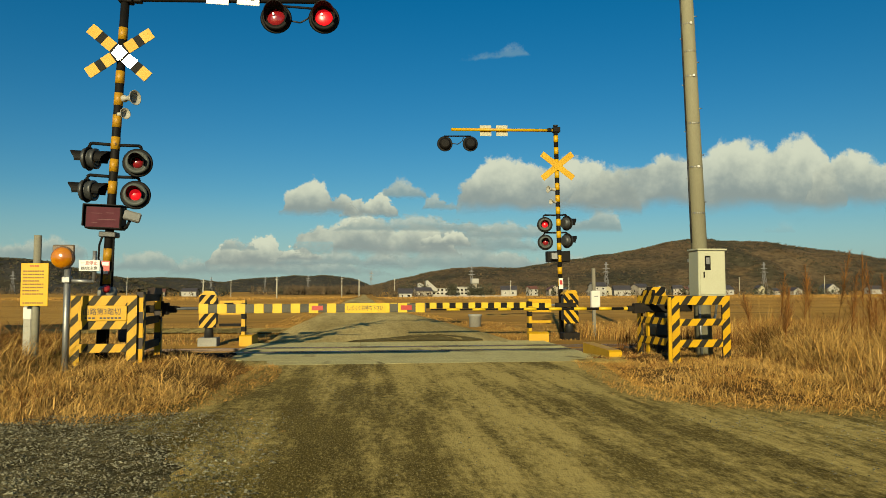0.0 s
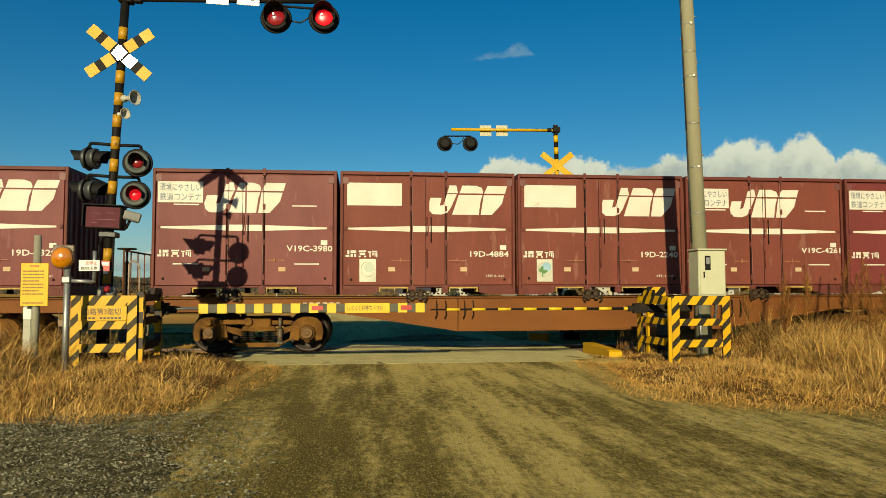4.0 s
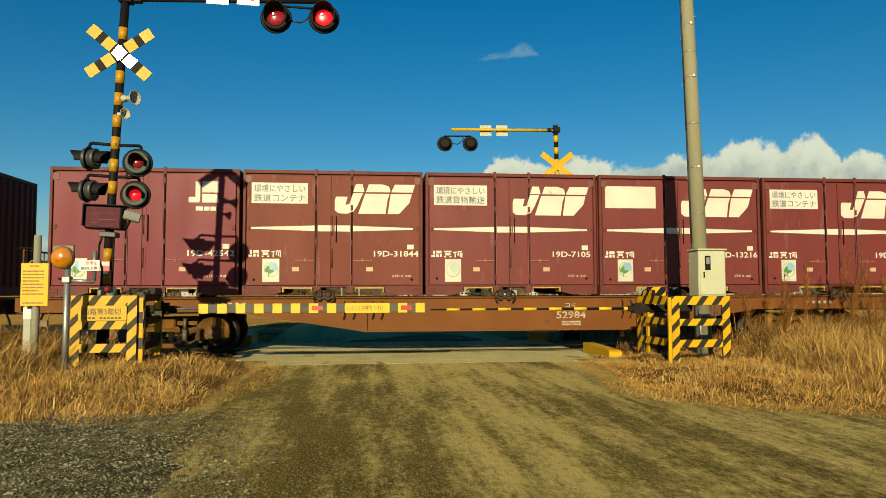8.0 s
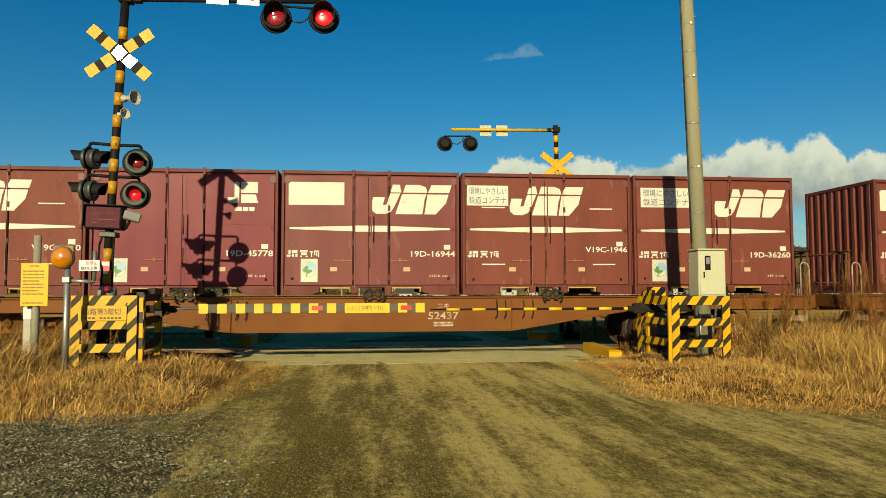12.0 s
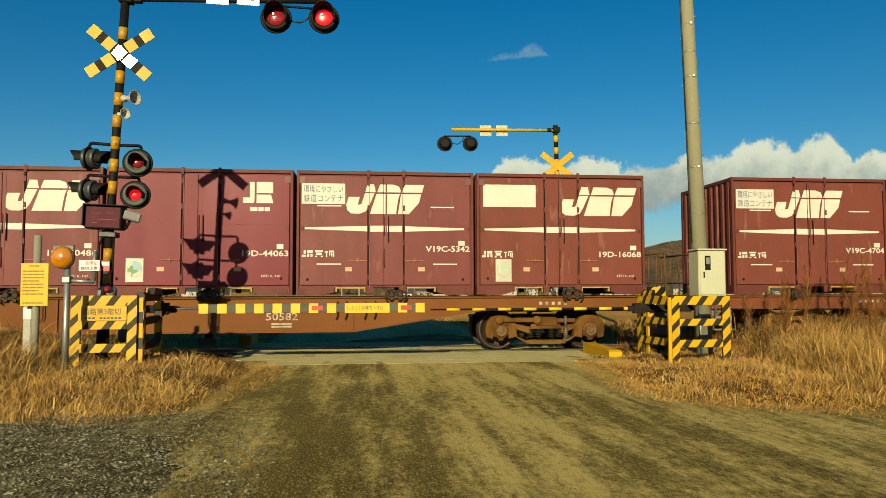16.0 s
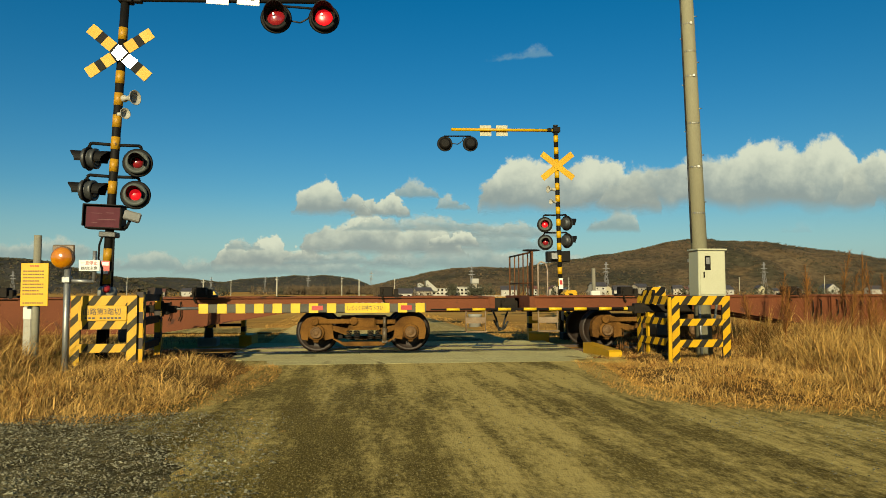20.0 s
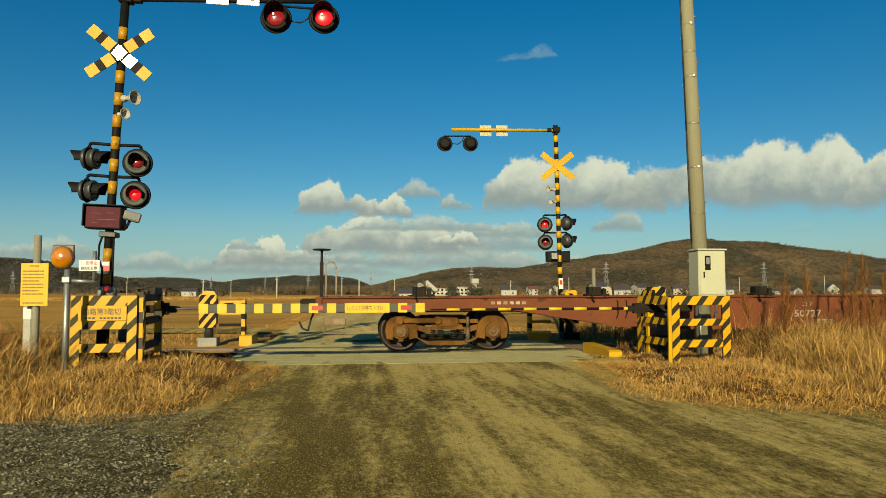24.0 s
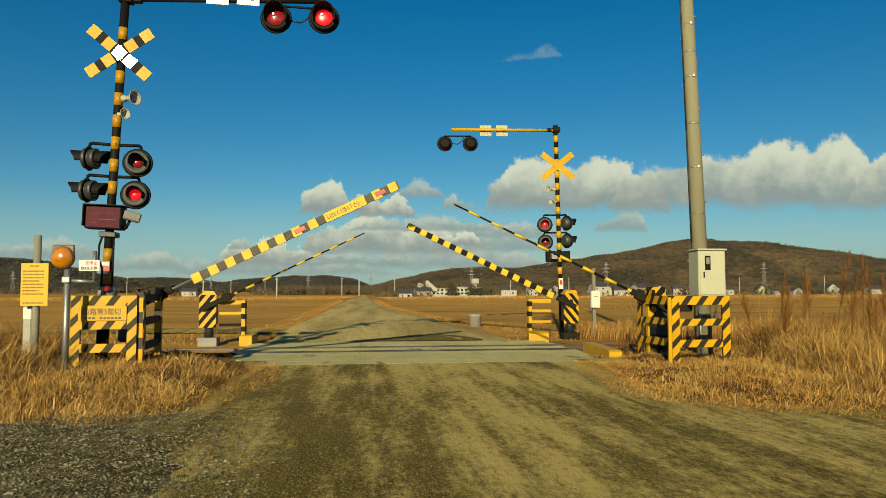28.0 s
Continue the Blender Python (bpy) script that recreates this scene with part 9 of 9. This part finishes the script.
cloud("small sunlit cumulus cloud", -242, 3600, 360, 416, 223, 3.0, BRIGHT, ((0.42, 0.36, 1.0), (0.8, 0.2, 0.6)))
cloud("small trailing cloud", 18, 3610, 363, 330, 134, 3.0, BRIGHT, ((0.35, 0.3, 0.75), (0.7, 0.28, 1.0)))
cloud("faint hazy cloud", 210, 3640, 462, 264, 130, 3.2, HAZY, ((0.4, 0.38, 1.0), (0.75, 0.22, 0.6)))
cloud("faint hazy cloud", 395, 3650, 412, 197, 97, 3.4, HAZY, ((0.35, 0.33, 1.0), (0.7, 0.28, 0.5)))
cloud("broad sunlit cumulus cloud", 996, 3600, 380, 1068, 356, 5.5, BRIGHT, ((0.28, 0.28, 0.95), (0.1, 0.12, 0.45), (0.62, 0.33, 0.9)))
cloud("great sunlit cumulus cloud", 1841, 3590, 390, 1561, 460, 8.3, BRIGHT, ((0.18, 0.2, 0.6), (0.4, 0.26, 0.78), (0.62, 0.25, 0.92), (0.82, 0.18, 1.0), (0.5, 0.5, 0.66)))
cloud("great sunlit cumulus cloud", 2935, 3580, 419, 1285, 418, 9.0, BRIGHT, ((0.3, 0.26, 0.85), (0.65, 0.33, 1.0)))
cloud("grey hazy cloud", 1223, 3660, 294, 332, 161, 5.0, HAZY, ((0.3, 0.28, 0.6), (0.65, 0.33, 1.0)))
cloud("long low cumulus bank", 57, 3700, 160, 896, 254, 1.8, BRIGHT, ((0.17, 0.16, 0.7), (0.42, 0.24, 1.0), (0.75, 0.26, 0.8)))
cloud("long grey cloud bank", 595, 3720, 186, 749, 185, 2.4, HAZY, ((0.25, 0.25, 0.9), (0.6, 0.3, 1.0), (0.88, 0.14, 0.5)))
cloud("low grey cloud bank", 431, 3740, 91, 970, 202, 1.6, HAZY, ((0.2, 0.22, 0.8), (0.55, 0.3, 1.0), (0.88, 0.14, 0.6)))
cloud("low hazy cloud bank", -524, 3745, 109, 594, 178, 1.4, BRIGHT, ((0.2, 0.18, 0.8), (0.5, 0.25, 1.0), (0.82, 0.2, 0.7)))
cloud("low hazy cloud bank", -443, 3760, 69, 1154, 143, 1.2, HAZY, ((0.15, 0.15, 0.8), (0.4, 0.22, 1.0), (0.7, 0.22, 0.85), (0.9, 0.12, 0.5)))
cloud("low sunlit cloud bank", -1623, 3730, 141, 570, 149, 1.4, HAZY, ((0.25, 0.25, 0.8), (0.62, 0.33, 1.0)))
cloud("low hazy cloud bank", -1224, 3750, 92, 575, 133, 1.2, HAZY, ((0.3, 0.3, 0.8), (0.7, 0.3, 1.0)))
cloud("small hazy cloud", -637, 3735, 201, 221, 77, 1.4, HAZY, ((0.35, 0.33, 1.0), (0.75, 0.22, 0.6)))
cloud("small hazy cloud", 2269, 3670, 308, 236, 71, 5.0, WISP, ((0.35, 0.33, 0.8), (0.65, 0.3, 1.0)))
cloud("thin wisp of cloud", 660, 3500, 1173, 373, 84, 6.2, WISP, ((0.4, 0.4, 0.7), (0.75, 0.24, 1.0)), -7)
cloud("flat grey streak of cloud", 250, 3690, 300, 820, 95, 2.6, HAZY, ((0.3, 0.3, 0.8), (0.55, 0.3, 1.0), (0.82, 0.18, 0.7)))
cloud("flat pale streak of cloud", 690, 3695, 268, 620, 110, 3.0, HAZY, ((0.25, 0.25, 0.7), (0.6, 0.34, 1.0), (0.86, 0.14, 0.8)))
cloud("flat pale streak of cloud", -120, 3705, 125, 700, 90, 1.8, HAZY, ((0.2, 0.2, 0.8), (0.45, 0.25, 1.0), (0.8, 0.2, 0.7)))
cloud("small ragged cloud", 420, 3685, 225, 300, 85, 2.2, BRIGHT, ((0.3, 0.28, 0.8), (0.66, 0.3, 1.0)))
cloud("small ragged cloud", -330, 3700, 150, 260, 80, 1.6, BRIGHT, ((0.35, 0.3, 1.0), (0.72, 0.25, 0.7)))
cloud("low hazy cloud", 966, 3770, 86, 915, 143, 2.0, HAZY, ((0.25, 0.25, 1.0), (0.65, 0.33, 0.8)))


# glowing ring added round the plain to paint haze low in the sky
def horizon_haze():
    m = bpy.data.materials.new("pale_horizon_haze")
    m.use_nodes = True
    n, l = m.node_tree.nodes, m.node_tree.links
    n.remove(n["Principled BSDF"])
    tc = n.new("ShaderNodeTexCoord")
    sep = n.new("ShaderNodeSeparateXYZ")
    l.new(tc.outputs["Object"], sep.inputs[0])
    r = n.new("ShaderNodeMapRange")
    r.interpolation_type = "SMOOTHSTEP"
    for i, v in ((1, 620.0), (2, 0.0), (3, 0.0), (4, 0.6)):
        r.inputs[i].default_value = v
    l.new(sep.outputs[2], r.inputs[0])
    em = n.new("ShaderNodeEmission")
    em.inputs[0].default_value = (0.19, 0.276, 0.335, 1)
    tr = n.new("ShaderNodeBsdfTransparent")
    ms = n.new("ShaderNodeMixShader")
    l.new(r.outputs[0], ms.inputs[0])
    l.new(tr.outputs[0], ms.inputs[1])
    l.new(em.outputs[0], ms.inputs[2])
    l.new(ms.outputs[0], n["Material Output"].inputs[0])
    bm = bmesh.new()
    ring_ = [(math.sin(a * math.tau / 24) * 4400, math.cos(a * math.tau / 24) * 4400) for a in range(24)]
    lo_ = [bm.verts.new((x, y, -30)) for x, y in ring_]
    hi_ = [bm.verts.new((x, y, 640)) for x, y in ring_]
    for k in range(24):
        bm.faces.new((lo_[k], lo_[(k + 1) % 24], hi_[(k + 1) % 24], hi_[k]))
    stand_alone("horizon_haze", bm, m, "glowing shell painted as pale haze above the horizon", "haze", kind="structure")


horizon_haze()


# ---- what moves ----
def roll(wheel, place, mid, behind, r):
    """A wheelset's turning while its wagon passes, in its bogie's space."""
    t_in = 14.0 + (behind - 108.0 - 14.0) / 9.1
    start = max(0.0, min(24.0, (t_in if t_in > 0 else 0.0)))
    rows = [(0.0, pose(place, 0, r))] if start > 0.01 else []
    t = start
    x0 = train_x(start, behind)
    a = 0.0
    end = min(28.0, start + 4.2)
    while t <= end + 1e-6:
        a = math.degrees((train_x(t, behind) - x0) / r)
        rows.append((t, pose(place, 0, r, 0, a, 0)))
        t += 1 / 15
    if rows[-1][0] < 27.99:
        rows.append((28.0, pose(place, 0, r, 0, a, 0)))
    walk(wheel, rows)


def motions():
    along(LOCO, 0.28, TRACK_Y)
    for w, place, mid in LOCO_WHEELS:
        roll(w, place, mid, 0.28 - (mid + place), 0.43)
    for wi, (ob, wheels) in enumerate(WAGONS):
        behind = (wi * 20.4 + 10.2) * SX + (0.26 if wi == 0 else 0.0)
        along(ob, behind, TRACK_Y)
        for w, place, mid in wheels:
            roll(w, place, mid, behind - mid - place, 0.42)
    for ob, behind in BOXES:
        walk(ob, [(t, pose(train_x(t, behind), TRACK_Y, CONTAINER_Z)) for t in range(0, 29)])
    for arm, sign, x, y, z in ARMS:
        rows = [(0.0, 0.0), (27.0, 0.0), (27.1, 0.5), (27.2, 2.0), (27.3, 4.9), (27.4, 7.6), (27.5, 9.9), (27.6, 12.2), (27.7, 15.2), (27.8, 18.9), (27.9, 22.3), (28.0, 25.6)]
        walk(arm, [(t, pose(x, y, z, 0, -sign * a, 0)) for t, a in rows])
    for cloud, speed in CLOUDS:
        m = cloud.matrix_basis.copy()
        walk(cloud, [(t, Matrix.Translation((speed * t, 0, 0)) @ m) for t in (0, 14, 28)])


motions()
